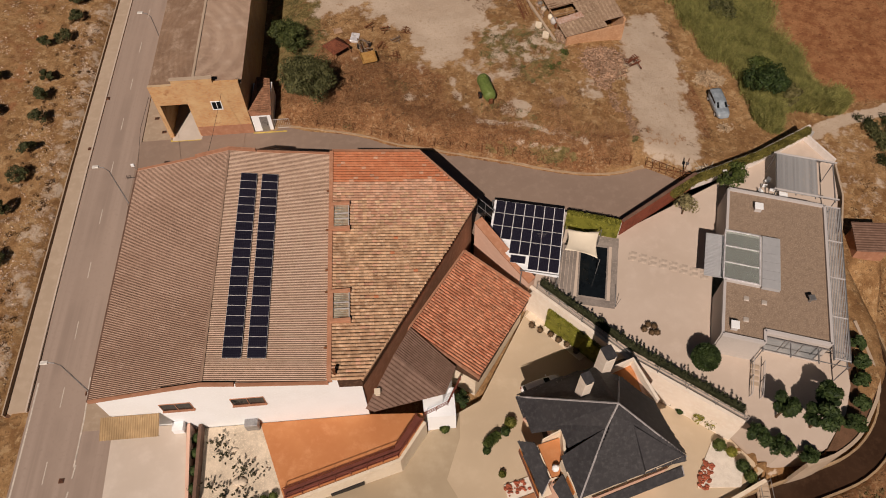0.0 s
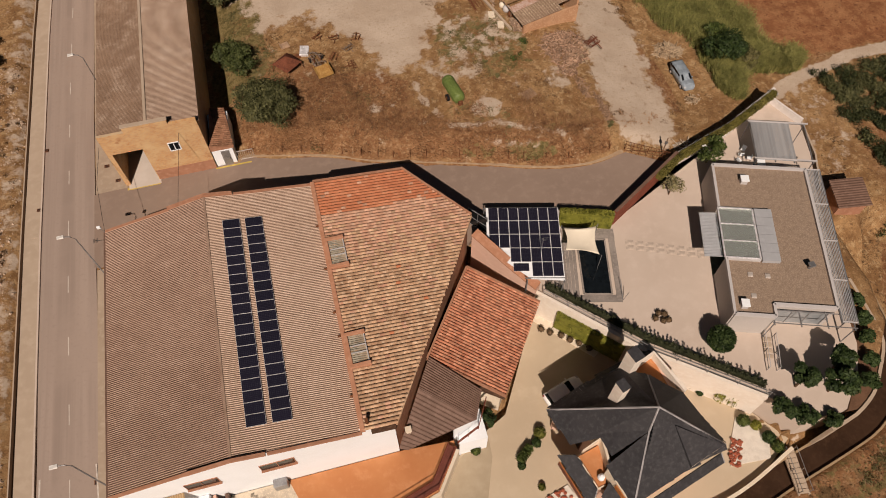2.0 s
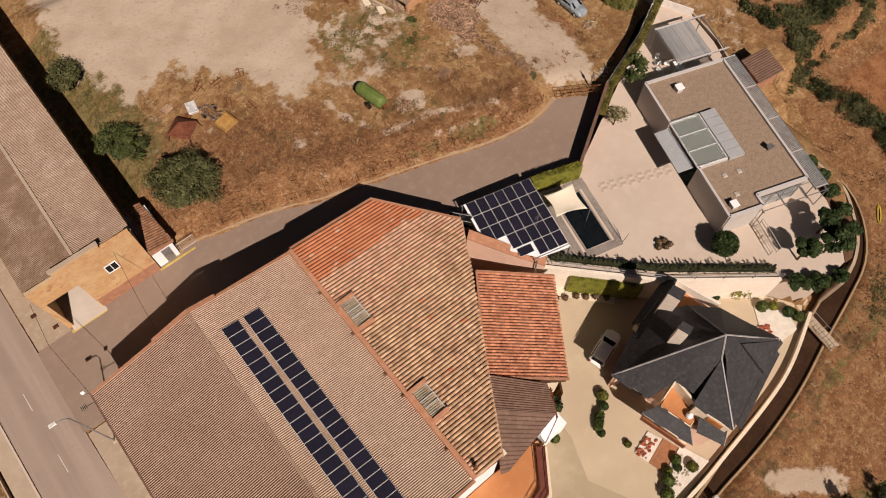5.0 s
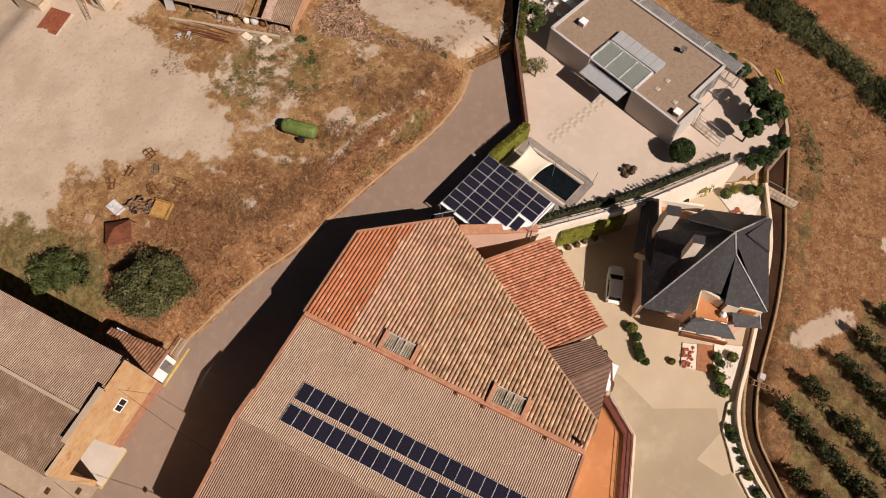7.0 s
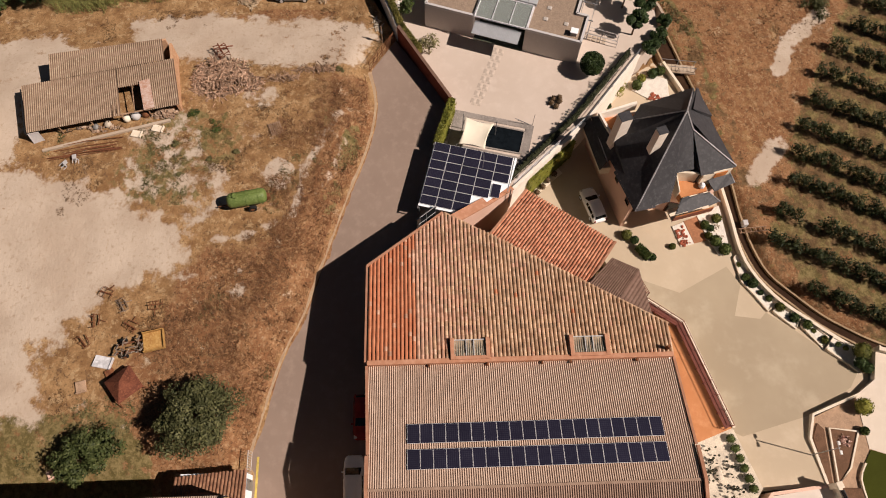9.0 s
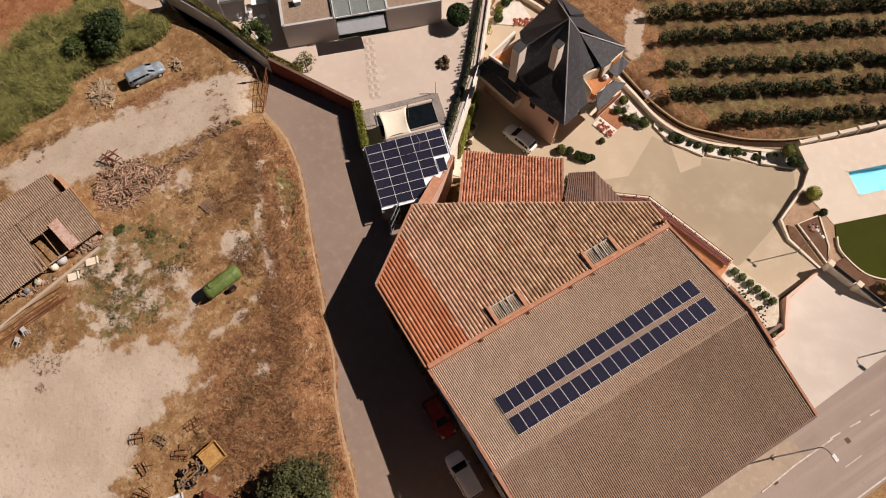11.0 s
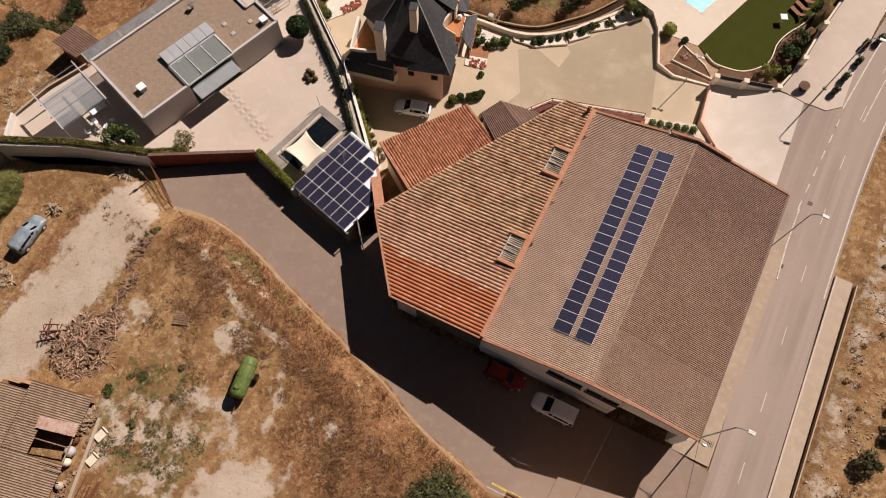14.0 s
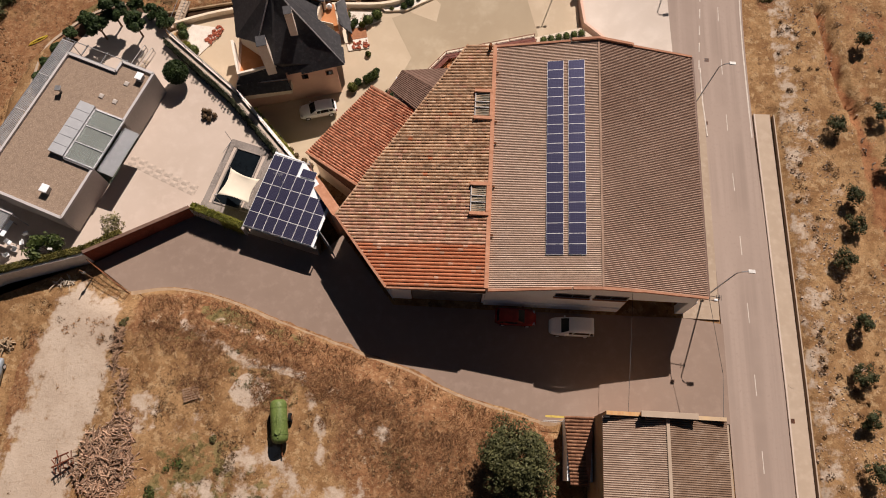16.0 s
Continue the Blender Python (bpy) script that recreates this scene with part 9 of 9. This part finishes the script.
# red rocks
def rocks(name, lab, poly_c, rx, ry, rz, n, z, mat, seed, s=.16):
    rnd = random.Random(seed)
    ob = tagged(thing(name, lab, "rocks"), kind="stuff")
    bm = bmesh.new()
    for _ in range(n):
        u, v = rnd.uniform(-rx, rx), rnd.uniform(-ry, ry)
        a = math.radians(rz)
        x, y = poly_c[0] + u * math.cos(a) - v * math.sin(a), poly_c[1] + u * math.sin(a) + v * math.cos(a)
        bmesh.ops.create_icosphere(bm, subdivisions=1, radius=s * rnd.uniform(.5, 1.2), matrix=Matrix.Translation((x, y, z)) @ Matrix.Diagonal((1.2, .9, .7, 1)))
    part("stone_bed", bm, mat, ob)


rocks("red_rocks", "loose red rocks in a bed", (21.0, -9.2), 1.15, .5, 15, 46, -4.42, RED_MULCH, 1)
rocks("red_rocks", "band of red and pink rocks", (38.6, -9.6), 1.3, .5, 60, 90, -4.42, RED_MULCH, 2)
rocks("white_rocks", "white pebbles among the bushes", (21.5, -12.7), 1.6, 1.0, 0, 60, -4.45, STONE, 3, .12)

# olive saplings beyond the road
rnd = random.Random(77)
oli = [(-31.5, 23.5), (-31.2, 28.6), (-31.1, 32.7), (-30.9, 37.3), (-32.4, 13.1), (-32.5, 10.0), (-30.8, 16.9), (-31.9, 1.8), (-36.8, .1), (-33.6, 51.7), (-31.3, 52.7), (-31.6, 41.4), (-31.7, 45.0), (-30.6, 56.8), (-31.4, 60.6), (-36.5, 24.5), (-37, 29), (-37.3, 34), (-36.8, 39), (-37, 19), (-37.5, 12), (-37, 6), (-38, 45), (-42, 22), (-42.6, 30), (-43, 38), (-36, -9), (-42, -4), (-42, 8)]
for k, (x, y) in enumerate(oli):
    tree("olive_sapling", "young olive tree on stony ground", x, y, zg(x, y) - .05, rnd.uniform(1.7, 2.5), rnd.uniform(.8, 1.25), LEAF_SAPLING, 1000, .13, 300 + k, .05, .2, group="young olive trees")

# vines on wires
for k in range(11):
    d = Vector((-.46, -.888)).normalized()
    base = Vector(VSTART[k]) + d * (2.5 if k < 2 else 1.2 if k < 7 else 0.3)
    L = 42
    row = thing("vine_row", "trellised row of dark green vines", "vine row", group="vine rows")
    verts, faces = [], []
    r2 = random.Random(400 + k)
    bmw = bmesh.new()
    for i in range(int(L / .95)):
        if r2.random() < .04:
            continue
        p = base + d * (i * .95 + r2.uniform(-.15, .15))
        z = -5.6
        tube(bmw, [(p.x, p.y, z), (p.x + r2.uniform(-.1, .1), p.y, z + .7)], [.05, .035], 5)
        for _ in range(6):
            leaf_cloud(verts, faces, r2, (p.x + r2.uniform(-.5, .5), p.y + r2.uniform(-.5, .5), z + r2.uniform(.5, 1.95)), r2.uniform(.4, .66), 46, .15)
    for i in range(int(L / 6) + 1):
        p = base + d * i * 6
        part("post", tubed([(p.x, p.y, -5.7), (p.x, p.y, -3.9)], .05, 5), WOOD, row)
    tagged(part("vine_stem", bmw, BARK, row), kind="stuff")
    link_mesh("foliage", verts, faces, LEAF_VINE, row)

# reeds and thickets beyond the field
def thicket(name, lab, pts, n, h, mat, seed, blade=.09, cat="reeds"):
    rnd = random.Random(seed)
    ob = tagged(thing(name, lab, cat), kind="stuff")
    verts, faces = [], []
    for _ in range(n):
        i = rnd.randrange(len(pts))
        cx, cy, rx, ry = pts[i]
        a, q = rnd.random() * 6.28, math.sqrt(rnd.random()) * rnd.uniform(.75, 1.2)
        x, y = cx + rx * q * math.cos(a), cy + ry * q * math.sin(a)
        z = -1.4 if y > 5 else -5.6
        hh = h * (.75 + .45 * noise.noise((x * .5, y * .5, 6))) * rnd.uniform(.6, 1.25)
        t = Vector((rnd.uniform(-1, 1), rnd.uniform(-1, 1), 0)) * hh * .28
        s = Vector((rnd.uniform(-1, 1), rnd.uniform(-1, 1), 0)).normalized() * blade
        k = len(verts)
        for f in (0, .55, 1):
            p = Vector((x, y, z + hh * f * (1 - .12 * f))) + t * f * f
            w = s * (1 - f * .85)
            verts += [tuple(p - w), tuple(p + w)]
        faces += [(k, k + 1, k + 3, k + 2), (k + 2, k + 3, k + 5, k + 4)]
        for f in (.4, .6, .8):
            p = Vector((x, y, z + hh * f)) + t * f * f
            g = rnd.random() * 6.28
            q = Vector((math.cos(g), math.sin(g), .25)) * rnd.uniform(.35, .7)
            w = Vector((-math.sin(g), math.cos(g), 0)) * blade * .55
            k = len(verts)
            verts += [tuple(p - w), tuple(p + w), tuple(p + q)]
            faces.append((k, k + 1, k + 2))
    link_mesh("blade_mass", verts, faces, mat, ob)


thicket("reed_bed", "tall green reed bed beyond the field", [(57.2, 31.4, 1.6, 2.6), (58.2, 35.5, 2.6, 3), (61, 36, 2.6, 3.2), (63.5, 34.6, 2.2, 2.2), (66, 33.0, 1.8, 1.3), (58.5, 41, 3.2, 4.4), (62, 41, 3, 3.8), (59.5, 47, 3.6, 4.5), (61, 53, 4, 5), (60, 60, 5, 5.5), (59, 68, 6, 6), (55, 45, 2.2, 3.5), (54.5, 51, 3, 4.5), (54, 58, 4, 5)], 42000, 3.2, REED, 5, .05)
tree("field_tree", "dark leafy tree standing in the reeds", 57.6, 35.0, -1.0, 4.6, 2.7, LEAF_DARK, 5200, .19, 81, .16, .2)
for k, (x, y, h, r, m) in enumerate(((60.6, 33.8, 2.8, 1.5, LEAF_WEED), (58.4, 38.8, 3.2, 1.6, LEAF_MID), (57.0, 50.5, 3.2, 1.8, LEAF_OLIVE))):
    tree("field_tree", "leafy bush growing among the reeds", x, y, -1.2, h, r, m, 2200, .17, 90 + k, .1, .15, group="bushes in the reeds")
tree("field_tree", "dark green bushy tree at the dirt edge", 52.5, 62.5, -.8, 4.5, 3.2, LEAF_DARK, 3000, .22, 82, .16, .15)
tree("field_tree", "dark green bushy tree at the dirt edge", 51.5, 68.5, -.8, 4.5, 3.4, LEAF_MID, 3000, .22, 83, .16, .15)
r3 = random.Random(9)
scrub = [([], []), ([], [])]
HEDGEROW = [(51.8, -33.0), (54.0, -30.1), (55.5, -27.0), (57.4, -24.2), (60.3, -20), (62.8, -16.8), (65.0, -14.8), (65.0, -12.2), (66.8, -8.6), (67.8, -4.6), (69.2, 1), (69.1, 5.6), (67.8, 9.5), (65.2, 8.6), (68.4, 10.4), (70.4, 9), (72.4, -0.5), (72.8, -5.8), (71.2, -9.4), (68.4, -12.4), (66.8, -17), (64.3, -22), (61.3, -26.5), (58.8, -30.0), (55.3, -33.8)]
for k in range(9600):
    x, y = r3.uniform(50.5, 96), r3.uniform(-34, 32)
    gap = noise.noise((x * .3, y * .3, 2))
    if y > 9.5:
        if x < 69.2 - .28 * max(0, 13 - y) + 1.1 * noise.noise((y * .4, 0, 1)) or y > 31.4 - (x - 69) * .05 or gap > .17:
            continue
    elif not inside(HEDGEROW, x + .8 * gap, y) or gap > .5 or r3.random() < .12:
        continue
    V, F = scrub[0 if noise.noise((x * .2, y * .2, 5)) + r3.uniform(-.2, .2) > 0 else 1]
    z, r = zg_fast(x, y), r3.uniform(.5, 1.1) * (1 if y > 9.5 else 1.25)
    for q in range(3):
        leaf_cloud(V, F, r3, (x + r3.uniform(-.5, .5), y + r3.uniform(-.5, .5), z + r * r3.uniform(.3, .8)), r * r3.uniform(.5, .85), 42, .13, .8)
for (V, F), mt, lb in zip(scrub, (LEAF_SCRUB, LEAF_OLIVE), ("dense dark olive scrub on dry ground", "grey-green scrub on dry ground")):
    g = tagged(thing("scrub", lb, "scrub"), kind="stuff")
    link_mesh("scrub_cover", V, F, mt, g)
for k, (x, y, h, r) in enumerate(((32.4, 40.3, .8, 1.25), (33.9, 42.8, .6, .8), (29.2, 37.8, .35, .45), (26.5, 43.5, .3, .4), (30.3, 44.2, .35, .5), (28.3, 40.6, .3, .4), (39.5, 27.5, .5, .6))):
    wb = thing("weed_bush", "low green weed bush in the field", "bush", pose(x, y, zg(x, y)), "weed bushes in the field")
    wv, wf_ = [], []
    for q in range(5):
        leaf_cloud(wv, wf_, r3, (r3.uniform(-.6, .6) * r, r3.uniform(-.6, .6) * r, .12), r * r3.uniform(.3, .6), 70, .09, .45)
    link_mesh("foliage", wv, wf_, LEAF_MID if k < 2 else LEAF_WEED, wb)


# dry grass and stones strewn over the open ground
def sd_lane(x, y):
    return min(math.hypot(x - a, y - b) for a, b in FIELD_EDGE)


def sd_vines(x, y):
    return y - float(np.interp(x, [p[0] for p in VSTART[::-1]], [p[1] for p in VSTART[::-1]]))


def strewn():
    rnd = random.Random(31)
    verts, faces, gv, gf = [], [], [], []
    fe = P_FIELD
    for _ in range(16000):
        x, y = rnd.uniform(-2, 46), rnd.uniform(24.6, 58)
        if not inside(fe, x, y):
            continue
        e = sd_lane(x, y)
        n = noise.noise((x * .22, y * .22, 3)) + .5 * noise.noise((x * .9, y * .9, 4))
        weedy = noise.noise((x * .13 + 9, y * .13, 7)) + .55 * max(0, 1 - math.hypot((x - 29) / 9, (y - 45) / 8)) + (.25 if x < 4 and y > 44 else 0)
        if math.hypot((x - 13) / 12, (y - 57) / 9) < 1 or math.hypot((x - 20.2) / 4, (y - 48) / 7) < 1 and n < .5:
            continue
        if n > .18 and e < 11 and e < 4 + 9 * rnd.random():
            leaf_cloud(verts, faces, rnd, (x, y, zg_fast(x, y) + .02), rnd.uniform(.15, .4), 12, .07, .3)
        elif weedy > .27 and n > -.05 and x < 40:
            leaf_cloud(gv, gf, rnd, (x, y, zg_fast(x, y) + .04), rnd.uniform(.14, .4), 16, .075, .4)
    g = tagged(thing("dry_grass", "reddish dry grass along the lane", "grass"), kind="stuff")
    link_mesh("tuft_cover", verts, faces, LEAF_DRY, g)
    sv, sf = [], []
    for _ in range(52000):
        x, y = rnd.uniform(-1, 38), rnd.uniform(24.5, 46)
        if not inside(fe, x, y):
            continue
        e = sd_lane(x, y)
        n = noise.noise((x * .3, y * .3, 23)) + .5 * noise.noise((x, y, 24))
        if e > 8 + 5 * n or n < -.12 + .5 * max(0, (e - 5) / 6):
            continue
        g, L, z = rnd.random() * 6.28, rnd.uniform(.3, .75), zg_fast(x, y)
        t, w = Vector((math.cos(g), math.sin(g), 0)) * L, Vector((-math.sin(g), math.cos(g), 0)) * rnd.uniform(.018, .04)
        k = len(sv)
        b = Vector((x, y, z))
        sv += [tuple(b - w), tuple(b + w), tuple(b + t * .75 + Vector((0, 0, L * .55)))]
        sf.append((k, k + 1, k + 2))
    g = tagged(thing("standing_grass", "rust-brown standing grass on the bank", "grass"), kind="stuff")
    link_mesh("blade_cover", sv, sf, LEAF_RUST, g)
    dv, df = [], []
    for _ in range(30000):
        x, y = rnd.uniform(-2, 50), rnd.uniform(25, 56)
        if not inside(fe, x, y):
            continue
        n = noise.noise((x * .16, y * .16, 13)) + .6 * noise.noise((x * .6, y * .6, 14))
        bare = max(1 - math.hypot((x - 12) / 12, (y - 58) / 8.5), 1 - math.hypot((x - 20.2) / 4.6, (y - 48) / 7.5), 1 - math.hypot((x - 27.2) / 3, (y - 34.8) / 2.8), 1 - math.hypot((x - 44.5) / 4, (y - 34) / 11))
        lush = max(0, 1 - math.hypot((x - 13) / 11, (y - 39) / 8))
        if n + .9 * lush - 1.6 * max(0, bare) > .28:
            leaf_cloud(dv, df, rnd, (x, y, zg_fast(x, y) + .02), rnd.uniform(.1, .34), 9, .06, .35)
    for _ in range(7000):
        x, y = rnd.uniform(44, 68), rnd.uniform(-34, 22)
        if (y < -10.5 or x > 61.5) and noise.noise((x * .25, y * .25, 15)) + .4 * noise.noise((x * .9, y * .9, 3)) > .02 and x < 67 and sd_vines(x, y) > 1:
            leaf_cloud(dv, df, rnd, (x, y, zg_fast(x, y) + .02), rnd.uniform(.12, .36), 8, .085, .4)
    for _ in range(110):
        q = rnd.random()
        x, y = 54.3 - 5 * q + rnd.gauss(0, .5), -12.6 - 2.8 * q + rnd.gauss(0, .5)
        leaf_cloud(gv, gf, rnd, (x, y, zg_fast(x, y) + .06), rnd.uniform(.15, .4), 16, .085, .5)
    g = tagged(thing("dry_weeds", "brown dried weeds over the open ground", "weeds"), kind="stuff")
    link_mesh("tuft_cover", dv, df, LEAF_DRYBUSH, g)
    g = tagged(thing("weeds", "low green weeds in the field", "weeds"), kind="stuff")
    link_mesh("tuft_cover", gv, gf, LEAF_WEED, g)
    ov, of = [], []
    for _ in range(22000):
        x, y = rnd.uniform(-46, -26.6), rnd.uniform(-18, 64)
        if noise.noise((x * .5, y * .12, 8)) + .5 * noise.noise((x * .9, y * .9, 2)) + (.25 if -31 < x < -27 else 0) < .05:
            continue
        z = zg_fast(x, y)
        r = rnd.uniform(.03, .09) if rnd.random() < .85 else rnd.uniform(.09, .19)
        k = len(ov)
        a = rnd.random()
        ov += [(x + r * math.cos(a + q * 1.57), y + r * math.sin(a + q * 1.57), z - .03) for q in range(4)] + [(x + rnd.uniform(-.4, .4) * r, y + rnd.uniform(-.4, .4) * r, z + r * .8)]
        of += [(k + q, k + (q + 1) % 4, k + 4) for q in range(4)]
    bv, bf, gv2, gf2 = [], [], [], []
    for _ in range(420):
        q = rnd.random() * 20
        leaf_cloud(gv2, gf2, rnd, (-26.6 - .17 * q + rnd.gauss(0, .85), -15 - q, zg_fast(-27, -15 - q) + .15), rnd.uniform(.25, .6), 44, .1, .6)
    g = tagged(thing("verge_shrubs", "olive and brown shrubs along the road edge", "shrubs"), kind="stuff")
    link_mesh("shrub_cover", gv2, gf2, LEAF_WEED, g)
    for _ in range(150):
        x = -27.2 - abs(rnd.gauss(0, 5))
        y = rnd.uniform(-14, 62)
        if x > -45:
            leaf_cloud(bv, bf, rnd, (x, y, zg_fast(x, y) + .1), rnd.uniform(.2, .55), 46, .1, .6)
    g = tagged(thing("dry_shrubs", "small dry brown shrubs on the stony ground", "shrubs"), kind="stuff")
    link_mesh("shrub_cover", bv, bf, LEAF_DRYBUSH, g)
    g = tagged(thing("stones", "loose pale stones on the olive ground", "stones"), kind="stuff")
    link_mesh("stone_scatter", ov, of, STONE_BROWN, g)


strewn()
